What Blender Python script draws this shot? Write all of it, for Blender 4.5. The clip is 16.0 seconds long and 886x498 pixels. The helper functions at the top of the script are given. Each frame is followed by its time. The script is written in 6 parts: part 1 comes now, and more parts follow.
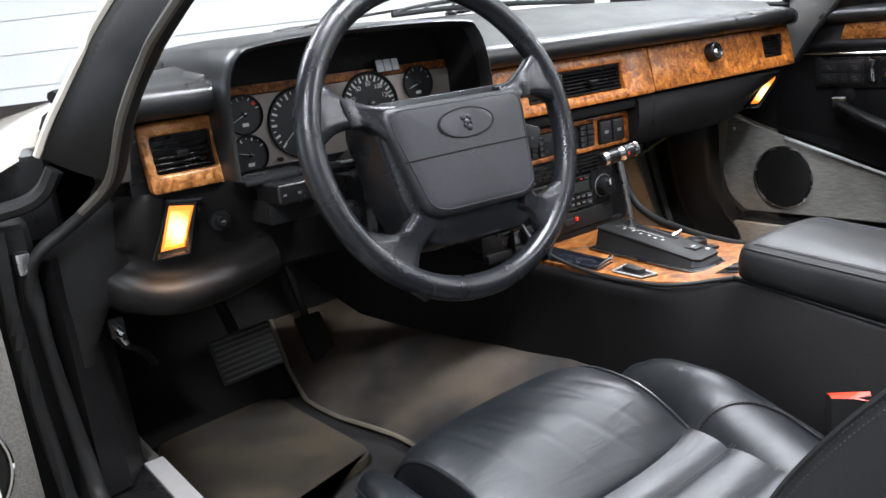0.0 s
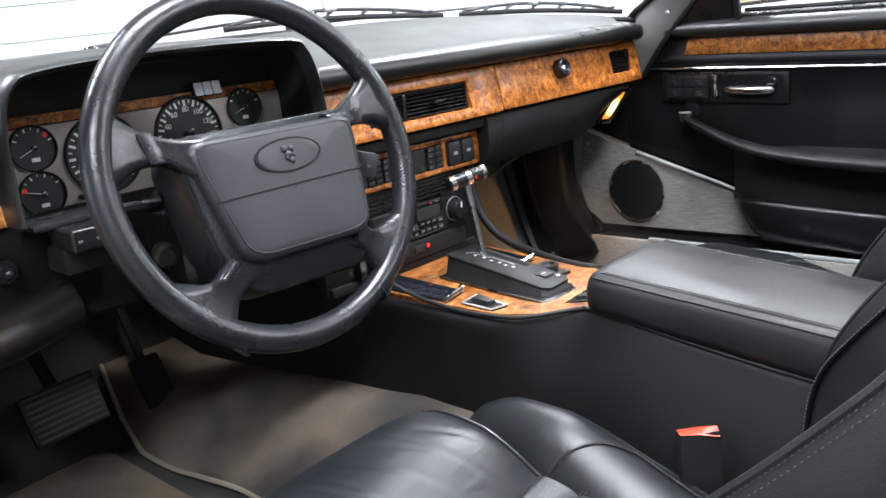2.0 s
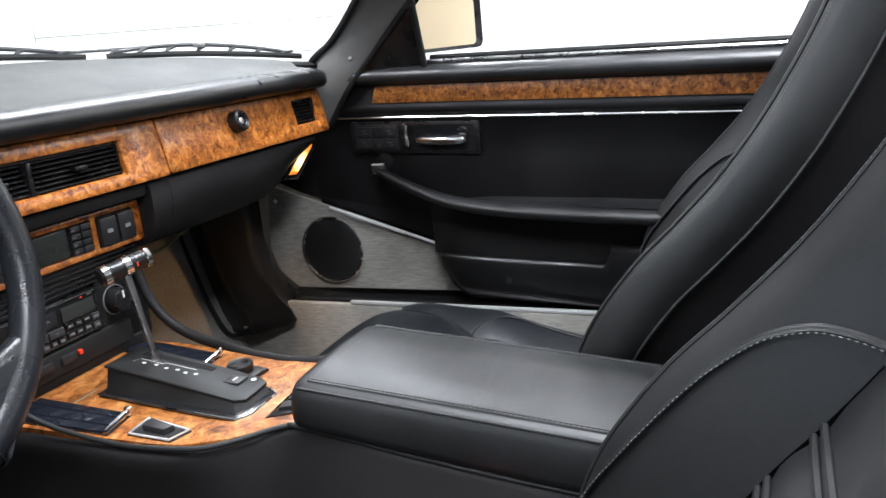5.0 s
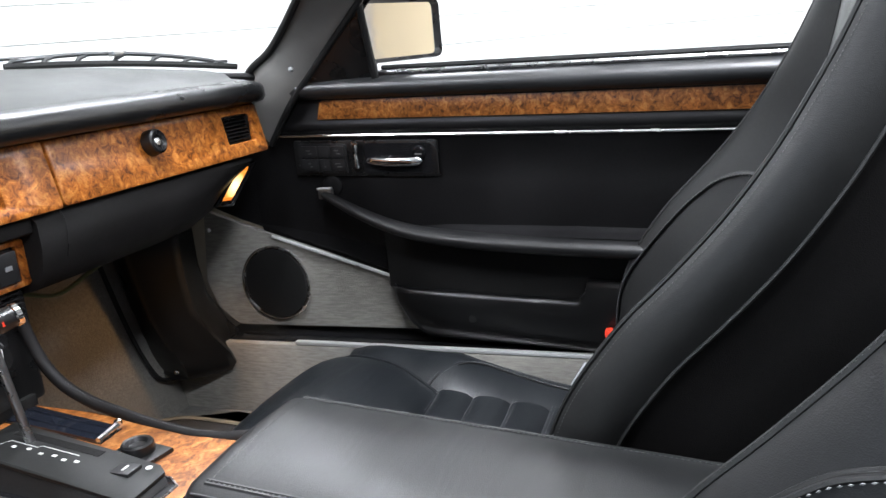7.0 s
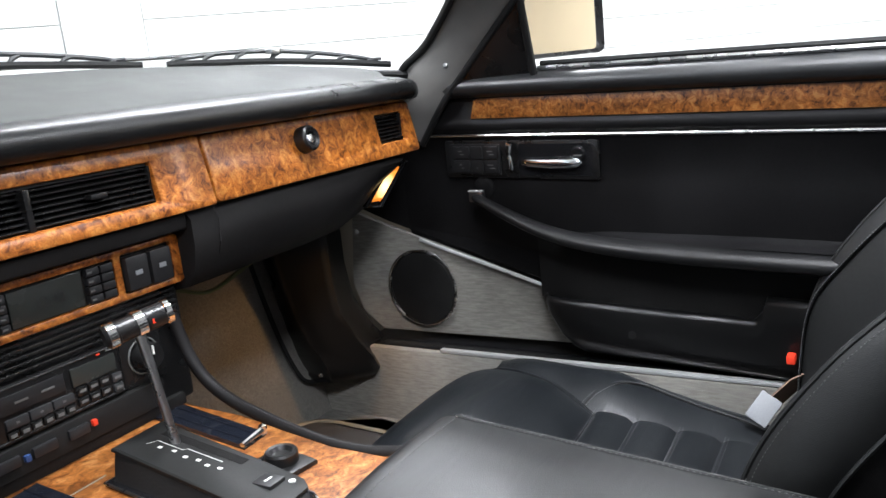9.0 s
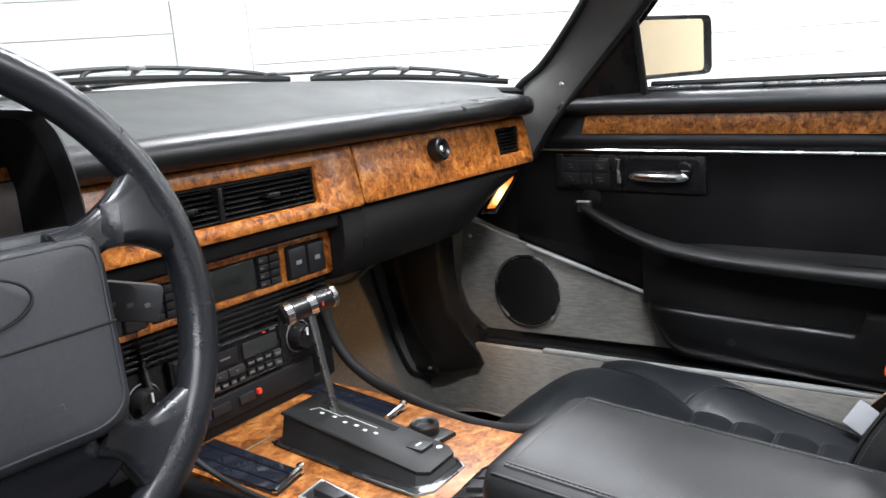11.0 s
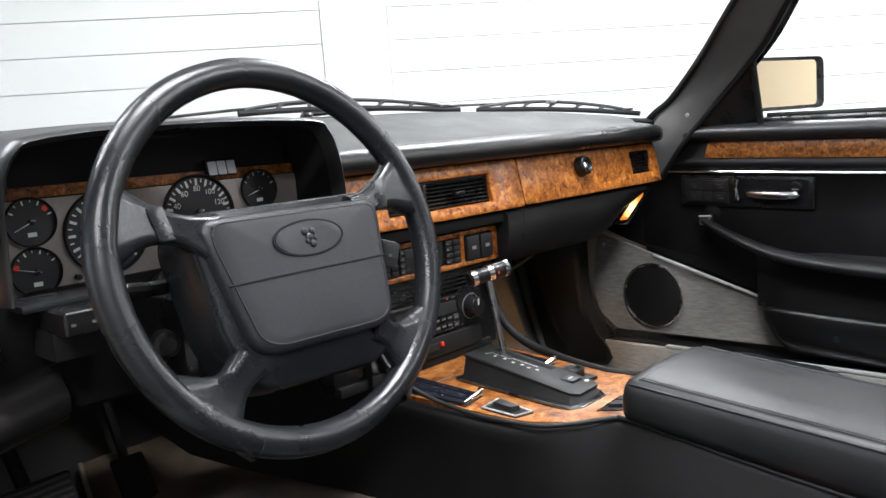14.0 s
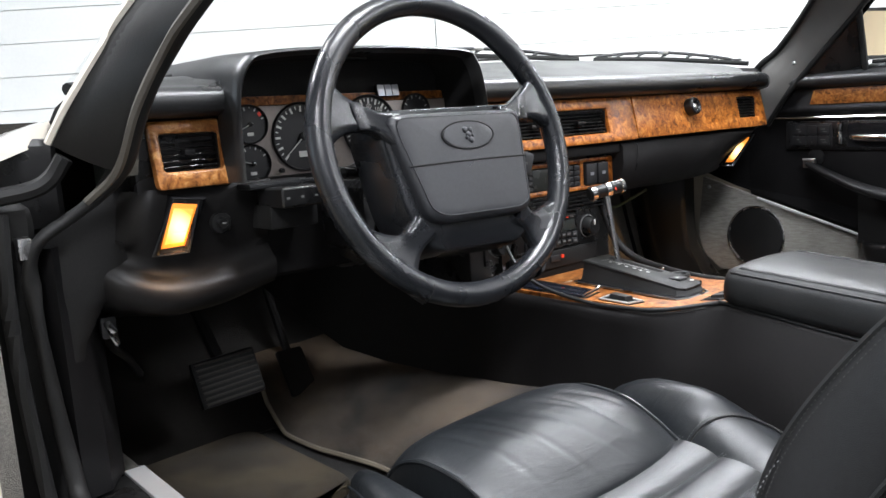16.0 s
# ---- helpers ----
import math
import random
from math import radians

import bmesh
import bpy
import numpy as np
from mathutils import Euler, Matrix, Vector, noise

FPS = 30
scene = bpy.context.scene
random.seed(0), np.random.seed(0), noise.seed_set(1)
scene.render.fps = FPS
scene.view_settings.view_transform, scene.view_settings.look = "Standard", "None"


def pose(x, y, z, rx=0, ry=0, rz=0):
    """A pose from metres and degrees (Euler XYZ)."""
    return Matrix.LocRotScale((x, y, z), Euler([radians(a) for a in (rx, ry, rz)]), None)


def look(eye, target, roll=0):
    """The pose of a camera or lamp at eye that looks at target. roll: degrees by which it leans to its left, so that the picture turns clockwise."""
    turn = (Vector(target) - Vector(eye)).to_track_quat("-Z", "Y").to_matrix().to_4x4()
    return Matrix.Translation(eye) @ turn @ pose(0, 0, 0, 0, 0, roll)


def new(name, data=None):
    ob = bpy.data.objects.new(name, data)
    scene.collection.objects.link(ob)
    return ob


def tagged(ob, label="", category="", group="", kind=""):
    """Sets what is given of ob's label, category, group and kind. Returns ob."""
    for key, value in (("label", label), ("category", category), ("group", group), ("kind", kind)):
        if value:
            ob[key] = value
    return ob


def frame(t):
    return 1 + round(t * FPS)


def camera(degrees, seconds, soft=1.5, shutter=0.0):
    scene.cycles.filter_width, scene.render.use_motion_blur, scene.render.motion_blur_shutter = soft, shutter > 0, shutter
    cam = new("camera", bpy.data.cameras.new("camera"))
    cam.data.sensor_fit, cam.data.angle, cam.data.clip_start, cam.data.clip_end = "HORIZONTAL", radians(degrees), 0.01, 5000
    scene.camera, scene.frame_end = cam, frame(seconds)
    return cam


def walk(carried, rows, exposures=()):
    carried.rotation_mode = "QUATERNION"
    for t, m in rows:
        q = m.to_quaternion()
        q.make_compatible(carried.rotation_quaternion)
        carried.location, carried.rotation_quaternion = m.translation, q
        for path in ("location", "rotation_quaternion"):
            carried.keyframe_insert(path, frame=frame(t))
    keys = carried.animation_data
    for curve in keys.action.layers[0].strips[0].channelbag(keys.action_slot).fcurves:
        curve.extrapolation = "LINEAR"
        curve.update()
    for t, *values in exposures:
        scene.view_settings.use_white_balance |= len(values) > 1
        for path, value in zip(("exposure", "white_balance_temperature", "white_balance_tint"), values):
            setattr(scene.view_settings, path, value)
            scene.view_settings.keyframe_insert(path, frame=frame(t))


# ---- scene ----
cam = camera(57.38, 16.0)
PATH = [
    (0, (-0.8780, -0.6970, 0.9250), (0.2501, 0.8770, 0.4249), -6.70),
    (0.5, (-0.8449, -0.6812, 0.9262), (0.3419, 0.8458, 0.4164), -6.68),
    (1, (-0.8161, -0.6757, 0.9243), (0.4177, 0.8136, 0.4147), -6.86),
    (1.5, (-0.7999, -0.6739, 0.9251), (0.4830, 0.7734, 0.4155), -6.88),
    (2, (-0.7854, -0.6693, 0.9364), (0.5645, 0.7113, 0.4152), -6.51),
    (2.5, (-0.7653, -0.6646, 0.9461), (0.6569, 0.6404, 0.4223), -6.28),
    (3, (-0.7383, -0.6441, 0.9499), (0.7774, 0.5539, 0.4327), -6.01),
    (3.5, (-0.7147, -0.6256, 0.9542), (0.8823, 0.4626, 0.4392), -5.86),
    (4, (-0.6857, -0.5997, 0.9550), (0.9889, 0.3648, 0.4397), -5.52),
    (4.5, (-0.6549, -0.5723, 0.9413), (1.0813, 0.2846, 0.4401), -5.61),
    (5, (-0.6260, -0.5603, 0.9445), (1.1513, 0.2025, 0.4352), -5.40),
    (5.5, (-0.5911, -0.5496, 0.9461), (1.2149, 0.1394, 0.4329), -5.24),
    (6, (-0.5485, -0.5408, 0.9449), (1.2706, 0.1155, 0.4349), -5.16),
    (6.5, (-0.5041, -0.5324, 0.9417), (1.3157, 0.1285, 0.4400), -5.18),
    (7, (-0.4638, -0.5233, 0.9370), (1.3451, 0.1751, 0.4469), -5.30),
    (7.5, (-0.4335, -0.5120, 0.9315), (1.3522, 0.2518, 0.4542), -5.53),
    (8, (-0.4102, -0.4993, 0.9258), (1.3440, 0.3415, 0.4613), -5.82),
    (8.5, (-0.4026, -0.4841, 0.9206), (1.3143, 0.4380, 0.4710), -5.99),
    (9, (-0.4102, -0.4724, 0.9200), (1.2627, 0.5321, 0.4811), -5.88),
    (9.5, (-0.4270, -0.4677, 0.9223), (1.2071, 0.6010, 0.4894), -5.73),
    (10, (-0.4552, -0.4671, 0.9276), (1.1502, 0.6466, 0.5005), -5.44),
    (10.5, (-0.4864, -0.4681, 0.9327), (1.0999, 0.6764, 0.5156), -5.12),
    (11, (-0.5223, -0.4724, 0.9370), (1.0594, 0.6844, 0.5369), -4.77),
    (11.5, (-0.5614, -0.4801, 0.9398), (1.0206, 0.6835, 0.5614), -4.46),
    (12, (-0.6017, -0.4915, 0.9401), (0.9752, 0.6866, 0.5858), -4.26),
    (12.5, (-0.6418, -0.5066, 0.9373), (0.9141, 0.7060, 0.6073), -4.22),
    (13, (-0.6811, -0.5236, 0.9327), (0.8410, 0.7370, 0.6262), -4.29),
    (13.5, (-0.7191, -0.5537, 0.9264), (0.7556, 0.7663, 0.6389), -4.42),
    (14, (-0.7656, -0.5948, 0.9163), (0.6528, 0.7880, 0.6403), -4.35),
    (14.5, (-0.8051, -0.6264, 0.9005), (0.5678, 0.8024, 0.6295), -4.22),
    (15, (-0.8462, -0.6524, 0.8794), (0.4860, 0.8145, 0.6085), -4.19),
    (15.5, (-0.8872, -0.6760, 0.8645), (0.4068, 0.8220, 0.5786), -4.11),
    (16, (-0.9346, -0.6983, 0.8467), (0.3016, 0.8451, 0.5469), -4.08),
]
EXPOSURE = [(0, 0.24, 6300, 10), (1, 0.39, 6300, 10), (2.2, 0.48, 6300, 10), (3.5, 0.32, 6300, 10), (5, 0.23, 6300, 10), (7.5, 0.16, 6350, 10), (10, 0.14, 6400, 10), (12.5, 0.03, 6450, 10), (14, 0.02, 6500, 10), (15, 0.09, 6500, 10), (16, 0.2, 6450, 10)]
walk(cam, [(t, look(eye, target, roll)) for t, eye, target, roll in PATH], EXPOSURE)

# ---- light ----
world = bpy.data.worlds.new("world")
scene.world = world
world.use_nodes = True
world.node_tree.nodes["Background"].inputs[0].default_value = (0.9, 0.95, 1.0, 1)
world.node_tree.nodes["Background"].inputs[1].default_value = 0.3

# ---- materials ----


def mat(name, colour, rough=0.5, metal=0.0, vary=0.15, scale=30.0, fine=400.0, bump=0.0, coat=0.0, spec=0.5, sheen=0.0, wear=0.0):
    """A principled material with mottling at two sizes and a fine relief."""
    m = bpy.data.materials.new(name)
    m.use_nodes = True
    n, l = m.node_tree.nodes, m.node_tree.links
    b = n["Principled BSDF"]
    co = n.new("ShaderNodeTexCoord")
    n1, n2 = n.new("ShaderNodeTexNoise"), n.new("ShaderNodeTexNoise")
    for k, s, d in ((n1, scale, 5), (n2, fine, 3)):
        k.inputs["Scale"].default_value, k.inputs["Detail"].default_value = s, d
        l.new(co.outputs["Object"], k.inputs["Vector"])
    add = n.new("ShaderNodeMath")
    add.operation = "ADD"
    l.new(n1.outputs["Fac"], add.inputs[0])
    l.new(n2.outputs["Fac"], add.inputs[1])
    ramp = n.new("ShaderNodeMapRange")
    ramp.inputs["From Min"].default_value, ramp.inputs["From Max"].default_value = 0.6, 1.4
    l.new(add.outputs[0], ramp.inputs["Value"])
    mix = n.new("ShaderNodeMix")
    mix.data_type = "RGBA"
    mix.inputs["A"].default_value = (*[c * (1 - vary) for c in colour], 1)
    mix.inputs["B"].default_value = (*[min(1, c * (1 + vary)) for c in colour], 1)
    l.new(ramp.outputs[0], mix.inputs["Factor"])
    l.new(mix.outputs["Result"], b.inputs["Base Color"])
    b.inputs["Metallic"].default_value = metal
    b.inputs["Coat Weight"].default_value = coat
    b.inputs["Coat Roughness"].default_value = 0.08
    b.inputs["Specular IOR Level"].default_value = spec
    b.inputs["Sheen Weight"].default_value = sheen
    rr = n.new("ShaderNodeMapRange")
    rr.inputs["From Min"].default_value, rr.inputs["From Max"].default_value = 0.3, 0.7
    rr.inputs["To Min"].default_value, rr.inputs["To Max"].default_value = max(0.02, rough - 0.07), min(1, rough + 0.07 + wear)
    l.new(n1.outputs["Fac"], rr.inputs["Value"])
    l.new(rr.outputs[0], b.inputs["Roughness"])
    if bump:
        bp = n.new("ShaderNodeBump")
        bp.inputs["Strength"].default_value, bp.inputs["Distance"].default_value = bump, 0.001
        l.new(n2.outputs["Fac"], bp.inputs["Height"])
        l.new(bp.outputs[0], b.inputs["Normal"])
    return m


def leather(name, colour, rough=0.42, grain=700.0, crease=0.0, bump=0.25, spec=0.5):
    """Hide with a pebbled grain, and long soft creases where it is sat on."""
    m = mat(name, colour, rough, vary=0.25, scale=9, fine=260, spec=spec, wear=0.08)
    n, l = m.node_tree.nodes, m.node_tree.links
    b = n["Principled BSDF"]
    co = n.new("ShaderNodeTexCoord")
    v = n.new("ShaderNodeTexVoronoi")
    v.inputs["Scale"].default_value = grain
    l.new(co.outputs["Object"], v.inputs["Vector"])
    bp = n.new("ShaderNodeBump")
    bp.inputs["Strength"].default_value, bp.inputs["Distance"].default_value = bump, 0.0006
    l.new(v.outputs["Distance"], bp.inputs["Height"])
    if crease:
        mp = n.new("ShaderNodeMapping")
        mp.inputs["Scale"].default_value = (6, 26, 14)
        mp.inputs["Rotation"].default_value = (0, 0, 0.5)
        w = n.new("ShaderNodeTexNoise")
        w.inputs["Scale"].default_value, w.inputs["Detail"].default_value = 1.6, 4
        w.inputs["Distortion"].default_value = 0.8
        l.new(co.outputs["Object"], mp.inputs["Vector"])
        l.new(mp.outputs[0], w.inputs["Vector"])
        b2 = n.new("ShaderNodeBump")
        b2.inputs["Strength"].default_value, b2.inputs["Distance"].default_value = crease, 0.006
        l.new(w.outputs["Fac"], b2.inputs["Height"])
        l.new(b2.outputs[0], bp.inputs["Normal"])
    l.new(bp.outputs[0], b.inputs["Normal"])
    return m


def burl(name, light, dark, size=1.0):
    """Lacquered burr walnut: mottled figure, fine flecks and clusters of dark eyes."""
    m = bpy.data.materials.new(name)
    m.use_nodes = True
    n, l = m.node_tree.nodes, m.node_tree.links
    b = n["Principled BSDF"]
    co = n.new("ShaderNodeTexCoord")

    def noise(scale, detail, rough, warp):
        k = n.new("ShaderNodeTexNoise")
        k.inputs["Scale"].default_value, k.inputs["Detail"].default_value = scale / size, detail
        k.inputs["Roughness"].default_value, k.inputs["Distortion"].default_value = rough, warp
        l.new(co.outputs["Object"], k.inputs["Vector"])
        return k

    def mul(x, y, factor):
        k = n.new("ShaderNodeMix")
        k.data_type, k.blend_type = "RGBA", "MULTIPLY"
        k.inputs["Factor"].default_value = factor
        l.new(x, k.inputs["A"])
        l.new(y, k.inputs["B"])
        return k.outputs["Result"]

    def span(x, a, c, lo, hi):
        k = n.new("ShaderNodeMapRange")
        for name, val in (("From Min", a), ("From Max", c), ("To Min", lo), ("To Max", hi)):
            k.inputs[name].default_value = val
        l.new(x, k.inputs["Value"])
        return k.outputs[0]

    flake = noise(88, 10, 0.68, 0.8)
    ra = n.new("ShaderNodeValToRGB")
    e = ra.color_ramp.elements
    e[0].position, e[0].color = 0.37, (*dark, 1)
    e[1].position, e[1].color = 0.62, (*[min(1, c * g) for c, g in zip(light, (1.4, 1.8, 2.6))], 1)
    k = e.new(0.455)
    k.color = (*[(p * 0.4 + q * 0.6) for p, q in zip(dark, light)], 1)
    k = e.new(0.53)
    k.color = (*light, 1)
    l.new(flake.outputs["Fac"], ra.inputs[0])
    out = mul(ra.outputs[0], span(noise(20, 3, 0.5, 1.2).outputs["Fac"], 0.35, 0.65, 0.62, 1.0), 1.0)
    out = mul(out, span(noise(420, 3, 0.6, 0.5).outputs["Fac"], 0.34, 0.50, 0.6, 1.0), 0.6)
    v = n.new("ShaderNodeTexVoronoi")
    v.inputs["Scale"].default_value = 210 / size
    l.new(co.outputs["Object"], v.inputs["Vector"])
    eyes = n.new("ShaderNodeMath")
    eyes.operation = "ADD"
    eyes.use_clamp = True
    l.new(span(v.outputs["Distance"], 0.08, 0.32, 0.3, 1.0), eyes.inputs[0])
    l.new(span(noise(33, 2, 0.5, 0.8).outputs["Fac"], 0.45, 0.58, 1.0, 0.0), eyes.inputs[1])
    out = mul(out, eyes.outputs[0], 0.85)
    l.new(out, b.inputs["Base Color"])
    b.inputs["Roughness"].default_value = 0.42
    b.inputs["Specular IOR Level"].default_value = 0.25
    b.inputs["Coat Weight"].default_value, b.inputs["Coat Roughness"].default_value = 0.32, 0.24
    return m


def carpet(name, colour, streak=(40, 40, 40), lo=0.80, hi=1.12):
    """Cut pile: matt, with a tufted relief and brushed streaks that run along the car."""
    m = mat(name, colour, 0.95, vary=0.30, scale=9, fine=900, bump=1.0, spec=0.1, sheen=0.15)
    n, l = m.node_tree.nodes, m.node_tree.links
    n["Bump"].inputs["Distance"].default_value = 0.003
    b = n["Principled BSDF"]
    co, mp, k = n.new("ShaderNodeTexCoord"), n.new("ShaderNodeMapping"), n.new("ShaderNodeTexNoise")
    mp.inputs["Scale"].default_value = streak
    k.inputs["Scale"].default_value, k.inputs["Detail"].default_value = 1.0, 4
    l.new(co.outputs["Object"], mp.inputs["Vector"])
    l.new(mp.outputs[0], k.inputs["Vector"])
    r = n.new("ShaderNodeMapRange")
    for name, val in (("From Min", 0.35), ("From Max", 0.65), ("To Min", lo), ("To Max", hi)):
        r.inputs[name].default_value = val
    l.new(k.outputs["Fac"], r.inputs["Value"])
    mx = n.new("ShaderNodeMix")
    mx.data_type, mx.blend_type = "RGBA", "MULTIPLY"
    mx.inputs["Factor"].default_value = 1.0
    l.new(b.inputs["Base Color"].links[0].from_socket, mx.inputs["A"])
    l.new(r.outputs[0], mx.inputs["B"])
    l.new(mx.outputs["Result"], b.inputs["Base Color"])
    return m


def glow(name, colour, strength):
    m = bpy.data.materials.new(name)
    m.use_nodes = True
    b = m.node_tree.nodes["Principled BSDF"]
    b.inputs["Base Color"].default_value = (*colour, 1)
    b.inputs["Emission Color"].default_value = (*colour, 1)
    b.inputs["Emission Strength"].default_value = strength
    return m


def lit_lens(name, hot, rim, strength):
    """A lamp lens, brightest in its middle where the bulb sits behind it."""
    m = glow(name, rim, 1.0)
    n, l = m.node_tree.nodes, m.node_tree.links
    b = n["Principled BSDF"]
    co, d, r, mx = n.new("ShaderNodeTexCoord"), n.new("ShaderNodeVectorMath"), n.new("ShaderNodeMapRange"), n.new("ShaderNodeMix")
    d.operation = "DISTANCE"
    d.inputs[1].default_value = (0.5, 0.5, 0.42)
    l.new(co.outputs["Generated"], d.inputs[0])
    for key, val in (("From Min", 0.1), ("From Max", 0.62), ("To Min", 0.0), ("To Max", 1.0)):
        r.inputs[key].default_value = val
    l.new(d.outputs["Value"], r.inputs["Value"])
    mx.data_type = "RGBA"
    mx.inputs["A"].default_value = (*[c * strength for c in hot], 1)
    mx.inputs["B"].default_value = (*rim, 1)
    l.new(r.outputs[0], mx.inputs["Factor"])
    l.new(mx.outputs["Result"], b.inputs["Emission Color"])
    return m


def pane(name, tint, gloss):
    """Clear glass: see-through, with a mirror gloss that grows at a slant."""
    m = bpy.data.materials.new(name)
    m.use_nodes = True
    n, l = m.node_tree.nodes, m.node_tree.links
    n.remove(n["Principled BSDF"])
    t, g, mx, f = n.new("ShaderNodeBsdfTransparent"), n.new("ShaderNodeBsdfGlossy"), n.new("ShaderNodeMixShader"), n.new("ShaderNodeFresnel")
    t.inputs[0].default_value = (*tint, 1)
    g.inputs["Roughness"].default_value = 0.02
    s = n.new("ShaderNodeMath")
    s.operation = "MULTIPLY"
    s.inputs[1].default_value = gloss
    f.inputs["IOR"].default_value = 1.45
    l.new(f.outputs[0], s.inputs[0])
    l.new(s.outputs[0], mx.inputs[0])
    l.new(t.outputs[0], mx.inputs[1])
    l.new(g.outputs[0], mx.inputs[2])
    l.new(mx.outputs[0], n["Material Output"].inputs[0])
    return m


HIDE = leather("black_hide", (0.013, 0.0135, 0.0135), 0.43, grain=1300, crease=0.05, bump=0.2, spec=0.43)
SEAT = leather("seat_hide", (0.0110, 0.0127, 0.0144), 0.36, grain=1100, crease=0.24, bump=0.2, spec=0.43)
ARMH = leather("armrest_hide", (0.0105, 0.0110, 0.0112), 0.40, grain=1000, crease=0.12, bump=0.15, spec=0.5)
BACKREST = leather("backrest_hide", (0.0128, 0.0128, 0.0132), 0.42, grain=1400, crease=0.05, bump=0.14, spec=0.43)
# one dash covering in two tones: windscreen light paled into the top, shade into the roll
DASH_LIT = leather("lit_dash_vinyl", (0.033, 0.0355, 0.0325), 0.58, grain=900, bump=0.3, spec=0.45)
ROLL = leather("shaded_dash_roll", (0.0075, 0.0078, 0.0082), 0.27, grain=700, bump=0.24, spec=0.45)
ROLL2 = leather("armrest_vinyl", (0.0095, 0.0095, 0.0098), 0.34, grain=900, bump=0.2, spec=0.36)
POD = leather("pod_vinyl", (0.018, 0.0185, 0.0192), 0.33, grain=900, bump=0.16, spec=0.55)
SIDE = leather("console_vinyl", (0.0095, 0.0088, 0.0088), 0.55, grain=1400, bump=0.14, spec=0.18)
# vinyl darkened in its base colour to hold the shade on the panels
SHELL = leather("shaded_panel_vinyl", (0.0062, 0.0058, 0.0058), 0.6, grain=1000, bump=0.3, spec=0.10)
DOORV = leather("door_vinyl", (0.0078, 0.0076, 0.0080), 0.44, grain=1200, bump=0.22, spec=0.16)
KNEE = leather("knee_panel_vinyl", (0.0105, 0.0100, 0.0098), 0.34, grain=1200, bump=0.12, spec=0.18)
WHEEL = leather("wheel_hide", (0.012, 0.013, 0.015), 0.21, grain=1600, bump=0.12)
PADM = leather("airbag_cover", (0.019, 0.020, 0.023), 0.38, grain=1600, bump=0.16)
BLACK = mat("black_plastic", (0.0095, 0.0094, 0.0096), 0.29, vary=0.2, fine=600, bump=0.06)
MOULD = mat("moulded_black", (0.0070, 0.0070, 0.0072), 0.30, vary=0.05, scale=6, fine=700, bump=0.08, spec=0.42)
PILLAR = mat("pillar_black", (0.0095, 0.0090, 0.0085), 0.5, vary=0.2, scale=12, fine=500, bump=0.2, spec=0.2)
MATT = mat("matt_black", (0.010, 0.0098, 0.0096), 0.7, vary=0.3, bump=0.2, spec=0.25)
GLOSS = mat("gloss_black", (0.01, 0.01, 0.011), 0.12, vary=0.1)
RUBBER = mat("rubber", (0.011, 0.011, 0.011), 0.6, vary=0.2, bump=0.2, spec=0.25)
# black rubber lightened to tan grey, for highlights painted on the pedal ribs
RUBBER_LIT = mat("lit_rib_rubber", (0.035, 0.031, 0.026), 0.6, vary=0.15)
BURL = burl("burr_walnut", (0.50, 0.155, 0.023), (0.12, 0.028, 0.005))
BURL2 = burl("burr_walnut_console", (0.47, 0.185, 0.046), (0.16, 0.046, 0.010), 1.2)
BURL4 = burl("burr_walnut_tray", (0.37, 0.130, 0.029), (0.115, 0.032, 0.007), 1.2)
BURL3 = burl("burr_walnut_door", (0.34, 0.115, 0.022), (0.06, 0.016, 0.004), 0.9)
CHROME = mat("chrome", (0.82, 0.82, 0.82), 0.09, 1.0, vary=0.03, scale=20)
STEEL = mat("brushed_steel", (0.45, 0.45, 0.45), 0.28, 1.0, vary=0.1)
GREYTRIM = mat("grey_pillar_cloth", (0.17, 0.165, 0.155), 0.85, vary=0.1, fine=700, bump=0.3, spec=0.2)
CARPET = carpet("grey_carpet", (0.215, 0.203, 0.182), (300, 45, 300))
# paler copy of the grey carpet, with the passenger side's light in its colour
GREYPANEL_LIT = carpet("lit_grey_panel_cloth", (0.335, 0.322, 0.290), (300, 45, 300))
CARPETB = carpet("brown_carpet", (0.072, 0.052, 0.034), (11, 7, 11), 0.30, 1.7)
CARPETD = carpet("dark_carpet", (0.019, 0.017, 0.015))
MATM = carpet("tan_mat", (0.120, 0.090, 0.052), (9, 9, 9), 0.6, 1.25)
PIPING = mat("piping", (0.22, 0.19, 0.14), 0.8, vary=0.2, bump=0.3)
SEALM = mat("taupe_rubber", (0.070, 0.063, 0.052), 0.6, vary=0.15)
WIRE = mat("wire", (0.16, 0.17, 0.07), 0.6)
THREAD = mat("thread", (0.20, 0.20, 0.205), 0.8, vary=0.3)
MIDTHREAD = mat("mid_thread", (0.11, 0.11, 0.11), 0.8, vary=0.3)
DARKTHREAD = mat("dark_thread", (0.06, 0.058, 0.055), 0.8, vary=0.3)
PAINT = mat("cream_paint", (0.68, 0.63, 0.54), 0.25, vary=0.03, scale=5, coat=1.0)
WHITE = mat("white_wall_paint", (0.74, 0.755, 0.735), 0.6, vary=0.03, scale=2.5, fine=60, bump=0.2)
CEIL = mat("ceiling_paint", (0.8, 0.8, 0.79), 0.8, vary=0.04, scale=2)
CONCRETE = mat("sealed_concrete", (0.13, 0.125, 0.12), 0.45, vary=0.15, scale=3, fine=80, bump=0.2)
AMBER = lit_lens("amber_lens", (1.0, 0.68, 0.30), (1.0, 0.40, 0.06), 3.0)
AMBEREDGE = glow("amber_lens_edge", (1.0, 0.27, 0.025), 0.9)
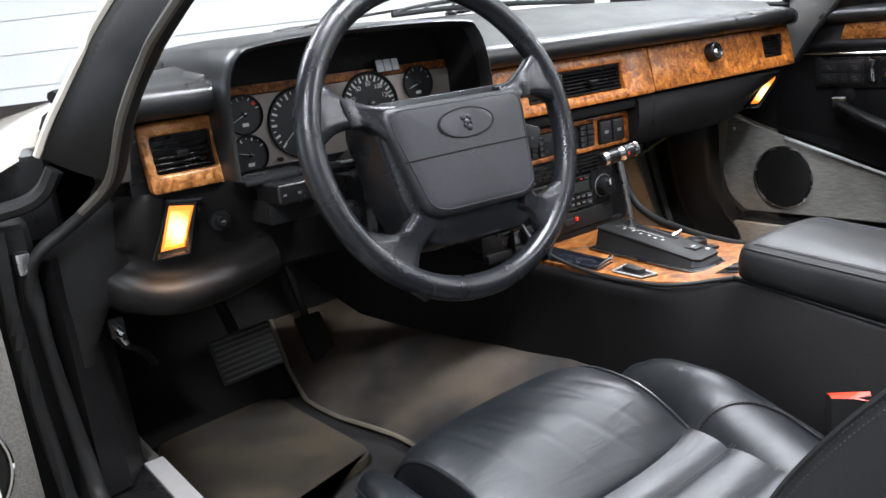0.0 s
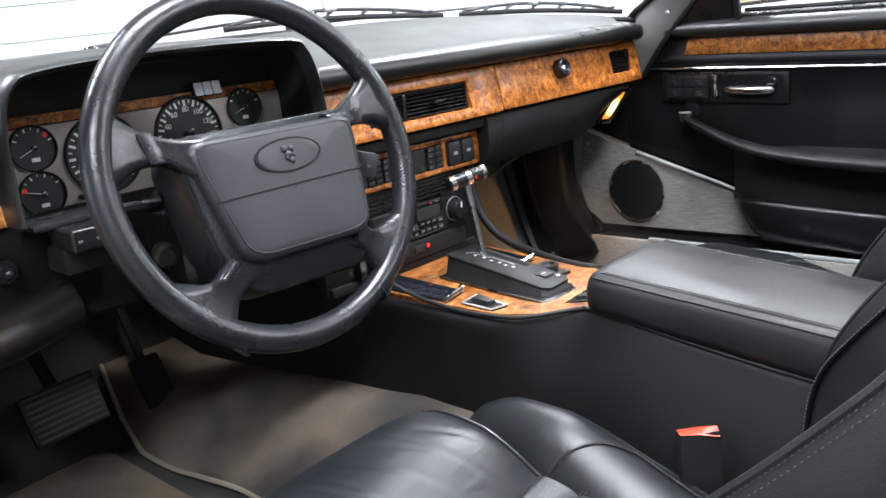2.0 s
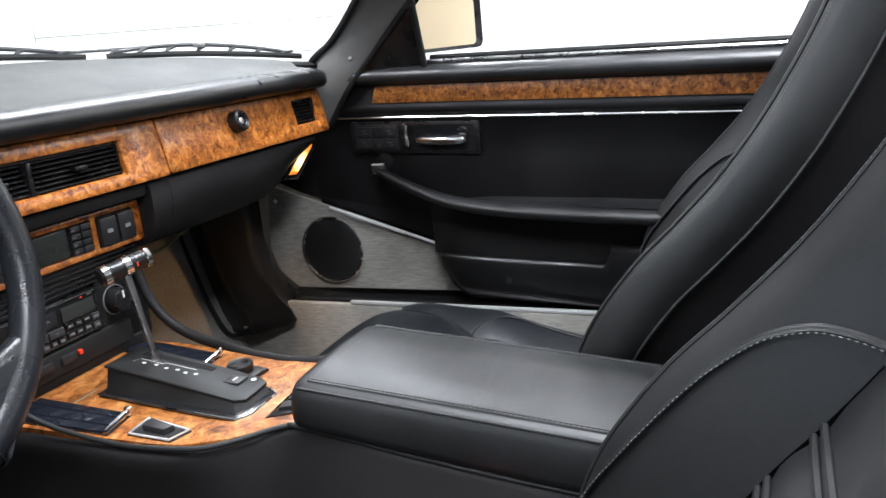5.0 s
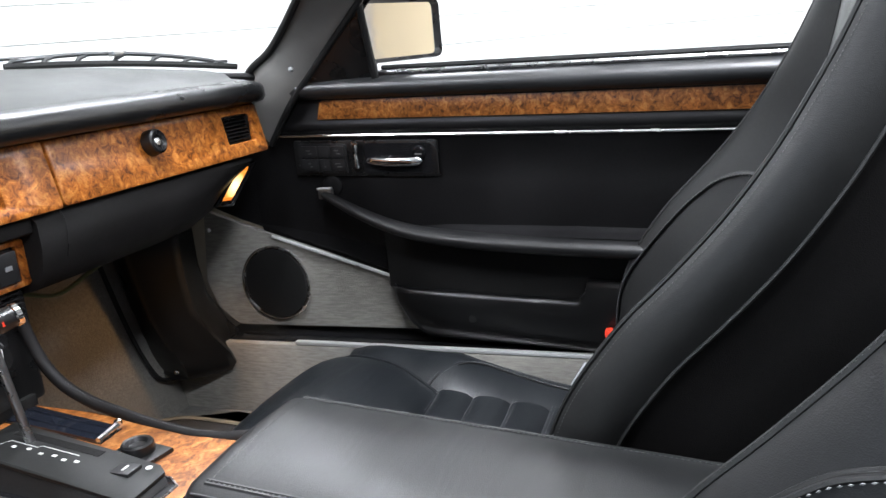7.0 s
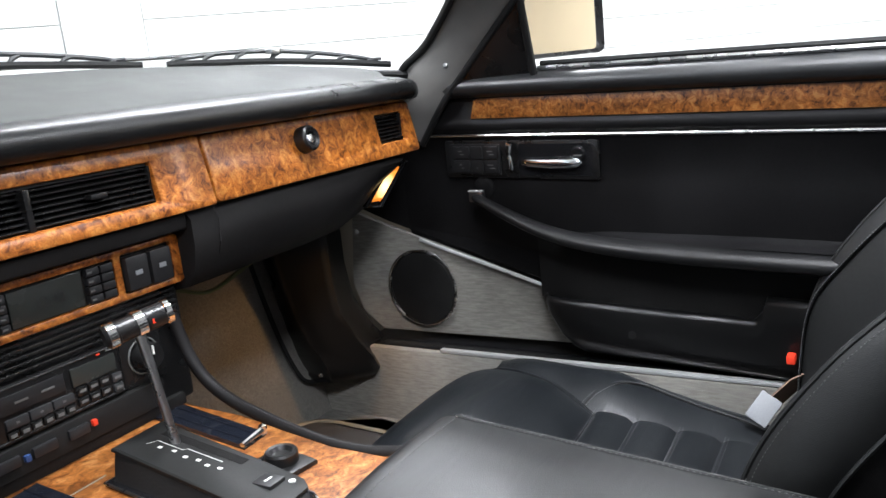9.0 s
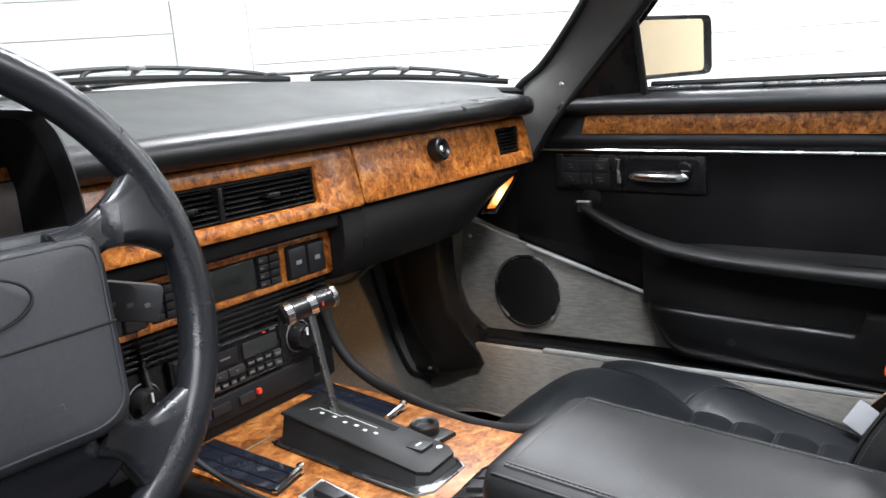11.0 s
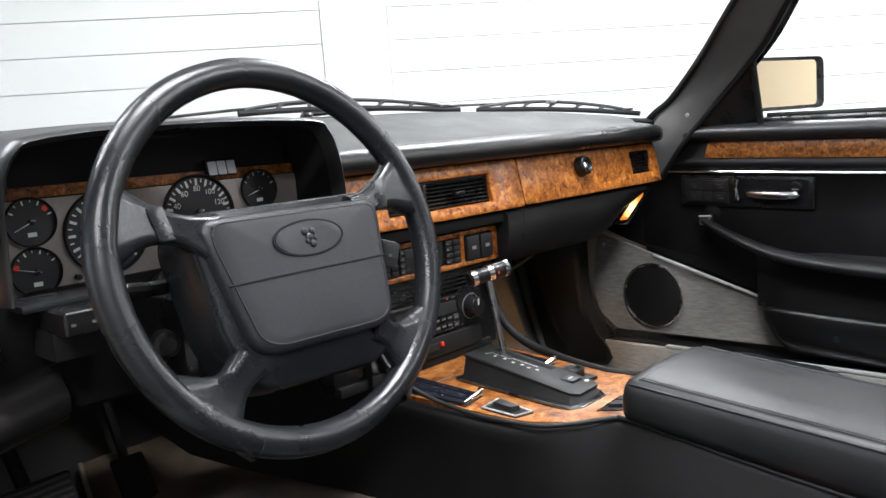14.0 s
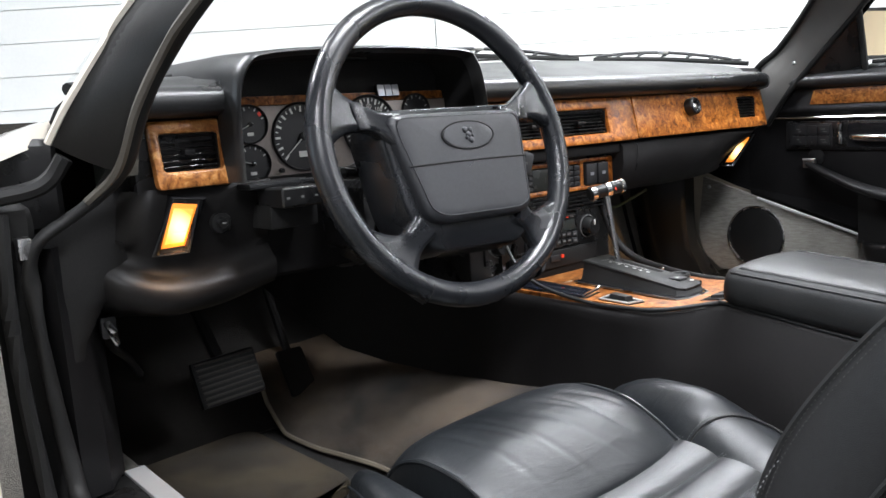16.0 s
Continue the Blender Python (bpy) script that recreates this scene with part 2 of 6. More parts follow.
TUBEM = glow("tube_light", (1.0, 0.98, 0.95), 14.0)
RED = mat("red_plastic", (0.75, 0.05, 0.02), 0.4, vary=0.1)
REDLIT = glow("red_lit", (0.8, 0.05, 0.02), 0.25)
KEYMARK = mat("grey_print", (0.12, 0.12, 0.117), 0.6, vary=0.1)
PRINT = mat("white_print", (0.58, 0.58, 0.55), 0.6, vary=0.05)
# pale base colour stands in for a bright reflection on the lenses
LENSGLINT = mat("lens_painted_glint", (0.45, 0.47, 0.50), 0.12, vary=0.15, coat=0.6)
PLATEM = mat("satin_plate", (0.013, 0.0135, 0.0130), 0.52, vary=0.2, fine=600, bump=0.1, spec=0.22)
FACE = mat("gauge_face", (0.012, 0.012, 0.013), 0.5, vary=0.1)
SILVER = mat("silver_cluster", (0.27, 0.235, 0.215), 0.42, 0.2, vary=0.12, fine=300)
LCD = mat("lcd", (0.030, 0.033, 0.030), 0.25, vary=0.08)
STALKM = mat("stalk_grey", (0.030, 0.031, 0.033), 0.42, vary=0.15)
ROCKER = mat("switch_black", (0.014, 0.014, 0.015), 0.45, vary=0.15, bump=0.1)
BELT = mat("belt_webbing", (0.15, 0.09, 0.06), 0.7, vary=0.2, fine=900, bump=0.5)
SMOKE = mat("ashtray_black", (0.010, 0.012, 0.018), 0.06, vary=0.05, coat=0.8)
GLASS = pane("window_glass", (0.98, 0.99, 0.985), 0.10)
GREYW = mat("grey_wall_paint", (0.34, 0.34, 0.35), 0.7, vary=0.06, scale=2)
BEIGE = mat("beige_wall_paint", (0.80, 0.66, 0.44), 0.7, vary=0.04, scale=2)
BRIGHT = mat("bright_tread", (0.88, 0.88, 0.88), 0.34, 0.62, vary=0.06)
BRIGHTWORK = mat("bright_work", (0.92, 0.91, 0.89), 0.24, 1.0, vary=0.05)
MIRROR = mat("mirror_glass", (0.85, 0.85, 0.85), 0.02, 1.0, vary=0.01)
GREYPLUG = mat("grey_plug", (0.26, 0.27, 0.285), 0.5, vary=0.1)

# ---- building helpers ----
WHERE = {}


def thing(name, at, label, category, group="", kind=""):
    ob = new(name)
    ob.location = at
    ob.empty_display_size = 0.05
    WHERE[ob] = Vector(at)
    return tagged(ob, label, category, group, kind)


def mesh_of(name, bm, material, sharp=32):
    bmesh.ops.remove_doubles(bm, verts=bm.verts, dist=1e-6)
    bmesh.ops.recalc_face_normals(bm, faces=bm.faces)
    for f in bm.faces:
        f.smooth = True
    for e in bm.edges:
        e.smooth = len(e.link_faces) != 2 or e.calc_face_angle(0) < radians(sharp)
    me = bpy.data.meshes.new(name)
    bm.to_mesh(me)
    bm.free()
    me.materials.append(material)
    return me


def part(name, bm, material, parent=None, label="", sharp=32):
    """Links a bmesh, built in world places, as one mesh under a thing or a part."""
    ob = new(name, mesh_of(name, bm, material, sharp))
    if parent is not None:
        ob.parent = parent
        if parent in WHERE:
            ob.matrix_parent_inverse = Matrix.Translation(-WHERE[parent])
    if label:
        ob["label"] = label
    return ob


def box(x0, x1, y0, y1, z0, z1, bevel=0.0, seg=2, m=None):
    bm = bmesh.new()
    bmesh.ops.create_cube(bm, size=1, matrix=Matrix.Translation(((x0 + x1) / 2, (y0 + y1) / 2, (z0 + z1) / 2)) @ Matrix.Diagonal((abs(x1 - x0), abs(y1 - y0), abs(z1 - z0), 1)))
    if bevel:
        bmesh.ops.bevel(bm, geom=bm.edges[:], offset=bevel, segments=seg, affect="EDGES", profile=0.6)
    if m is not None:
        bmesh.ops.transform(bm, matrix=m, verts=bm.verts)
    return bm


def join(*bms):
    out = bms[0]
    for b in bms[1:]:
        me = bpy.data.meshes.new("t")
        b.to_mesh(me)
        out.from_mesh(me)
        b.free()
        bpy.data.meshes.remove(me)
    return out


def prism(poly, place, a, b, bevel=0.0, seg=2):
    """A polygon of (p, q) pushed from a to b; place(p, q, d) gives the point."""
    bm = bmesh.new()
    lo = [bm.verts.new(place(p, q, a)) for p, q in poly]
    hi = [bm.verts.new(place(p, q, b)) for p, q in poly]
    bm.faces.new(lo[::-1])
    top = bm.faces.new(hi)
    n = len(poly)
    for i in range(n):
        bm.faces.new((lo[i], lo[(i + 1) % n], hi[(i + 1) % n], hi[i]))
    if bevel:
        bmesh.ops.bevel(bm, geom=list(top.edges), offset=bevel, segments=seg, affect="EDGES", profile=0.6)
    return bm


def loft(rows, closed=False, caps=False):
    """A skin over rows of points, all of one length."""
    bm = bmesh.new()
    vs = [[bm.verts.new(p) for p in r] for r in rows]
    n = len(rows[0])
    for a, b in zip(vs, vs[1:]):
        for i in range(n if closed else n - 1):
            j = (i + 1) % n
            bm.faces.new((a[i], a[j], b[j], b[i]))
    if caps:
        bm.faces.new(vs[0][::-1])
        bm.faces.new(vs[-1])
    return bm


def thick(bm, t):
    bmesh.ops.recalc_face_normals(bm, faces=bm.faces)
    bmesh.ops.solidify(bm, geom=bm.faces[:], thickness=t)
    return bm


def spline(pts, n):
    """Points along a smooth curve through pts (Catmull-Rom)."""
    ps = [Vector(p) for p in pts]
    ps = [ps[0] * 2 - ps[1]] + ps + [ps[-1] * 2 - ps[-2]]
    out = []
    for i in range(1, len(ps) - 2):
        for k in range(n):
            t = k / n
            a, b, c, d = ps[i - 1 : i + 3]
            out.append(0.5 * ((2 * b) + (c - a) * t + (2 * a - 5 * b + 4 * c - d) * t * t + (3 * b - a - 3 * c + d) * t**3))
    return out + [ps[-2]]


def sweep(pts, radius, sides=8, closed=False, flat=1.0, up=(0, 0, 1), caps=True):
    """A tube along pts; radius a number or one for each point; flat: its height over its width."""
    ps = [Vector(p) for p in pts]
    n = len(ps)
    rows = []
    for i, p in enumerate(ps):
        a, b = (ps[i - 1], ps[(i + 1) % n]) if closed else (ps[max(0, i - 1)], ps[min(n - 1, i + 1)])
        t = (b - a).normalized()
        s = t.cross(Vector(up))
        s = s.normalized() if s.length > 1e-4 else t.orthogonal().normalized()
        u = s.cross(t)
        r = radius if isinstance(radius, (int, float)) else radius[i]
        rows.append([p + s * r * math.cos(2 * math.pi * k / sides) + u * r * flat * math.sin(2 * math.pi * k / sides) for k in range(sides)])
    if closed:
        rows.append(rows[0])
    return loft(rows, True, caps and not closed)


def lathe(profile, m, sides=32):
    """A profile of (radius, height) turned round z, then placed by m."""
    rows = [[m @ Vector((r * math.cos(2 * math.pi * k / sides), r * math.sin(2 * math.pi * k / sides), h)) for k in range(sides)] for r, h in profile]
    return loft(rows, True, True)


def facing(at, normal, up=(0, 0, 1)):
    """A matrix at a place whose z is the normal and whose y is nearest to up."""
    z = Vector(normal).normalized()
    x = Vector(up).cross(z).normalized()
    y = z.cross(x)
    return Matrix.Translation(at) @ Matrix((x, y, z)).transposed().to_4x4()


def rounded(x0, x1, y0, y1, r, n=4):
    out = []
    for cx, cy, a in ((x1 - r, y1 - r, 0), (x0 + r, y1 - r, 90), (x0 + r, y0 + r, 180), (x1 - r, y0 + r, 270)):
        for k in range(n + 1):
            t = radians(a + 90 * k / n)
            out.append((cx + r * math.cos(t), cy + r * math.sin(t)))
    return out


def plate(outer, holes, place, t, bevel=0.002, r=0.006, inner=0.0025):
    """A plate with rounded corners and rounded openings: outer (x0, x1, z0, z1), holes the same."""
    bm = bmesh.new()
    rims = []
    for k, (x0, x1, z0, z1) in enumerate([outer] + list(holes)):
        sign, rad = (1, r) if k == 0 else (-1, inner)
        rings = []
        for grow, d in ((bevel, t), (bevel * 0.35, t - bevel * 0.3), (0.0, t - bevel), (0.0, 0.0)):
            g = sign * grow
            rings.append([bm.verts.new(place(x, z, d)) for x, z in rounded(x0 + g, x1 - g, z0 + g, z1 - g, max(0.0008, rad - g))])
        for a, b in zip(rings, rings[1:]):
            for i in range(len(a)):
                j = (i + 1) % len(a)
                bm.faces.new((a[i], a[j], b[j], b[i]))
        rims.append(rings[0])
    edges = []
    for ring in rims:
        for i in range(len(ring)):
            edges.append(bm.edges.get((ring[i], ring[(i + 1) % len(ring)])))
    bmesh.ops.triangle_fill(bm, use_beauty=True, use_dissolve=False, edges=edges)
    return bm


def stitches(pts, step=0.005, size=0.00055):
    """A run of short raised threads along pts, as one mesh."""
    ps = [Vector(p) for p in pts]
    bm = bmesh.new()
    rest = 0.0
    for a, b in zip(ps, ps[1:]):
        d = (b - a).length
        if d < 1e-6:
            continue
        t = (b - a) / d
        u = t.orthogonal().normalized() * size
        w = t.cross(u)
        pos = rest
        while pos < d:
            p, q = a + t * pos, a + t * (pos + step * 0.65)
            m = (p + q) / 2
            ends = [bm.verts.new(p), bm.verts.new(q)]
            ring = [bm.verts.new(m + k) for k in (u, w, -u, -w)]
            for k in range(4):
                for e in ends:
                    bm.faces.new((ring[k], ring[(k + 1) % 4], e))
            pos += step
        rest = pos - d
    return bm

# ---- the garage ----
U, V = Vector((0.82, -0.572, 0)).normalized(), Vector((0.572, 0.82, 0)).normalized()
WALL = 4.24


def room(u, v, z):
    return U * u + V * v + Vector((0, 0, z))


def slab(u0, u1, v0, v1, z0, z1):
    bm = bmesh.new()
    for c in range(8):
        bm.verts.new(room((u0, u1)[c & 1], (v0, v1)[c >> 1 & 1], (z0, z1)[c >> 2]))
    bmesh.ops.convex_hull(bm, input=bm.verts)
    bmesh.ops.dissolve_limit(bm, angle_limit=0.01, verts=bm.verts, edges=bm.edges)
    return bm


LO, HI, BACK, TOP = -6.0, 13.0, -5.0, 3.4
tagged(part("floor", slab(LO, HI, BACK, WALL, -0.1, 0.0), CONCRETE), "grey sealed concrete garage floor", "floor", kind="structure")
tagged(part("ceiling", slab(LO, HI, BACK, WALL, TOP, TOP + 0.1), CEIL), "plain white garage ceiling", "ceiling", kind="structure")
wall_north = tagged(part("wall_north", slab(LO, HI, WALL, WALL + 0.2, 0, TOP), WHITE), "white painted boarded garage wall with a flat pillar", "wall", kind="structure")
tagged(part("wall_south", slab(LO, HI, BACK - 0.2, BACK, 0, TOP), GREYW), "plain grey garage wall", "wall", kind="structure")
tagged(part("wall_west", slab(LO - 0.2, LO, BACK, WALL, 0, TOP), GREYW), "plain grey garage wall", "wall", kind="structure")
tagged(part("wall_east", slab(HI, HI + 0.2, BACK, WALL, 0, TOP), BEIGE), "plain beige garage wall", "wall", kind="structure")

# the wall's boards, with a flat pillar between two runs of them
PIL0, PIL1 = 0.040, 0.452
for u0, u1 in ((LO, PIL0), (PIL1, HI)):
    for i in range(17):
        z0 = 0.1185 + 0.2015 * (i - 1)
        part("board", slab(u0 + 0.004, u1 - 0.004, WALL - 0.022, WALL - 0.001, max(0.0, z0 + 0.005), z0 + 0.2015), WHITE, wall_north)
part("pillar_facing", slab(PIL0 + 0.002, PIL1 - 0.002, WALL - 0.034, WALL - 0.001, 0, TOP), WHITE, wall_north, "plain white flat pillar")

# daylight through the garage doorway on the driver's side
sky = new("doorway_daylight", bpy.data.lights.new("doorway_daylight", "AREA"))
sky.data.shape, sky.data.size, sky.data.size_y, sky.data.energy = "RECTANGLE", 3.2, 2.4, 75.0
sky.data.color = (0.74, 0.87, 1.0)
sky.matrix_world = look(room(LO + 0.06, -1.2, 1.5), room(0, -1.2, 1.2))

# ---- tube lights under the ceiling ----


def tube_light(u, v, power):
    c = room(u, v, TOP)
    ob = thing("tube_light", c, "white twin tube light on the garage ceiling", "light", "ceiling tube lights")
    part("housing", slab(u - 0.75, u + 0.75, v - 0.12, v + 0.12, TOP - 0.07, TOP - 0.005), CEIL, ob)
    for k in (-0.06, 0.06):
        part("tube", sweep([room(u - 0.7, v + k, TOP - 0.095), room(u + 0.7, v + k, TOP - 0.095)], 0.018, 10), TUBEM, ob, "glowing white tube")
    lamp = new("tube_glow", bpy.data.lights.new("tube_glow", "AREA"))
    lamp.data.shape, lamp.data.size, lamp.data.size_y, lamp.data.energy = "RECTANGLE", 1.5, 0.3, power
    lamp.data.color = (0.92, 0.944, 1.0)
    lamp.matrix_world = Matrix.Translation(c - Vector((0, 0, 0.13))) @ Matrix.Rotation(math.atan2(U.y, U.x), 4, "Z")


for u, v, power in ((0.3, -0.5, 150), (-2.4, 0.6, 130), (1.4, 2.2, 165), (4.8, 2.2, 165), (8.6, 2.0, 165), (4.4, -1.6, 165), (10.8, -1.6, 340), (-0.6, -3.4, 150)):
    tube_light(u, v, power)

# ---- windscreen line ----


def screen_y(x):
    return 0.5 - 0.606 * x * x


def screen_z(x):
    return 0.965 - 0.095 * x * x


# ---- car body ----
car = thing("car", (0, 0.3, 0.3), "cream painted car with black door openings and dark carpets", "car")
FLOOR = 0.340


def quad(a, b, c, d, t=0.01):
    return thick(loft([[Vector(a), Vector(b)], [Vector(d), Vector(c)]]), t)


part("passenger_carpet", box(0.165, 0.652, -0.3, 0.45, FLOOR - 0.013, FLOOR - 0.004, 0.002), CARPET, car, "grey passenger floor carpet")
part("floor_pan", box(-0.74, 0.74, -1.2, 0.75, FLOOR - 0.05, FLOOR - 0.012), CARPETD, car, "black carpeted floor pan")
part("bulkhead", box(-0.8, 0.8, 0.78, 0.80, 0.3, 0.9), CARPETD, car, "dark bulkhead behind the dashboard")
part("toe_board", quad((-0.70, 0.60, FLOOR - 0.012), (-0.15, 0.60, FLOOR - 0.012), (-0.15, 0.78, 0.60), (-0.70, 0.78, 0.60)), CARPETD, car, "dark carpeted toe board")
part("passenger_toe_board", quad((0.14, 0.442, FLOOR - 0.012), (0.70, 0.442, FLOOR - 0.012), (0.70, 0.52, 0.74), (0.14, 0.52, 0.74)), CARPET, car, "grey carpeted toe board")
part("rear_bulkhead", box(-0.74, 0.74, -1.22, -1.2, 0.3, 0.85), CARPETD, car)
for s in (-1, 1):
    # sill: carpeted inner wall, painted top, bright tread strip
    lo, hi = sorted((s * 0.665, s * 0.80))
    part("sill", box(lo, hi, -0.9, 0.36, 0.25, 0.468, 0.008), GLOSS if s > 0 else BLACK, car, "black door sill")
    lo, hi = sorted((s * 0.650, s * 0.6655))
    # the passenger's sill takes the lit copy of the carpet, the driver's the plain one
    part("sill_carpet", box(lo, hi, -0.9, 0.48, FLOOR - 0.03, 0.466, 0.004), GREYPANEL_LIT if s > 0 else CARPET, car, "grey carpet on the inside of the sill")
    lo, hi = sorted((s * 0.6505, s * (0.6610 if s > 0 else 0.6740)))
    part("tread_strip", box(lo, hi, -0.85, 0.19 if s > 0 else 0.256, 0.4665, 0.4725, 0.0015), BRIGHT, car, "bright metal tread strip")


def pillar_skin(front, rear, bulge, depth, s):
    """A pillar between its screen edge and its door edge, bulged into the cabin."""
    rows = []
    for g, d in zip(spline(front, 5), spline(rear, 5)):
        inn = Vector((-s, -0.35, -0.1)).normalized()
        out = Vector((s, 0.25, 0.25)).normalized()
        rows.append([g, g.lerp(d, 0.25) + inn * bulge * 0.8, g.lerp(d, 0.55) + inn * bulge, g.lerp(d, 0.85) + inn * bulge * 0.6, d, d + out * depth * 0.5, g.lerp(d, 0.5) + out * depth, g + out * depth * 0.6])
    return rows


rows = pillar_skin([(0.70, 0.27, 0.87), (0.682, 0.217, 0.922), (0.670, 0.165, 0.9535), (0.606, 0.075, 1.0144), (0.516, -0.02, 1.077), (0.43, -0.12, 1.148)], [(0.705, 0.215, 0.80), (0.686, 0.155, 0.868), (0.678, 0.100, 0.921), (0.640, -0.014, 1.019), (0.582, -0.078, 1.0735), (0.50, -0.16, 1.15)], 0.010, 0.03, 1)
part("pillar_trim", loft(rows, True, True), GREYTRIM, car, "grey lined windscreen pillar", 60)
part("pillar_seal", sweep([r[0] + Vector((-0.003, 0.003, 0)) for r in rows], 0.006, 8), RUBBER, car, "black windscreen seal")
part("pillar_rear_seal", sweep([r[4] + Vector((-0.002, -0.001, 0)) for r in rows], 0.0055, 8), RUBBER, car, "black door seal on the pillar")
part("pillar_skin", loft([[r[7] + Vector((0.002, 0.002, 0)), r[6] + Vector((0.004, 0.004, 0.004)), r[5] + Vector((0.012, -0.012, 0))] for r in rows]), BLACK, car, "black outer pillar")
part("fixing_screw", lathe([(0.0005, 0.004), (0.003, 0.0035), (0.004, 0.001), (0.004, -0.002)], facing((0.636, 0.120, 0.920), (-0.9, -0.3, 0.2)), 12), STEEL, car, "steel trim screw")
rows = pillar_skin([(-0.715, 0.20, 0.855), (-0.695, 0.18, 0.896), (-0.664, 0.168, 0.943), (-0.632, 0.15, 0.99), (-0.53, 0.01, 1.13)], [(-0.662, 0.168, 0.822), (-0.649, 0.12, 0.884), (-0.632, 0.082, 0.932), (-0.618, 0.015, 0.974), (-0.535, -0.14, 1.105)], -0.006, 0.005, -1)
part("pillar_trim", loft(rows, True, True), PILLAR, car, "black windscreen pillar", 60)
part("pillar_edge", sweep([r[0] + Vector((-0.004, 0.002, 0.002)) for r in rows], 0.0045, 6), PAINT, car, "cream outer edge of the pillar")
SEAL = spline([(-0.535, -0.14, 1.105), (-0.618, 0.015, 0.974), (-0.632, 0.082, 0.932), (-0.649, 0.12, 0.884), (-0.660, 0.163, 0.826), (-0.683, 0.188, 0.798), (-0.710, 0.198, 0.779), (-0.738, 0.20, 0.762), (-0.751, 0.205, 0.738), (-0.752, 0.208, 0.69), (-0.747, 0.206, 0.60), (-0.742, 0.196, 0.52), (-0.742, 0.16, 0.482), (-0.742, 0.0, 0.478), (-0.742, -0.7, 0.476)], 5)
part("door_seal", sweep(SEAL, 0.0095, 10, flat=0.7), RUBBER, car, "black rubber door seal", 60)
part("seal_lip", sweep([p + Vector((-0.0065, -0.006, 0.001)) for p in SEAL[:27]], 0.0046, 6), SEALM, car, "taupe seal lip")
part("outer_seal", sweep(spline([(-0.708, 0.192, 0.842), (-0.722, 0.198, 0.822), (-0.745, 0.202, 0.811), (-0.80, 0.206, 0.805)], 6), 0.009, 8), RUBBER, car, "black rubber outer door seal")
part("outer_seal", sweep(spline([(-0.772, 0.205, 0.79), (-0.776, 0.208, 0.70), (-0.774, 0.208, 0.60), (-0.768, 0.20, 0.50), (-0.766, 0.18, 0.46)], 6), 0.008, 8), RUBBER, car, "black rubber outer door seal")
part("pillar_foot_trim", quad((-0.650, 0.168, 0.885), (-0.630, 0.176, 0.885), (-0.640, 0.180, 0.818), (-0.658, 0.178, 0.818), 0.005), SEALM, car, "taupe trim at the foot of the pillar")

# bonnet, scuttle and wings beyond the screen
rows = []
for j in range(9):
    f = j / 8
    r = []
    for i in range(25):
        x = -0.86 + 1.72 * i / 24
        y0 = screen_y(x) + 0.06
        y = y0 + (2.1 - y0) * f
        z = screen_z(x) - 0.035 - 0.10 * f**1.6 - 0.05 * abs(x / 0.86) ** 4 + 0.012 * math.exp(-((x / 0.3) ** 2))
        r.append((x, y, z))
    rows.append(r)
part("bonnet", thick(loft(rows), -0.02), PAINT, car, "cream bonnet beyond the windscreen")
part("wing_side", thick(loft([[(-0.86, -0.02 + 2.1 * i / 8, z) for i in range(9)] for z in (0.85, 0.72, 0.5, 0.3)]), 0.02), PAINT, car, "cream front wing")
part("wing_side", thick(loft([[(0.86, 0.3 + 1.8 * i / 8, z) for i in range(9)] for z in (0.85, 0.72, 0.5, 0.3)]), -0.02), PAINT, car, "cream front wing")
part("scuttle", thick(loft([[(x, screen_y(x) + d, screen_z(x) - 0.018 - dz) for x in [-0.70 + 1.4 * i / 24 for i in range(25)]] for d, dz in ((-0.01, 0.0), (0.03, 0.006), (0.062, 0.02))]), 0.006), MATT, car, "black scuttle below the windscreen")
part("screen_seal", sweep([(x, screen_y(x) + 0.002, screen_z(x) - 0.008) for x in [-0.69 + 1.38 * i / 40 for i in range(41)]], 0.007, 8), RUBBER, car, "black rubber windscreen seal")
gl = part("windscreen", loft([[Vector((x * (1 - 0.24 * f), screen_y(x) * (1 - f) + f * (-0.10 - 0.25 * x * x) - 0.02 * f, screen_z(x) + 0.30 * f - 0.03 * f * x * x)) for x in [-0.69 + 1.38 * i / 24 for i in range(25)]] for f in (0, 0.25, 0.5, 0.75, 1.0)]), GLASS, car, "clear curved windscreen")
gl.visible_shadow = False

# driver's hinge post, kick panel and rubber seal
part("hinge_post", box(-0.83, -0.738, 0.215, 0.40, 0.30, 0.80, 0.018, 3), MATT, car, "black painted hinge post")
part("kick_panel", quad((-0.735, 0.23, 0.36), (-0.735, 0.23, 0.75), (-0.69, 0.62, 0.75), (-0.69, 0.62, 0.36)), DOORV, car, "black kick panel")
part("post_trim", loft([[(-0.742, 0.222, z), (-0.730, 0.205, z), (-0.700, 0.212 + dx, z), (-0.672, 0.26 + dx, z)] for z, dx in ((0.472, 0.0), (0.52, 0.0), (0.60, 0.012), (0.68, 0.02), (0.75, 0.03))]), DOORV, car, "black moulded trim on the hinge post")
part("door_catch", box(-0.762, -0.748, 0.196, 0.214, 0.742, 0.765, 0.003), STEEL, car, "steel catch plate")
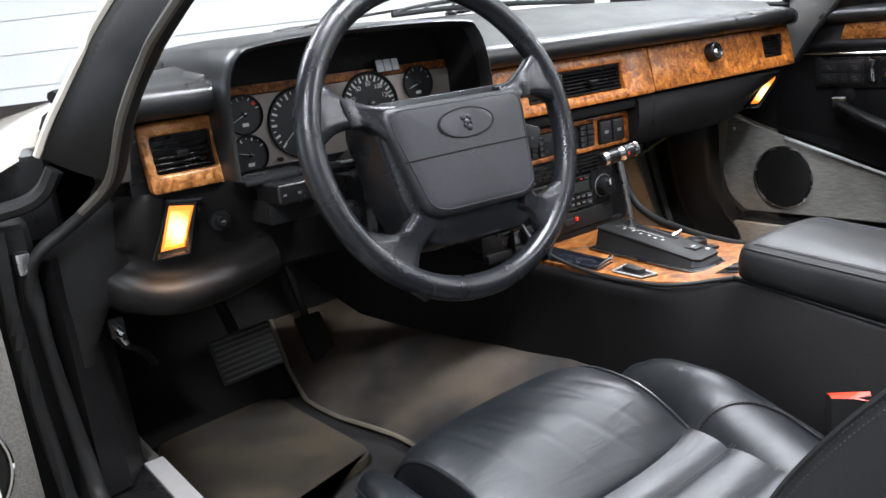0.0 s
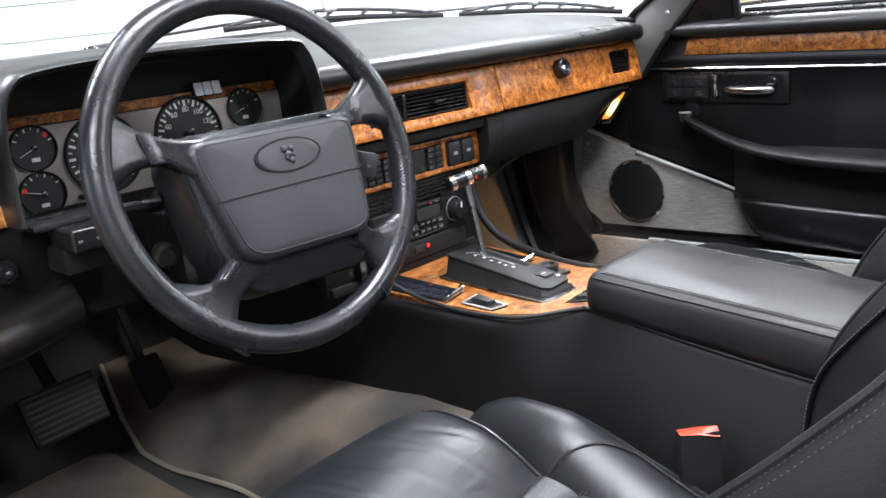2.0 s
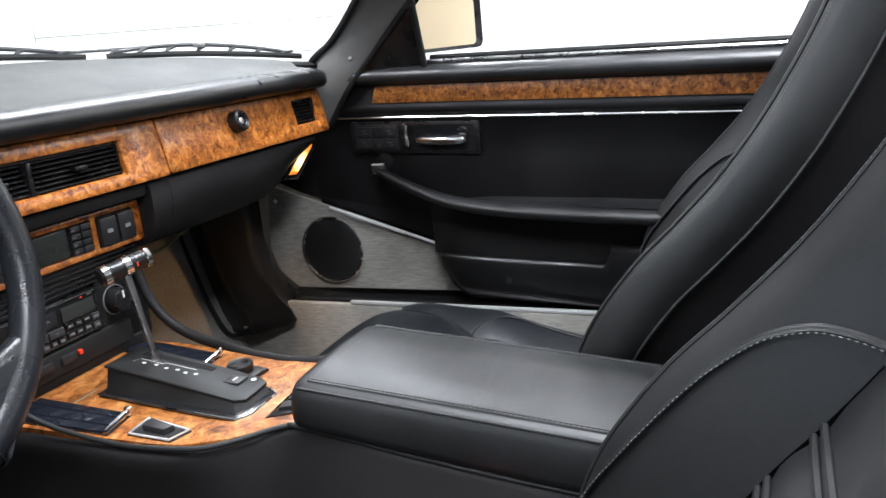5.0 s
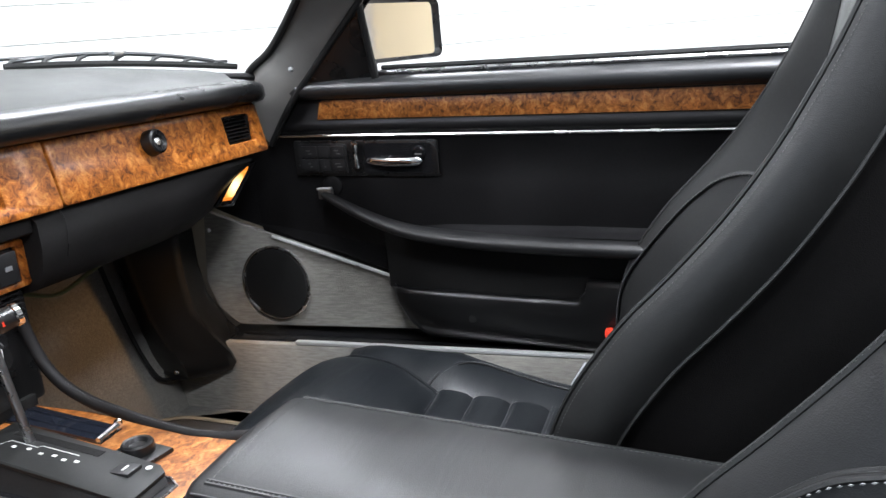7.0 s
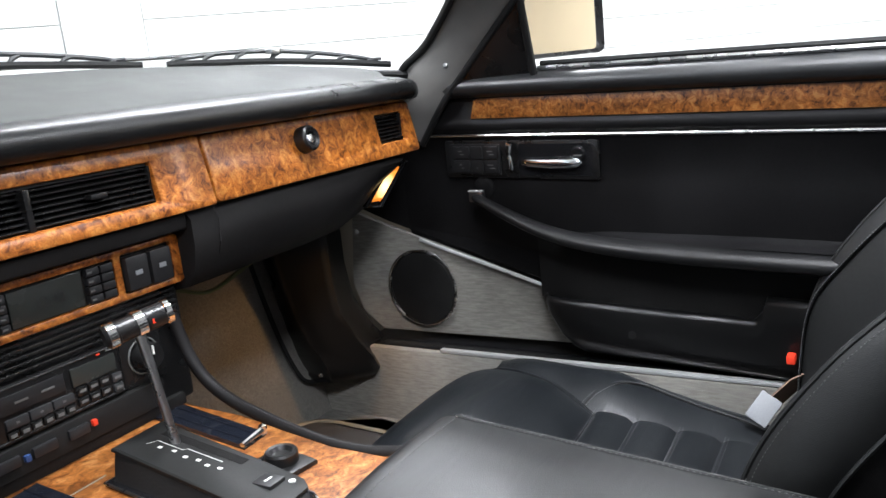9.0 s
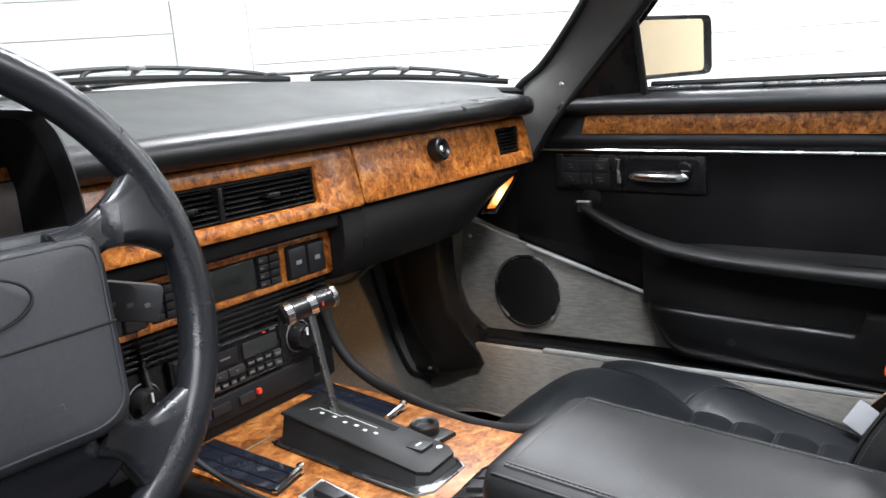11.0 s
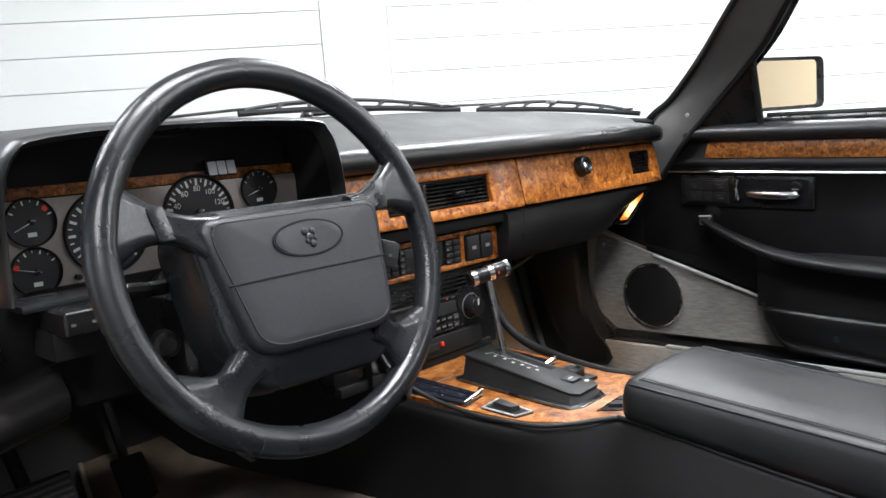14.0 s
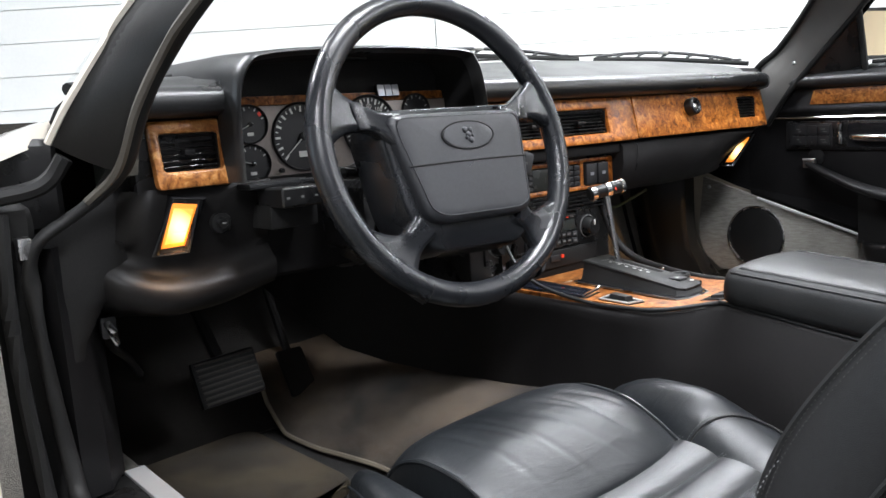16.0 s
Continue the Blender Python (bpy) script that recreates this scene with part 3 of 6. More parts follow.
part("corner_trim", loft([[(xl, 0.222, z), (xl * 0.7 + xr * 0.3, 0.214, z), (xl * 0.35 + xr * 0.65, 0.214, z), (xr, 0.222, z), (xr + 0.012, 0.26, z)] for z, xl, xr in ((0.50, -0.742, -0.722), (0.58, -0.742, -0.716), (0.64, -0.742, -0.704), (0.68, -0.743, -0.680), (0.70, -0.744, -0.655), (0.74, -0.744, -0.63), (0.765, -0.728, -0.622), (0.782, -0.702, -0.622), (0.80, -0.678, -0.622), (0.825, -0.660, -0.622), (0.875, -0.645, -0.622))]), MATT, car, "black corner trim beside the dashboard", 60)
part("footwell_cheek", loft([[(x, y, lo + (0.74 - lo) * f) for x, y, lo in ((-0.101, 0.20, 0.430), (-0.115, 0.34, 0.432), (-0.165, 0.44, 0.448), (-0.215, 0.50, 0.475), (-0.255, 0.58, 0.53), (-0.27, 0.70, 0.58))] for f in (0.0, 0.08, 0.3, 0.6, 1.0)]), MATT, car, "black footwell cheek of the console", 60)
# passenger kick moulding
rows = []
for z, a, c in ((0.715, 0.05, 0.0), (0.66, 0.040, 0.0), (0.60, 0.022, 0.0), (0.54, 0.008, 0.004), (0.49, -0.005, 0.018), (0.455, -0.014, 0.034), (0.432, -0.026, 0.036), (0.418, -0.040, 0.026), (0.410, -0.056, -0.02)):
    rx = float(np.interp(z, (0.431, 0.471, 0.514, 0.553, 0.592, 0.66), (0.640, 0.624, 0.600, 0.590, 0.588, 0.588)))
    rows.append([(0.610 - a * 0.6, 0.490, z), (0.566 - a * 0.8, 0.412 - c, z), (0.562 - a * 0.7, 0.398 - c, z), (rx * 0.5 + 0.286 - a * 0.2, 0.372 - c, z), (rx - 0.008, 0.353 - c, z), (rx, 0.344 - c, z), (rx + 0.008, 0.347 - c, z), (rx + 0.020, 0.360 - c, z), (0.656 + c * 0.4, 0.366 - c * 1.2, z), (0.70, 0.400 - c * 2.4, z)])
part("kick_moulding", loft(rows), MOULD, car, "black moulded foot well side panel", 70)
part("carpet_binding", sweep(spline([(0.555, 0.492, 0.66), (0.562, 0.470, 0.557), (0.567, 0.452, 0.490), (0.583, 0.438, 0.428), (0.602, 0.432, 0.408), (0.634, 0.430, 0.402)], 4), 0.004, 6), MATT, car, "black edge of the toe board carpet")
part("loose_wire", sweep(spline([(0.235, 0.30, 0.690), (0.30, 0.31, 0.668), (0.36, 0.31, 0.680), (0.42, 0.32, 0.690)], 5), 0.003, 6), WIRE, car, "loose pale wire under the dashboard")
part("moulding_clip", lathe([(0.0005, 0.006), (0.003, 0.005), (0.004, 0.0)], facing((0.555, 0.366, 0.447), (-0.4, -0.9, 0.1)), 10), STEEL, car, "small bright clip")
part("moulding_clip", lathe([(0.0005, 0.006), (0.003, 0.005), (0.004, 0.0)], facing((0.612, 0.30, 0.676), (-0.4, -0.9, 0.1)), 10), STEEL, car, "small bright clip")

# ---- windscreen wipers ----


def wiper(x0, x1, px):
    w = thing("windscreen_wiper", (px, screen_y(px) + 0.05, screen_z(px) - 0.01), "black windscreen wiper resting on the scuttle", "wiper", "windscreen wipers")
    q = lambda x, d, h: Vector((x, screen_y(x) + d, screen_z(x) + h + 0.006))  # noqa: E731
    n = 16
    blade = [q(x0 + (x1 - x0) * i / n, 0.016, 0.003 + 0.004 * math.sin(math.pi * i / n)) for i in range(n + 1)]
    part("blade", sweep(blade, 0.0032, 6, flat=1.7), RUBBER, w, "black rubber blade")
    back = [q(x0 + (x1 - x0) * (0.04 + 0.92 * i / n), 0.023, 0.009 + 0.013 * math.sin(math.pi * i / n) ** 0.8) for i in range(n + 1)]
    part("bridge", sweep(back, [0.0022] + [0.0036] * (n - 1) + [0.0022], 6), STALKM, w, "arched grey bridge over the blade")
    mid = (x0 + x1) / 2
    for f in (0.06, 0.20, 0.34, 0.50, 0.66, 0.80, 0.94):
        x = x0 + (x1 - x0) * f
        top = 0.009 + 0.013 * math.sin(math.pi * f) ** 0.8
        part("claw", sweep([q(x - 0.012, 0.017, 0.006), q(x - 0.004, 0.020, 0.004 + top * 0.5), q(x + 0.010, 0.023, top)], [0.0024, 0.0032, 0.0026], 6), STALKM, w)
    part("clip", box(mid - 0.013, mid + 0.013, screen_y(mid) + 0.016, screen_y(mid) + 0.030, screen_z(mid) + 0.024, screen_z(mid) + 0.032, 0.002), STEEL, w, "bright arm clip")
    arm = spline([q(px, 0.06, 0.000), q(px + (mid - px) * 0.3, 0.052, 0.006), q(px + (mid - px) * 0.75, 0.038, 0.016), q(mid, 0.026, 0.023)], 5)
    part("arm", sweep(arm, [0.008, 0.0075] + [0.0044] * (len(arm) - 2), 8, flat=0.6), BLACK, w)
    part("pivot", lathe([(0.011, 0), (0.011, 0.012), (0.007, 0.016)], Matrix.Translation(q(px, 0.06, -0.012)), 16), BLACK, w)


wiper(0.675, 0.395, 0.10)
wiper(0.365, -0.06, -0.28)

# ---- dashboard ----
dash = thing("dashboard", (0, 0.25, 0.7), "black padded dashboard with burr walnut fascia and round dials", "dashboard")


def fascia(x, z, d):
    return Vector((x, 0.178 + (z - 0.80) * 0.21 - d, z))


def pad_rise(x):
    """How far the rear of the dash top crowns above the foot of the windscreen."""
    return float(np.interp(x, (-0.2, -0.1, 0.1, 0.3, 0.5, 0.6, 0.65), (0.002, 0.004, 0.009, 0.016, 0.018, 0.012, 0.0)))


def pad(x0, x1, n, ends, first, last):
    rows = []
    for i in range(n + 1):
        x = x0 + (x1 - x0) * i / n
        k = 0.0
        for e in ends:
            k = max(k, max(0.0, 1 - abs(e - x) / 0.04))
        s = 1 - math.sqrt(max(0.0, 1 - k * k))
        y1, z1 = screen_y(x) - 0.004, screen_z(x) - 0.012 + pad_rise(x)
        fr = [(0.205, 0.8755), (0.178, 0.8760), (0.167, 0.879), (0.1625, 0.885), (0.162, 0.893), (0.1635, 0.9005), (0.170, 0.9062), (0.190, 0.9105), (0.22, 0.9145)]
        lead = [Vector((x, y + s * 0.045, z - 0.006 * s)) for y, z in fr]
        a = lead[-1]
        for f in (0.2, 0.4, 0.6, 0.8, 1.0):
            p = a.lerp(Vector((x, max(y1, a.y + 0.004), z1)), f)
            p.z += 0.007 * math.sin(math.pi * f)
            lead.append(p)
        rows.append(lead[first:last])
    return loft(rows)


# the lit top and the shaded front face are told apart by base colour
part("top_pad", pad(-0.170, 0.652, 44, (0.652,), 7, 14), DASH_LIT, dash, "padded black dash top, coloured paler as if lit through the windscreen", 60)
part("front_roll", pad(-0.170, 0.652, 44, (0.652,), 0, 8), ROLL, dash, "rounded front roll of the dash top, coloured darker as in shade", 60)
part("side_pod_pad", pad(-0.668, -0.53, 12, (-0.668,), 0, 14), POD, dash, "padded black pod over the side vent", 60)
part("dash_end", loft([[(0.632, 0.195, 0.872), (0.628, 0.20, 0.80), (0.622, 0.215, 0.785)], [(0.668, 0.27, 0.89), (0.690, 0.28, 0.80), (0.675, 0.30, 0.74)]]), POD, dash)
# fascia carcass behind the veneer
part("carcass", box(-0.166, 0.636, 0.196, 0.34, 0.797, 0.874, 0.004), MATT, dash)
part("side_carcass", box(-0.640, -0.53, 0.190, 0.34, 0.796, 0.874, 0.004), BLACK, dash)
part("fascia_veneer", plate((-0.163, 0.2065, 0.801, 0.8745), [(-0.070, 0.136, 0.8165, 0.8565)], fascia, 0.008, 0.0022, 0.003), BURL, dash, "burr walnut centre fascia")
glove = part("glovebox_veneer", plate((0.2085, 0.626, 0.802, 0.8745), [(0.532, 0.600, 0.8215, 0.8620)], fascia, 0.008, 0.0022, 0.006), BURL, dash, "burr walnut glovebox lid")
part("lock_button", join(lathe([(0.0005, 0.004), (0.006, 0.0045), (0.008, 0.010), (0.013, 0.012), (0.0155, 0.010), (0.0165, 0.004), (0.0165, -0.008)], facing((0.370, 0.182, 0.848), (0, -1, 0.2)) @ Matrix.Translation((0, 0, 0.006)), 28)), BLACK, glove, "round black glovebox lock")
part("lock_cylinder", lathe([(0.0005, 0.014), (0.005, 0.0135), (0.006, 0.012), (0.006, 0.004)], facing((0.370, 0.180, 0.848), (0, -1, 0.2)), 16), STEEL, glove, "steel lock cylinder")
part("side_veneer", plate((-0.6235, -0.5370, 0.799, 0.8735), [(-0.6130, -0.5450, 0.8175, 0.8590)], fascia, 0.010, 0.003, 0.006, 0.004), BURL2, dash, "burr walnut surround of the side vent")


def vent(x0, x1, z0, z1, slats, dividers, parent):
    v = part("vent", join(box(x0 - 0.004, x1 + 0.004, 0.215, 0.225, z0 - 0.004, z1 + 0.004), box(x0 - 0.004, x0, 0.184, 0.215, z0, z1), box(x1, x1 + 0.004, 0.184, 0.215, z0, z1), box(x0, x1, 0.184, 0.215, z0 - 0.004, z0), box(x0, x1, 0.186, 0.215, z1, z1 + 0.004)), MATT, parent, "black air vent")
    for i in range(slats):
        z = z0 + (z1 - z0) * (i + 0.5) / slats
        part("slat", box(x0 + 0.001, x1 - 0.001, 0.0, 0.014, -0.0008, 0.0008, 0.0004, 1, Matrix.Translation((0, 0.176 + (z - 0.80) * 0.21, z)) @ Matrix.Rotation(radians(12), 4, "X")), BLACK, v)
    for x in dividers:
        part("divider", box(x - 0.003, x + 0.003, 0.178, 0.212, z0, z1, 0.001), BLACK, v)
    return v


cv = vent(-0.068, 0.134, 0.8165, 0.8535, 7, (0.0,), dash)
for k in range(9):
    part("fin", box(-0.062 + 0.007 * k, -0.0608 + 0.007 * k, 0.196, 0.21, 0.817, 0.853), BLACK, cv)
part("thumb_tab", box(-0.045, -0.030, 0.176, 0.186, 0.833, 0.838, 0.001), BLACK, cv)
part("thumb_tab", box(0.060, 0.078, 0.176, 0.186, 0.833, 0.838, 0.001), BLACK, cv)
vent(0.534, 0.598, 0.823, 0.860, 7, (), dash)
lv = vent(-0.6110, -0.5470, 0.8190, 0.8575, 6, (), dash)
part("thumb_tab", box(-0.588, -0.576, 0.174, 0.186, 0.834, 0.841, 0.001), BLACK, lv)

# lower glovebox face and its end, with the courtesy lamp
rows = []
for i in range(13):
    f = i / 12
    r = []
    for k, (y, z, end) in enumerate(((0.186, 0.799, 0.606), (0.178, 0.791, 0.583), (0.178, 0.762, 0.508), (0.184, 0.736, 0.468), (0.198, 0.717, 0.456), (0.235, 0.709, 0.456), (0.34, 0.707, 0.50))):
        r.append((0.172 + (end - 0.172) * f, y + (0.012 * max(0, f - 0.7) / 0.3 if k > 1 else 0), z))
    rows.append(r)
rows.insert(0, [(0.1685, max(0.214, y), z) for _, y, z in rows[0]])
rows.append([(0.625, 0.200, 0.799), (0.620, 0.203, 0.788), (0.612, 0.229, 0.760), (0.604, 0.253, 0.735), (0.598, 0.270, 0.716), (0.598, 0.285, 0.709), (0.62, 0.34, 0.707)])
part("glovebox_face", loft(rows), SIDE, dash, "black padded lower glovebox face", 60)
part("glovebox_seam", sweep([(0.2075, 0.180, 0.799), (0.2075, 0.1745, 0.788), (0.2075, 0.177, 0.760), (0.2075, 0.187, 0.733), (0.2075, 0.204, 0.715)], 0.0007, 6), MATT, dash)


def courtesy_lamp(corners, normal, label, power, beam, drop):
    c = sum((Vector(p) for p in corners), Vector()) / 4
    ob = thing("courtesy_lamp", c, label, "lamp", "courtesy lamps")
    n = Vector(normal).normalized()
    lens = [c + (Vector(p) - c) * 0.94 for p in corners]
    core = [c + (p - c) * 0.80 for p in lens]
    part("lens", loft([[p + n * 0.003 for p in lens], [p + n * 0.0045 for p in core]], True), AMBEREDGE, ob, "amber lens rim")
    part("lens_core", loft([[core[0] + n * 0.0045, core[1] + n * 0.0045], [core[3] + n * 0.0045, core[2] + n * 0.0045]]), AMBER, ob, "glowing amber lens")
    fr = [c + (Vector(p) - c) * 1.20 for p in corners]
    part("bezel", sweep([p + n * 0.003 for p in fr], 0.0046, 8, True), GLOSS, ob, "glossy black bezel")
    part("housing", loft([[p + n * 0.002 for p in fr], [p - n * 0.02 for p in fr]], True, True), BLACK, ob)
    bulb = new("courtesy_glow", bpy.data.lights.new("courtesy_glow", "AREA"))
    bulb.data.shape, bulb.data.size, bulb.data.size_y, bulb.data.energy = "RECTANGLE", 0.018, 0.045, power
    bulb.data.color = (1.0, 0.55, 0.22)
    bulb.data.spread = radians(120)
    bulb.matrix_world = facing(c + Vector(drop), -Vector(beam))


courtesy_lamp([(-0.606, 0.183, 0.786), (-0.579, 0.176, 0.782), (-0.595, 0.190, 0.734), (-0.622, 0.195, 0.733)], (-0.25, -0.95, -0.2), "lit amber courtesy lamp under the dashboard end", 0.085, (0.1, 0.2, -1), (-0.003, -0.009, -0.010))
courtesy_lamp([(0.5888, 0.2078, 0.7836), (0.6056, 0.1962, 0.7828), (0.586, 0.2267, 0.7308), (0.5692, 0.2383, 0.7318)], (-0.55, -0.78, -0.25), "lit amber courtesy lamp under the dashboard end", 0.23, (-0.3, 0.35, -1), (-0.02, 0.03, -0.075))

# driver's knee panel: a face that rolls off to the side, then a bulged shelf lip
crest = spline([(0.0, 0.742, 0), (0.12, 0.712, 0), (0.35, 0.689, 0), (0.65, 0.688, 0), (1.0, 0.704, 0)], 6)
rows = []
for c in crest:
    u, zc = c.x, c.y
    w = max(0.0, 1 - u / 0.20) ** 2
    v = max(0.0, 1 - u / 0.55) ** 2
    zb = zc + 0.030
    r = []
    for lx, y, z in ((-0.655, 0.184, 0.800), (-0.658, 0.180, 0.790), (-0.664, 0.185, 0.768), (-0.672, 0.194, 0.745), (-0.680, 0.203, zb), (-0.684, 0.207, zb - 0.010), (-0.686, 0.200, zc + 0.010), (-0.692, 0.194, zc + 0.004), (-0.696, 0.188, zc - 0.002), (-0.698, 0.186, zc - 0.009), (-0.700, 0.189, zc - 0.020), (-0.702, 0.198, zc - 0.030), (-0.702, 0.225, zc - 0.036), (-0.702, 0.30, 0.645)):
        r.append((lx + (-0.485 - lx) * u, y + 0.040 * w + (0.024 * v if z < 0.74 else 0), z))
    rows.append(r)
part("knee_panel", loft(rows), KNEE, dash, "black knee panel with a shelf lip", 60)
part("dimmer_knob", lathe([(0.0005, 0.009), (0.0055, 0.0095), (0.0065, 0.008), (0.007, 0.004), (0.0115, 0.0035), (0.0125, 0.002), (0.0128, -0.002)], facing((-0.552, 0.184, 0.755), (0, -1, 0)), 20), BLACK, dash, "black rotary knob")
part("knob_mark", box(-0.5545, -0.5495, 0.1725, 0.1735, 0.7538, 0.7562, 0.0004, 1), KEYMARK, dash)
part("under_panel", quad((-0.50, 0.22, 0.70), (-0.20, 0.22, 0.70), (-0.20, 0.55, 0.66), (-0.70, 0.55, 0.66)), MATT, dash, "black panel under the dashboard")
# shaded vinyl tone again, for the dark below the dials
part("column_panel", box(-0.505, -0.19, 0.205, 0.33, 0.675, 0.80, 0.012, 3), SHELL, dash)

# instrument hood
HOOD = [(v.x, v.y) for v in spline([(-0.543, 0.80, 0), (-0.542, 0.85, 0), (-0.540, 0.890, 0), (-0.534, 0.917, 0), (-0.522, 0.935, 0), (-0.503, 0.943, 0), (-0.43, 0.949, 0), (-0.31, 0.951, 0), (-0.205, 0.947, 0), (-0.184, 0.936, 0), (-0.173, 0.910, 0), (-0.167, 0.868, 0), (-0.164, 0.80, 0)], 4)]


def hood_ring(y, grow, lift=0.0):
    return [Vector((-0.354 + (x + 0.354) * grow, y, 0.80 + (z - 0.80) * (1 + (grow - 1) * 1.1) + lift)) for x, z in HOOD]


part("instrument_hood", loft([hood_ring(0.24, 0.935), hood_ring(0.152, 0.95), hood_ring(0.139, 0.960), hood_ring(0.133, 0.976), hood_ring(0.136, 0.992), hood_ring(0.150, 1.003), hood_ring(0.24, 1.02, 0.003), hood_ring(0.38, 1.03, 0.005)]), POD, dash, "padded black hood over the dials", 60)
rows = []
for y, g in ((0.172, 1.006), (0.178, 1.008), (0.19, 1.011), (0.225, 1.017), (0.27, 1.022), (0.33, 1.027), (0.38, 1.03)):
    podz = float(np.interp(y, (0.172, 0.19, 0.22, 0.27, 0.318, 0.38), (0.904, 0.909, 0.914, 0.926, 0.926, 0.926)))
    hx, hz = -0.354 - 0.176 * g, 0.80 + 0.127 * (1 + (g - 1) * 1.1)
    k = min(1.0, (y - 0.172) / 0.018)
    foot = Vector((hx - 0.030, y, podz - 0.003))
    rows.append([foot.lerp(Vector((hx + 0.014, y, podz - 0.004 + (hz + 0.010 - podz) * k)), f) + Vector((0.004, 0, -0.003)) * math.sin(math.pi * f) for f in (0, 0.2, 0.4, 0.6, 0.8, 1.0)])
part("hood_flank", loft(rows), POD, dash, "flared side of the instrument hood", 75)
part("hood_lining", loft([hood_ring(0.153, 0.949), hood_ring(0.232, 0.933)]), MATT, dash)
part("hood_vent_slot", box(-0.40, -0.35, 0.156, 0.158, 0.9355, 0.938, 0.0005, 1), RUBBER, dash)
part("cluster_plate", prism([(-0.525, 0.795), (-0.18, 0.795), (-0.18, 0.886), (-0.525, 0.886)], lambda x, z, d: Vector((x, 0.222 - d, z)), 0, 0.006, 0.001), SILVER, dash, "silver grey dial plate")
part("cluster_veneer", prism([(-0.52, 0.887), (-0.18, 0.887), (-0.18, 0.898), (-0.52, 0.898)], lambda x, z, d: Vector((x, 0.222 - d, z)), 0, 0.004, 0.001), BURL3, dash, "burr walnut strip above the dials")
part("dial_housing", box(-0.515, -0.19, 0.222, 0.236, 0.78, 0.942), MATT, dash)


def dial(x, z, r, a0, a1, n, needle, red, figures):
    g = part("dial", lathe([(0.0005, 0.0), (r * 0.98, 0.0), (r, 0.003), (r * 1.03, 0.004), (r * 1.06, 0.002), (r * 1.06, -0.004)], facing((x, 0.2155, z), (0, -1, 0)), 36), FACE, dash, "round black dial")
    y = 0.2150
    for i in range(n + 1):
        t = radians(a0 + (a1 - a0) * i / n)
        long = i % 2 == 0
        ra, rb, w = r * (0.76 if long else 0.84), r * 0.94, r * (0.034 if long else 0.018)
        c, s = math.cos(t), math.sin(t)
        at = lambda q, k: Vector((x + q * c - k * s, y, z + q * s + k * c))  # noqa: E731
        part("scale_mark", loft([[at(ra, -w), at(ra, w)], [at(rb, -w), at(rb, w)]]), PRINT, g)
    if figures:
        for i, txt in enumerate(figures):
            t = radians(a0 + (a1 - a0) * i / (len(figures) - 1))
            cu = bpy.data.curves.new("figure", "FONT")
            cu.body, cu.size, cu.align_x, cu.align_y = txt, r * 0.21, "CENTER", "CENTER"
            ob = new("figure", cu)
            ob.data.materials.append(PRINT)
            ob.parent = g
            ob.matrix_basis = Matrix.Translation((x + r * 0.67 * math.cos(t), y - 0.0003, z + r * 0.67 * math.sin(t))) @ Matrix.Rotation(radians(90), 4, "X")
    t = radians(needle)
    d = Vector((math.cos(t), 0, math.sin(t)))
    part("needle", sweep([Vector((x, 0.2125, z)) - d * r * 0.15, Vector((x, 0.2125, z)) + d * r * 0.78], [r * 0.03, r * 0.012], 6), PRINT, g)
    part("needle_hub", lathe([(0.0005, 0.004), (r * 0.12, 0.003), (r * 0.13, 0)], facing((x, 0.2145, z), (0, -1, 0)), 14), BLACK, g)
    part("dial_icon", box(x - r * 0.18, x + r * 0.18, 0.2146, 0.2152, z - r * 0.62, z - r * 0.44), PRINT, g)
    if red:
        q = [Vector((x + r * k * math.cos(radians(b)), 0.2148, z + r * k * math.sin(radians(b)))) for k, b in ((0.72, red - 8), (0.92, red - 8), (0.92, red + 8), (0.72, red + 8))]
        part("red_mark", loft([[q[0], q[1]], [q[3], q[2]]]), RED, g)


dial(-0.488, 0.8650, 0.0225, 150, 20, 6, 205, 40, None)
dial(-0.489, 0.8175, 0.0225, 160, 30, 6, 165, 160, None)
dial(-0.417, 0.846, 0.041, 225, -45, 24, 222, 0, None)
dial(-0.313, 0.852, 0.041, 225, -45, 28, 222, 0, ("0", "20", "40", "60", "80", "100", "120", "140", "160"))
dial(-0.234, 0.871, 0.0225, 150, 20, 6, 200, 0, None)
dial(-0.232, 0.8245, 0.0225, 160, 30, 6, 190, 0, None)
wp = part("warning_panel", box(-0.300, -0.262, 0.2130, 0.2185, 0.891, 0.909, 0.002), GLOSS, dash, "glossy warning lamp panel")
for k in range(3):
    part("warning_lens", prism(rounded(-0.298 + 0.0118 * k, -0.2875 + 0.0118 * k, 0.8925, 0.9075, 0.001), lambda x, z, d: Vector((x, 0.2126 - d + (z - 0.90) * 0.2, z)), 0, 0.0012), LENSGLINT, wp, "warning lamp lens, coloured pale for the reflection on it")
part("reset_button", lathe([(0.003, 0.006), (0.003, 0)], facing((-0.452, 0.216, 0.806), (0, -1, 0)), 10), BLACK, dash)

# ---- centre stack ----
stack = thing("centre_stack", (0.03, 0.22, 0.6), "black centre stack with walnut switch surround and radio", "centre stack")


def facing_y(y):
    return lambda x, z, d: Vector((x, y - d, z))


part("stack_body", box(-0.155, 0.168, 0.212, 0.36, 0.595, 0.80, 0.006), BLACK, stack)
part("stack_lip", box(-0.16, 0.172, 0.183, 0.235, 0.781, 0.799, 0.005, 3), SIDE, stack)
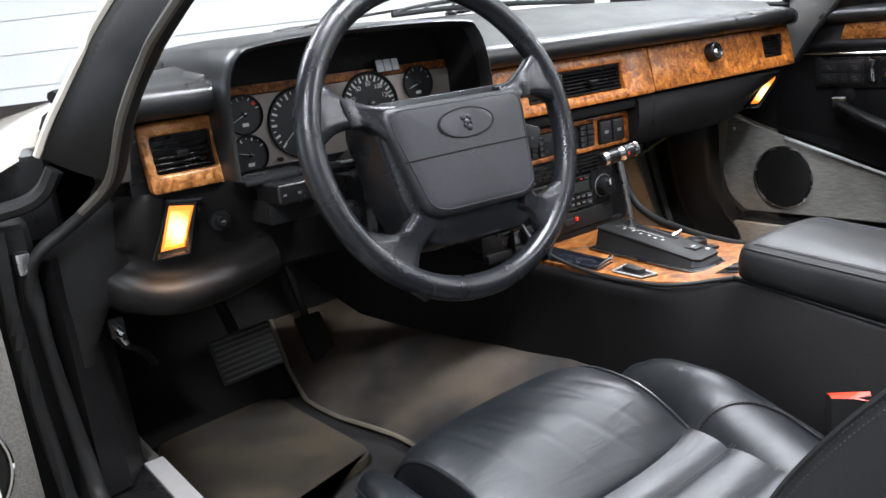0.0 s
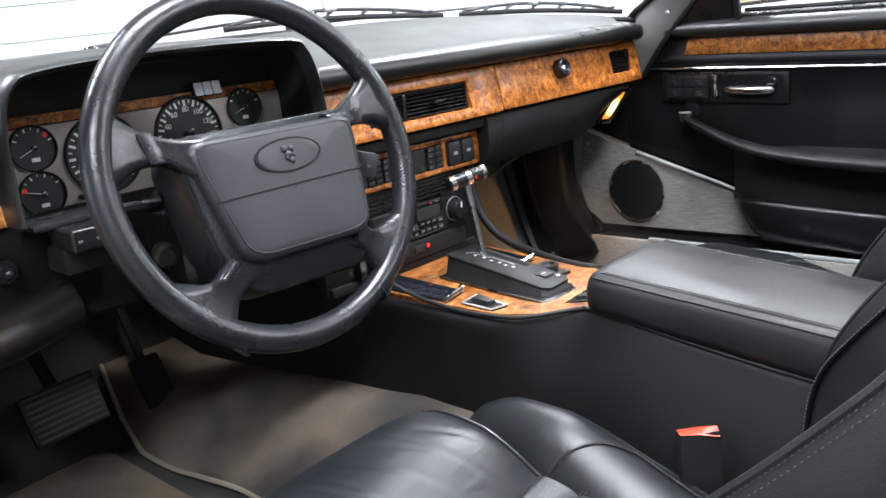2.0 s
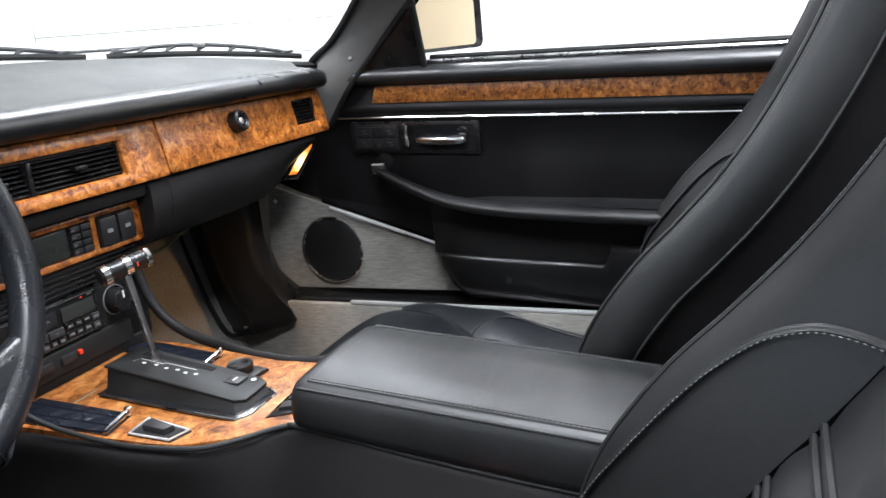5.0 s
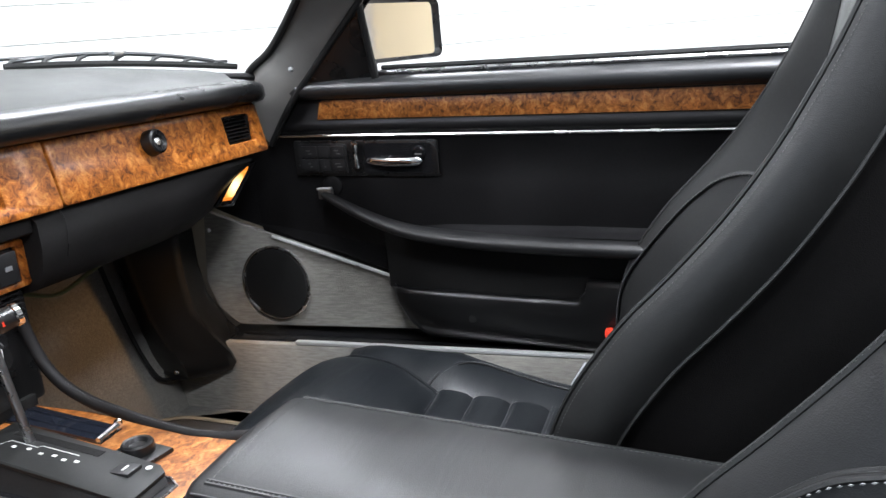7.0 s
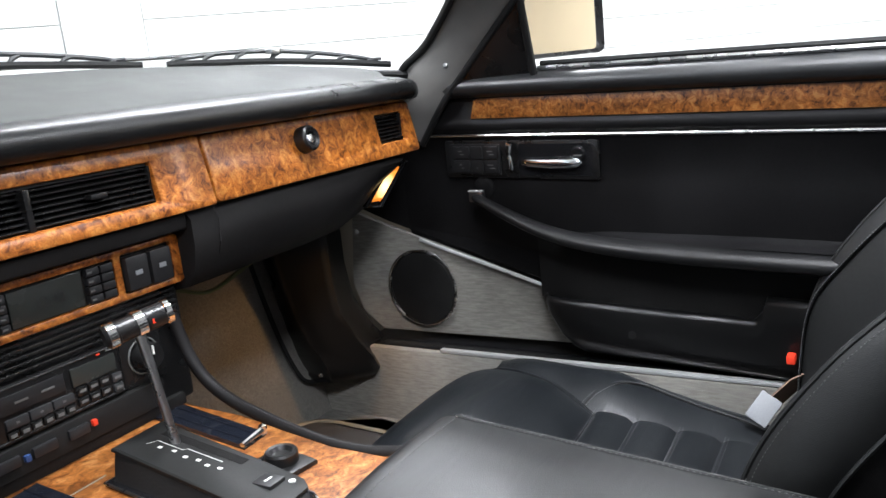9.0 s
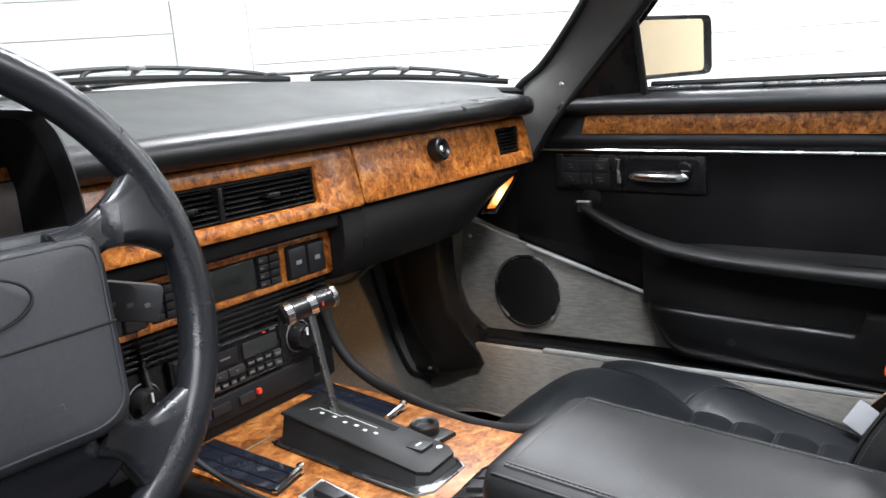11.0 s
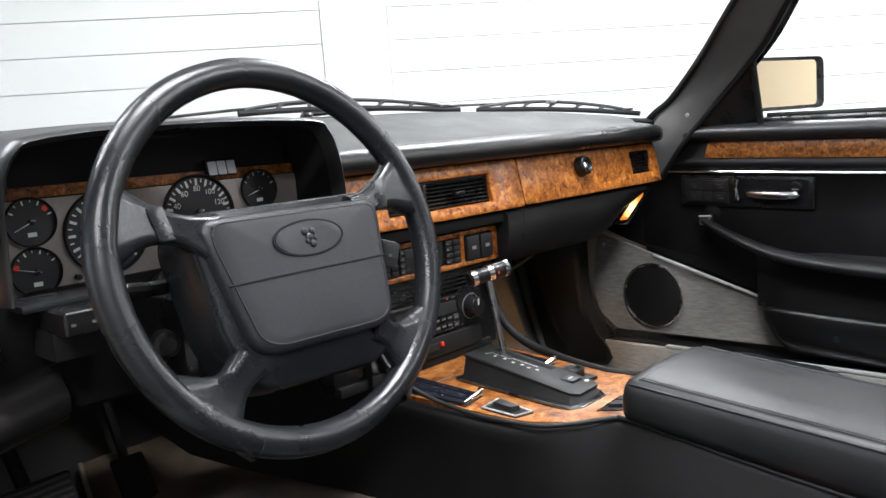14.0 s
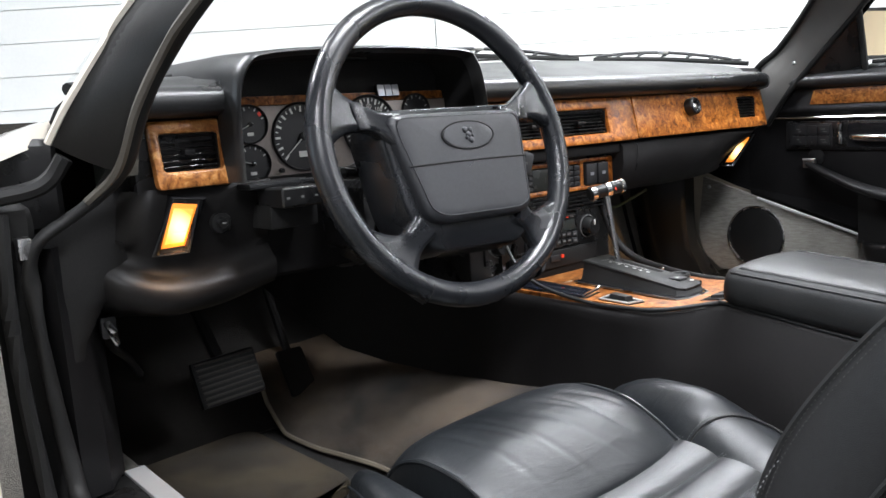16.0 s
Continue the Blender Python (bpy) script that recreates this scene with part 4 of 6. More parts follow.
part("switch_surround", plate((-0.150, 0.1745, 0.7250, 0.7770), [(-0.143, -0.088, 0.7315, 0.7705), (-0.083, 0.088, 0.7325, 0.7695), (0.0965, 0.1590, 0.7315, 0.7705)], facing_y(0.207), 0.006, 0.0016, 0.009), BURL, stack, "burr walnut switch surround")
part("surround_back", box(-0.148, 0.165, 0.206, 0.214, 0.729, 0.772), MATT, stack)
for x in (0.098, 0.128):
    sw = part("rocker_switch", box(x, x + 0.027, 0.196, 0.207, 0.733, 0.768, 0.003, 2), ROCKER, stack, "black rocker switch")
    part("rocker_mark", box(x + 0.009, x + 0.018, 0.1952, 0.1962, 0.748, 0.753, 0.0004, 1), GREYPLUG, sw)
part("clock_display", box(-0.022, 0.052, 0.203, 0.208, 0.734, 0.767, 0.001), LCD, stack, "grey clock display")
cu = bpy.data.curves.new("clock_digits", "FONT")
cu.body, cu.size = "12:42", 0.014
cu.materials.append(ROCKER)
ob = new("clock_digits", cu)
ob.parent = stack
ob.matrix_parent_inverse = Matrix.Translation(-WHERE[stack])
ob.matrix_basis = Matrix.Translation((0.002, 0.2024, 0.745)) @ Matrix.Rotation(radians(90), 4, "X")
for i in range(4):
    for x0, x1 in ((-0.080, -0.068), (-0.065, -0.053), (-0.050, -0.038), (-0.034, -0.025), (0.056, 0.070), (0.072, 0.086)):
        b = part("clock_button", box(x0, x1, 0.200, 0.208, 0.7335 + 0.0088 * i, 0.7410 + 0.0088 * i, 0.001), ROCKER, stack)
        if x0 in (-0.034, 0.056):
            part("button_mark", box(x0 + 0.001, x0 + 0.006, 0.1993, 0.2003, 0.7360 + 0.0088 * i, 0.7380 + 0.0088 * i, 0.0003, 1), KEYMARK, b)
for i in range(2):
    b = part("lamp_switch", box(-0.140 + 0.026 * i, -0.117 + 0.026 * i, 0.196, 0.207, 0.733, 0.768, 0.003, 2), ROCKER, stack, "black push switch")
    part("switch_mark", box(-0.133 + 0.026 * i, -0.125 + 0.026 * i, 0.1952, 0.1962, 0.75, 0.755, 0.0004, 1), PRINT, b)
slot = part("slot_vent", box(-0.145, 0.16, 0.214, 0.22, 0.692, 0.722), MATT, stack, "black slotted vent")
for i in range(5):
    part("slat", box(-0.143, 0.158, 0.204, 0.216, 0.694 + 0.0062 * i, 0.6965 + 0.0062 * i, 0.0006, 1), BLACK, slot)

radio = thing("car_radio", (0.03, 0.22, 0.634), "black car radio with rows of small keys", "radio")
part("radio_face", box(-0.070, 0.079, 0.204, 0.24, 0.636, 0.6895, 0.003), BLACK, radio)
part("face_bezel", sweep([(-0.066, 0.2035, 0.6395), (0.075, 0.2035, 0.6395), (0.075, 0.2035, 0.6865), (-0.066, 0.2035, 0.6865)], 0.0009, 6, True), ROCKER, radio)
part("radio_display", box(0.021, 0.070, 0.2020, 0.2045, 0.6625, 0.6800, 0.001), LCD, radio, "dim grey radio display")
part("tape_flap", box(-0.050, 0.014, 0.2026, 0.2045, 0.6630, 0.6800, 0.0012), ROCKER, radio, "cassette slot flap")
for x in (-0.036, -0.010):
    part("flap_mark", box(x, x + 0.013, 0.2020, 0.2028, 0.6705, 0.6725), KEYMARK, radio)
for i in range(3):
    k = part("rocker_key", box(-0.048 + 0.023 * i, -0.0265 + 0.023 * i, 0.2008, 0.206, 0.6500, 0.6590, 0.0012), STALKM, radio, "grey rocker key")
    part("key_mark", box(-0.039 + 0.023 * i, -0.0360 + 0.023 * i, 0.2002, 0.2010, 0.6538, 0.6556), KEYMARK, k)
for i in range(6):
    k = part("key", box(-0.048 + 0.0115 * i, -0.0380 + 0.0115 * i, 0.2014, 0.206, 0.6405, 0.6480, 0.0010), BLACK, radio)
    part("key_mark", box(-0.0460 + 0.0115 * i, -0.0400 + 0.0115 * i, 0.2008, 0.2016, 0.6425, 0.6455), KEYMARK, k)
for i in range(3):
    for j in range(2):
        k = part("key", box(0.0235 + 0.0125 * i, 0.0345 + 0.0125 * i, 0.2014, 0.206, 0.6525 - 0.0105 * j, 0.6605 - 0.0105 * j, 0.0010), BLACK, radio)
        part("key_mark", box(0.0255 + 0.0125 * i, 0.0325 + 0.0125 * i, 0.2008, 0.2016, 0.6555 - 0.0105 * j, 0.6580 - 0.0105 * j), KEYMARK, k)
for j in range(2):
    k = part("tune_key", box(0.0625, 0.0735, 0.2010, 0.206, 0.6510 - 0.0105 * j, 0.6595 - 0.0105 * j, 0.0012), STALKM, radio, "grey tuning key")
    part("key_mark", box(0.0645, 0.0715, 0.2004, 0.2012, 0.6540 - 0.0105 * j, 0.6565 - 0.0105 * j), KEYMARK, k)
part("power_lamp", box(0.050, 0.0535, 0.2008, 0.2022, 0.6838, 0.6852), REDLIT, radio, "lit red pilot lamp")
part("corner_mark", box(0.062, 0.070, 0.2030, 0.2038, 0.6835, 0.6850), KEYMARK, radio)


def climate_knob(x, z):
    k = thing("climate_knob", (x, 0.215, z), "black rotary climate knob with a pale ring", "knob", "climate knobs")
    part("dial_plate", box(x - 0.026, x + 0.026, 0.207, 0.22, z - 0.03, z + 0.03, 0.003), BLACK, k)
    part("ring", sweep([(x + 0.0185 * math.cos(a), 0.206, z + 0.0185 * math.sin(a)) for a in [2 * math.pi * i / 28 for i in range(28)]], 0.0010, 6, True, up=(0, 1, 0)), KEYMARK, k, "pale ring")
    part("grip", lathe([(0.0005, 0.016), (0.013, 0.016), (0.0145, 0.013), (0.0155, 0.0)], facing((x, 0.207, z), (0, -1, 0)), 26), BLACK, k)
    part("pointer", box(x - 0.001, x + 0.001, 0.1895, 0.1915, z + 0.003, z + 0.012), PRINT, k)


climate_knob(-0.102, 0.660)
climate_knob(0.106, 0.663)
part("lower_slot", box(-0.075, 0.120, 0.200, 0.225, 0.606, 0.634, 0.003), MATT, stack, "black slot under the radio")
for x0, x1 in ((-0.066, -0.044), (-0.032, -0.008), (0.004, 0.026)):
    part("slot_button", box(x0, x1, 0.1965, 0.201, 0.617, 0.627, 0.0015), ROCKER, stack)
part("blue_button", box(-0.0405, -0.0350, 0.1960, 0.201, 0.6175, 0.6240, 0.001), mat("blue_lens", (0.03, 0.06, 0.16), 0.3), stack, "small blue lens")
part("red_button", box(0.0295, 0.0345, 0.1960, 0.201, 0.6205, 0.6265, 0.001), RED, stack, "small red button")
part("stack_foot", box(-0.150, 0.150, 0.206, 0.24, 0.592, 0.606, 0.003), MATT, stack)

# ---- steering wheel ----
TILT = 0.25
HUB = Vector((-0.337, 0.0185, 0.8185))
WR, WU, WN = Vector((1, 0, 0)), Vector((0, math.sin(TILT), math.cos(TILT))), Vector((0, -math.cos(TILT), math.sin(TILT)))


def on_wheel(u, v, d):
    return HUB + WR * u + WU * v + WN * d


wheel = thing("steering_wheel", HUB, "dark leather four-spoke steering wheel with a large airbag cover", "steering wheel")
RIM = 0.1705
part("rim", sweep([on_wheel(RIM * math.cos(a), 0.004 + RIM * math.sin(a), 0) for a in [2 * math.pi * i / 72 for i in range(72)]], 0.0140, 14, True, up=WN), WHEEL, wheel, "leather bound rim", 60)
for s in (-1, 1):
    for name, tops, bots in (("upper spoke", [(0.070, 0.047), (0.094, 0.049), (0.115, 0.058), (0.135, 0.072), (0.150, 0.090)], [(0.088, 0.006), (0.100, 0.022), (0.118, 0.029), (0.140, 0.026), (0.164, 0.012)]), ("lower spoke", [(0.080, -0.070), (0.092, -0.083), (0.104, -0.086), (0.124, -0.080), (0.158, -0.066)], [(0.060, -0.096), (0.073, -0.104), (0.081, -0.114), (0.088, -0.134), (0.086, -0.164)])):
        rows = []
        for k, (a, c) in enumerate(zip(spline([(*p, 0) for p in tops], 3), spline([(*p, 0) for p in bots], 3))):
            f = k / 12
            hi, lo = 0.0105 - 0.004 * math.sin(math.pi * f) + 0.0075 * (1 - f) ** 2, -0.012
            m = (a + c) / 2
            e = (a - c) * 0.5
            rows.append([on_wheel(s * (m + e * w).x, (m + e * w).y, d) for w, d in ((1.0, -0.004), (0.97, hi * 0.5), (0.86, hi * 0.9), (0.5, hi), (0.0, hi * 0.85), (-0.5, hi), (-0.86, hi * 0.9), (-0.97, hi * 0.5), (-1.0, -0.004), (-0.7, lo), (0.7, lo))])
        part("spoke", loft(rows, True, True), WHEEL, wheel, "leather covered " + name, 60)
    b = part("spoke_button", prism(rounded(-0.0075, 0.0075, -0.0150, 0.0150, 0.002, 3), lambda p, q, d: on_wheel(s * 0.119 + p + q * s * 0.20, 0.044 + q, d), 0.002, 0.0088, 0.0012), WHEEL, wheel, "black thumb button")
    part("button_mark", box(-0.002, 0.002, -0.001, 0.001, 0, 0.0004, 0, 1, facing(on_wheel(s * 0.119, 0.044, 0.0088), WN)), STALKM, b)
    part("rim_seam", sweep([on_wheel(s * 0.17 * math.cos(radians(-62)) + 0.0145 * math.cos(a) * s * math.cos(radians(-62)), 0.17 * math.sin(radians(-62)) + 0.0145 * math.cos(a) * math.sin(radians(-62)), 0.0145 * math.sin(a)) for a in [2 * math.pi * i / 16 for i in range(16)]], 0.0006, 5, True), RUBBER, wheel)


def pad_ring(grow, d, wide=1.0):
    pts = []
    for u, v in PADSHAPE:
        u, v = 0.006 + (u - 0.006) * grow * wide, -0.020 + (v + 0.020) * grow
        pts.append(on_wheel(u, v, d + (0.006 * (1 - (u / 0.1) ** 2) if d > 0 else 0)))
    return pts


def smooth_loop(corners, r, n=5):
    out = []
    k = len(corners)
    for i in range(k):
        p, a, b = Vector(corners[i]), Vector(corners[i - 1]), Vector(corners[(i + 1) % k])
        da, db = (a - p).normalized() * r, (b - p).normalized() * r
        for j in range(n + 1):
            t = j / n
            out.append(((1 - t) ** 2) * (p + da) + 2 * t * (1 - t) * p + t * t * (p + db))
    return [(q.x, q.y) for q in out]


CARRIER = smooth_loop([(0.098, 0.050), (-0.088, 0.050), (-0.097, 0.030), (-0.087, -0.060), (-0.069, -0.104), (-0.052, -0.113), (0.066, -0.117), (0.084, -0.106), (0.099, -0.060), (0.108, 0.030)], 0.010)
part("cover_carrier", loft([[on_wheel(0.005 + (u - 0.005) * g, -0.025 + (v + 0.025) * g, d) for u, v in CARRIER] for g, d in ((0.98, -0.062), (1.03, -0.040), (1.03, -0.024), (1.02, -0.010), (1.0, 0.000), (0.985, 0.0055), (0.955, 0.0085), (0.6, 0.0085))], True, True), WHEEL, wheel, "leather grained carrier behind the airbag cover", 60)
PADSHAPE = smooth_loop([(0.100, 0.040), (-0.088, 0.041), (-0.092, 0.028), (-0.068, -0.073), (-0.050, -0.082), (0.072, -0.084), (0.090, -0.075), (0.103, 0.026)], 0.011)
part("airbag_cover", loft([pad_ring(1.03, 0.0), pad_ring(1.01, 0.0115), pad_ring(0.985, 0.0155), pad_ring(0.94, 0.0174)] + [pad_ring(k / 10, 0.018) for k in (9, 8, 7, 6, 5, 4, 3, 2, 1)], True, True), PADM, wheel, "dark grey airbag cover", 50)
part("cover_border", sweep([on_wheel(0.006 + (u - 0.006) * 0.93, -0.020 + (v + 0.020) * 0.91, 0.0183 + 0.006 * (1 - (u / 0.1) ** 2)) for u, v in PADSHAPE], 0.0009, 6, True, up=WN), PADM, wheel)
part("cover_seam", sweep([on_wheel(-0.080 + 0.175 * i / 20, -0.018, 0.0180 + 0.006 * (1 - ((-0.080 + 0.175 * i / 20) / 0.1) ** 2)) for i in range(21)], 0.0010, 6, up=WN), MATT, wheel, "dark split line across the cover")
oval = [on_wheel(0.008 + 0.0380 * math.cos(a), 0.0110 + 0.0160 * math.sin(a), 0.0242) for a in [2 * math.pi * i / 40 for i in range(40)]]
part("badge_ring", sweep(oval, 0.0011, 6, True, up=WN), MATT, wheel, "oval groove round the emblem")
part("badge_field", prism([(0.0365 * math.cos(a), 0.015 * math.sin(a)) for a in [2 * math.pi * i / 36 for i in range(36)]], lambda p, q, d: on_wheel(0.008 + p, 0.0110 + q, d), 0.015, 0.0252, 0.0008), PADM, wheel, "raised oval field")
part("cover_emboss", join(*[box(-0.0045, 0.0045, -0.0025, 0.0025, -0.001, 0.0006, 0.0006, 1, facing(on_wheel(0.030 + 0.011 * k, -0.058, 0.0225), WN)) for k in (-1, 0, 1)]), PADM, wheel, "faint moulded bars low on the cover")
bits = [lathe([(0.0005, 0.0026), (r * 0.6, 0.0022), (r * 0.9, 0.0010), (r, 0.0)], facing(on_wheel(0.008 + u, 0.0110 + v, 0.0250), WN), 12) for u, v, r in ((-0.0045, 0.0055, 0.0040), (0.0035, 0.0050, 0.0036), (-0.0005, 0.0, 0.0045), (0.0020, -0.0060, 0.0042), (-0.0035, -0.0035, 0.0026), (0.0050, -0.0015, 0.0024))]
part("emblem", join(*bits), PADM, wheel, "moulded emblem")
part("hub_back", lathe([(0.050, -0.07), (0.052, -0.05), (0.055, -0.03), (0.03, -0.02)], facing(on_wheel(0, -0.020, -0.01), WN), 30), MATT, wheel, "black hub shroud")

# ---- steering column ----
column = thing("steering_column", (-0.34, 0.16, 0.79), "black steering column shroud with switch stalks", "steering column")
part("shroud", loft([[on_wheel(a * math.cos(t), b * math.sin(t) - 0.03, d) for t in [2 * math.pi * i / 20 for i in range(20)]] for a, b, d in ((0.050, 0.045, -0.07), (0.060, 0.05, -0.10), (0.07, 0.065, -0.17), (0.07, 0.065, -0.26))], True, True), BLACK, column, "", 50)
part("lower_shroud", box(-0.405, -0.275, 0.10, 0.30, 0.70, 0.79, 0.02, 3), BLACK, column)
sb = part("light_switch_block", box(-0.508, -0.450, 0.112, 0.175, 0.768, 0.791, 0.005, 3), BLACK, column, "black switch block beside the column")
for i in range(3):
    part("block_mark", box(-0.503 + 0.018 * i, -0.499 + 0.018 * i, 0.1113, 0.1123, 0.778, 0.7805), KEYMARK, sb)
part("block_edge", sweep([(-0.506, 0.113, 0.7895), (-0.452, 0.113, 0.7895)], 0.0012, 6), STEEL, sb, "bright upper edge")
part("cluster_ledge", box(-0.528, -0.44, 0.150, 0.222, 0.790, 0.797, 0.003, 2), POD, column, "thin ledge under the dials")
part("side_switches", box(-0.508, -0.445, 0.145, 0.22, 0.742, 0.772, 0.004), MATT, column)
part("stalk", sweep(spline([(-0.40, 0.095, 0.80), (-0.44, 0.085, 0.802), (-0.475, 0.075, 0.806)], 5), 0.007, 10), BLACK, column, "black indicator stalk")
part("wiper_stalk", join(sweep([(-0.27, 0.10, 0.80), (-0.20, 0.078, 0.80)], 0.006, 10), box(-0.030, 0.028, -0.012, 0.012, -0.016, 0.014, 0.005, 2, Matrix.Translation((-0.186, 0.076, 0.797)) @ Matrix.Rotation(radians(18), 4, "Y"))), STALKM, column, "dark grey wiper stalk")
for i in range(3):
    part("stalk_mark", box(-0.205 + 0.014 * i, -0.200 + 0.014 * i, 0.0630, 0.0642, 0.797 - 0.004 * i, 0.800 - 0.004 * i), KEYMARK, column)
part("ignition_lock", lathe([(0.0005, 0.004), (0.008, 0.004), (0.012, 0.0), (0.012, -0.02)], facing((-0.425, 0.10, 0.745), (-0.3, -1, 0)), 18), BLACK, column, "black ignition lock")

# ---- centre console ----
console = thing("centre_console", (0.03, 0.0, FLOOR), "black vinyl centre console with a burr walnut top", "centre console")
CONS = [(0.26, 0.590, -0.102, 0.150), (0.20, 0.588, -0.102, 0.150), (0.10, 0.587, -0.102, 0.142), (0.06, 0.587, -0.102, 0.135), (0.02, 0.586, -0.102, 0.127), (-0.03, 0.586, -0.098, 0.119), (-0.06, 0.586, -0.088, 0.117), (-0.085, 0.589, -0.077, 0.117), (-0.11, 0.594, -0.061, 0.119), (-0.13, 0.600, -0.050, 0.120), (-0.15, 0.602, -0.050, 0.121), (-0.42, 0.572, -0.055, 0.122), (-0.95, 0.545, -0.055, 0.122)]
rows = []
for y, z, xl, xr in CONS:
    rows.append([(-0.110, y, FLOOR - 0.02), (-0.106, y, 0.45), (xl * 0.5 - 0.051, y, z - 0.06), (xl * 0.85 - 0.0155, y, z - 0.02), (xl - 0.001, y, z - 0.008), (xl + 0.002, y, z - 0.002), (xl + 0.010, y, z), (0.03, y, z), (xr - 0.010, y, z), (xr - 0.002, y, z - 0.002), (xr + 0.001, y, z - 0.008), (xr + 0.004, y, z - 0.06), (xr * 0.5 + 0.076, y, 0.45), (0.156, y, FLOOR - 0.02)])
part("console_body", loft(rows, False, True), SIDE, console, "black vinyl console sides", 50)
TOPZ = 0.5905


def on_top(x, y, d):
    return Vector((x, y, TOPZ + d + max(0.0, -0.07 - y) * 0.12))


part("veneer_top", prism([(-0.092, 0.235), (-0.092, 0.08), (-0.091, -0.010), (-0.085, -0.045), (-0.067, -0.085), (-0.050, -0.110), (-0.033, -0.136), (0.100, -0.136), (0.114, -0.10), (0.113, -0.06), (0.115, -0.02), (0.127, 0.05), (0.141, 0.12), (0.147, 0.235)], on_top, -0.004, 0.0025, 0.001), BURL4, console, "burr walnut console top")
part("veneer_joint", sweep([(-0.082, 0.148, TOPZ + 0.0026), (0.0, 0.150, TOPZ + 0.0026)], 0.0008, 5), PIPING, console)
part("console_rail", sweep(spline([(0.153, 0.216, 0.715), (0.153, 0.205, 0.675), (0.152, 0.190, 0.642), (0.150, 0.165, 0.618), (0.147, 0.13, 0.603), (0.142, 0.095, 0.597), (0.131, 0.04, 0.592), (0.120, -0.02, 0.591), (0.117, -0.06, 0.593), (0.119, -0.10, 0.598), (0.122, -0.15, 0.604)], 6), 0.0066, 10), SIDE, console, "padded black leather rail", 60)
part("console_rail", sweep(spline([(-0.093, 0.215, 0.71), (-0.096, 0.200, 0.67), (-0.098, 0.165, 0.625), (-0.098, 0.11, 0.602), (-0.0960, 0.03, 0.5905), (-0.0930, -0.025, 0.5905), (-0.0850, -0.062, 0.5910), (-0.070, -0.092, 0.5945), (-0.053, -0.118, 0.5990), (-0.045, -0.138, 0.602), (-0.047, -0.165, 0.601), (-0.051, -0.42, 0.573), (-0.052, -0.9, 0.545)], 6), 0.0028, 10), HIDE, console, "padded black leather rail", 60)
part("rail_stitching", stitches([p + Vector((-0.001, 0, 0.0064)) for p in spline([(0.150, 0.165, 0.618), (0.147, 0.13, 0.603), (0.142, 0.095, 0.597), (0.131, 0.04, 0.592), (0.120, -0.02, 0.591), (0.117, -0.06, 0.593)], 8)], 0.0042, 0.0004), MIDTHREAD, console)
part("stack_cheek", quad((-0.098, 0.21, 0.59), (-0.098, 0.21, 0.72), (-0.150, 0.24, 0.72), (-0.150, 0.24, 0.59), 0.01), SIDE, console)
part("oval_panel", prism(rounded(-0.075, -0.02, 0.600, 0.622, 0.006), facing_y(0.232), 0, 0.006, 0.002), BLACK, console)

armrest = thing("armrest_lid", (0.025, -0.38, 0.60), "black leather armrest lid with stitched edges", "armrest")
rows = []
for back, e in ((0.0, 1.0), (0.0006, 0.72), (0.0025, 0.46), (0.006, 0.24), (0.011, 0.08), (0.018, 0.0), (0.05, 0), (0.10, 0), (0.15, 0), (0.20, 0), (0.26, 0), (0.32, 0), (0.38, 0), (0.44, 0), (0.50, 0)):
    f = back / 0.5
    y = -0.143 - back
    zt, zb = 0.6495 - 0.042 * f - 0.011 * e, 0.6035 - 0.060 * f + 0.004 * e
    xl, xr = -0.054 + 0.009 * e, 0.116 - 0.009 * e
    rows.append([(xl + 0.008, y, zb), (xl + 0.001, y, zb + 0.004), (xl, y, zb + 0.012), (xl + 0.001, y, zt - 0.014), (xl + 0.005, y, zt - 0.005), (xl + 0.013, y, zt), (xl + 0.06, y, zt + 0.003), (xr - 0.06, y, zt + 0.003), (xr - 0.013, y, zt), (xr - 0.005, y, zt - 0.005), (xr - 0.001, y, zt - 0.014), (xr, y, zb + 0.012), (xr - 0.001, y, zb + 0.004), (xr - 0.008, y, zb)])
part("lid", loft(rows, True, True), ARMH, armrest, "", 55)
part("stitching", stitches([Vector(r[5]).lerp(Vector(r[6]), 0.06) + Vector((0, 0, 0.0006)) for r in rows[5:]], 0.0045, 0.0005), MIDTHREAD, armrest)
part("edge_seam", sweep([Vector(r[4]) + Vector((-0.0004, 0, 0.0006)) for r in rows[4:]], 0.0012, 6), ARMH, armrest)
for k in (0.02, 0.10):
    part("edge_ridge", sweep([Vector(r[5]).lerp(Vector(r[6]), k) + Vector((0, 0, -0.0004)) for r in rows[5:]], 0.0017, 6), ARMH, armrest)
for a, b in ((8, 0.0), (9, 0.3)):
    part("edge_ridge", sweep([Vector(r[a]).lerp(Vector(r[a + 1]), b) + Vector((0, 0, 0.0002)) for r in rows[5:]], 0.0017, 6), ARMH, armrest)
    part("stitching", stitches([Vector(r[a]).lerp(Vector(r[a + 1]), b) + Vector((-0.002, 0, 0.0010)) for r in rows[5:]], 0.0042, 0.00045), MIDTHREAD, armrest)
part("stitching", stitches([Vector(p) + Vector((0, -0.004, 0.002)) for p in rows[5][5:9]], 0.0055), DARKTHREAD, armrest)

# gear selector
gear = thing("gear_selector", (0.018, 0.04, TOPZ), "black automatic gear selector with a chrome T-handle", "gear selector")
g0 = [(-0.014, 0.132), (0.052, 0.132), (0.045, 0.0), (0.037, -0.060), (0.027, -0.074), (-0.022, -0.076), (-0.036, -0.066), (-0.031, -0.010)]
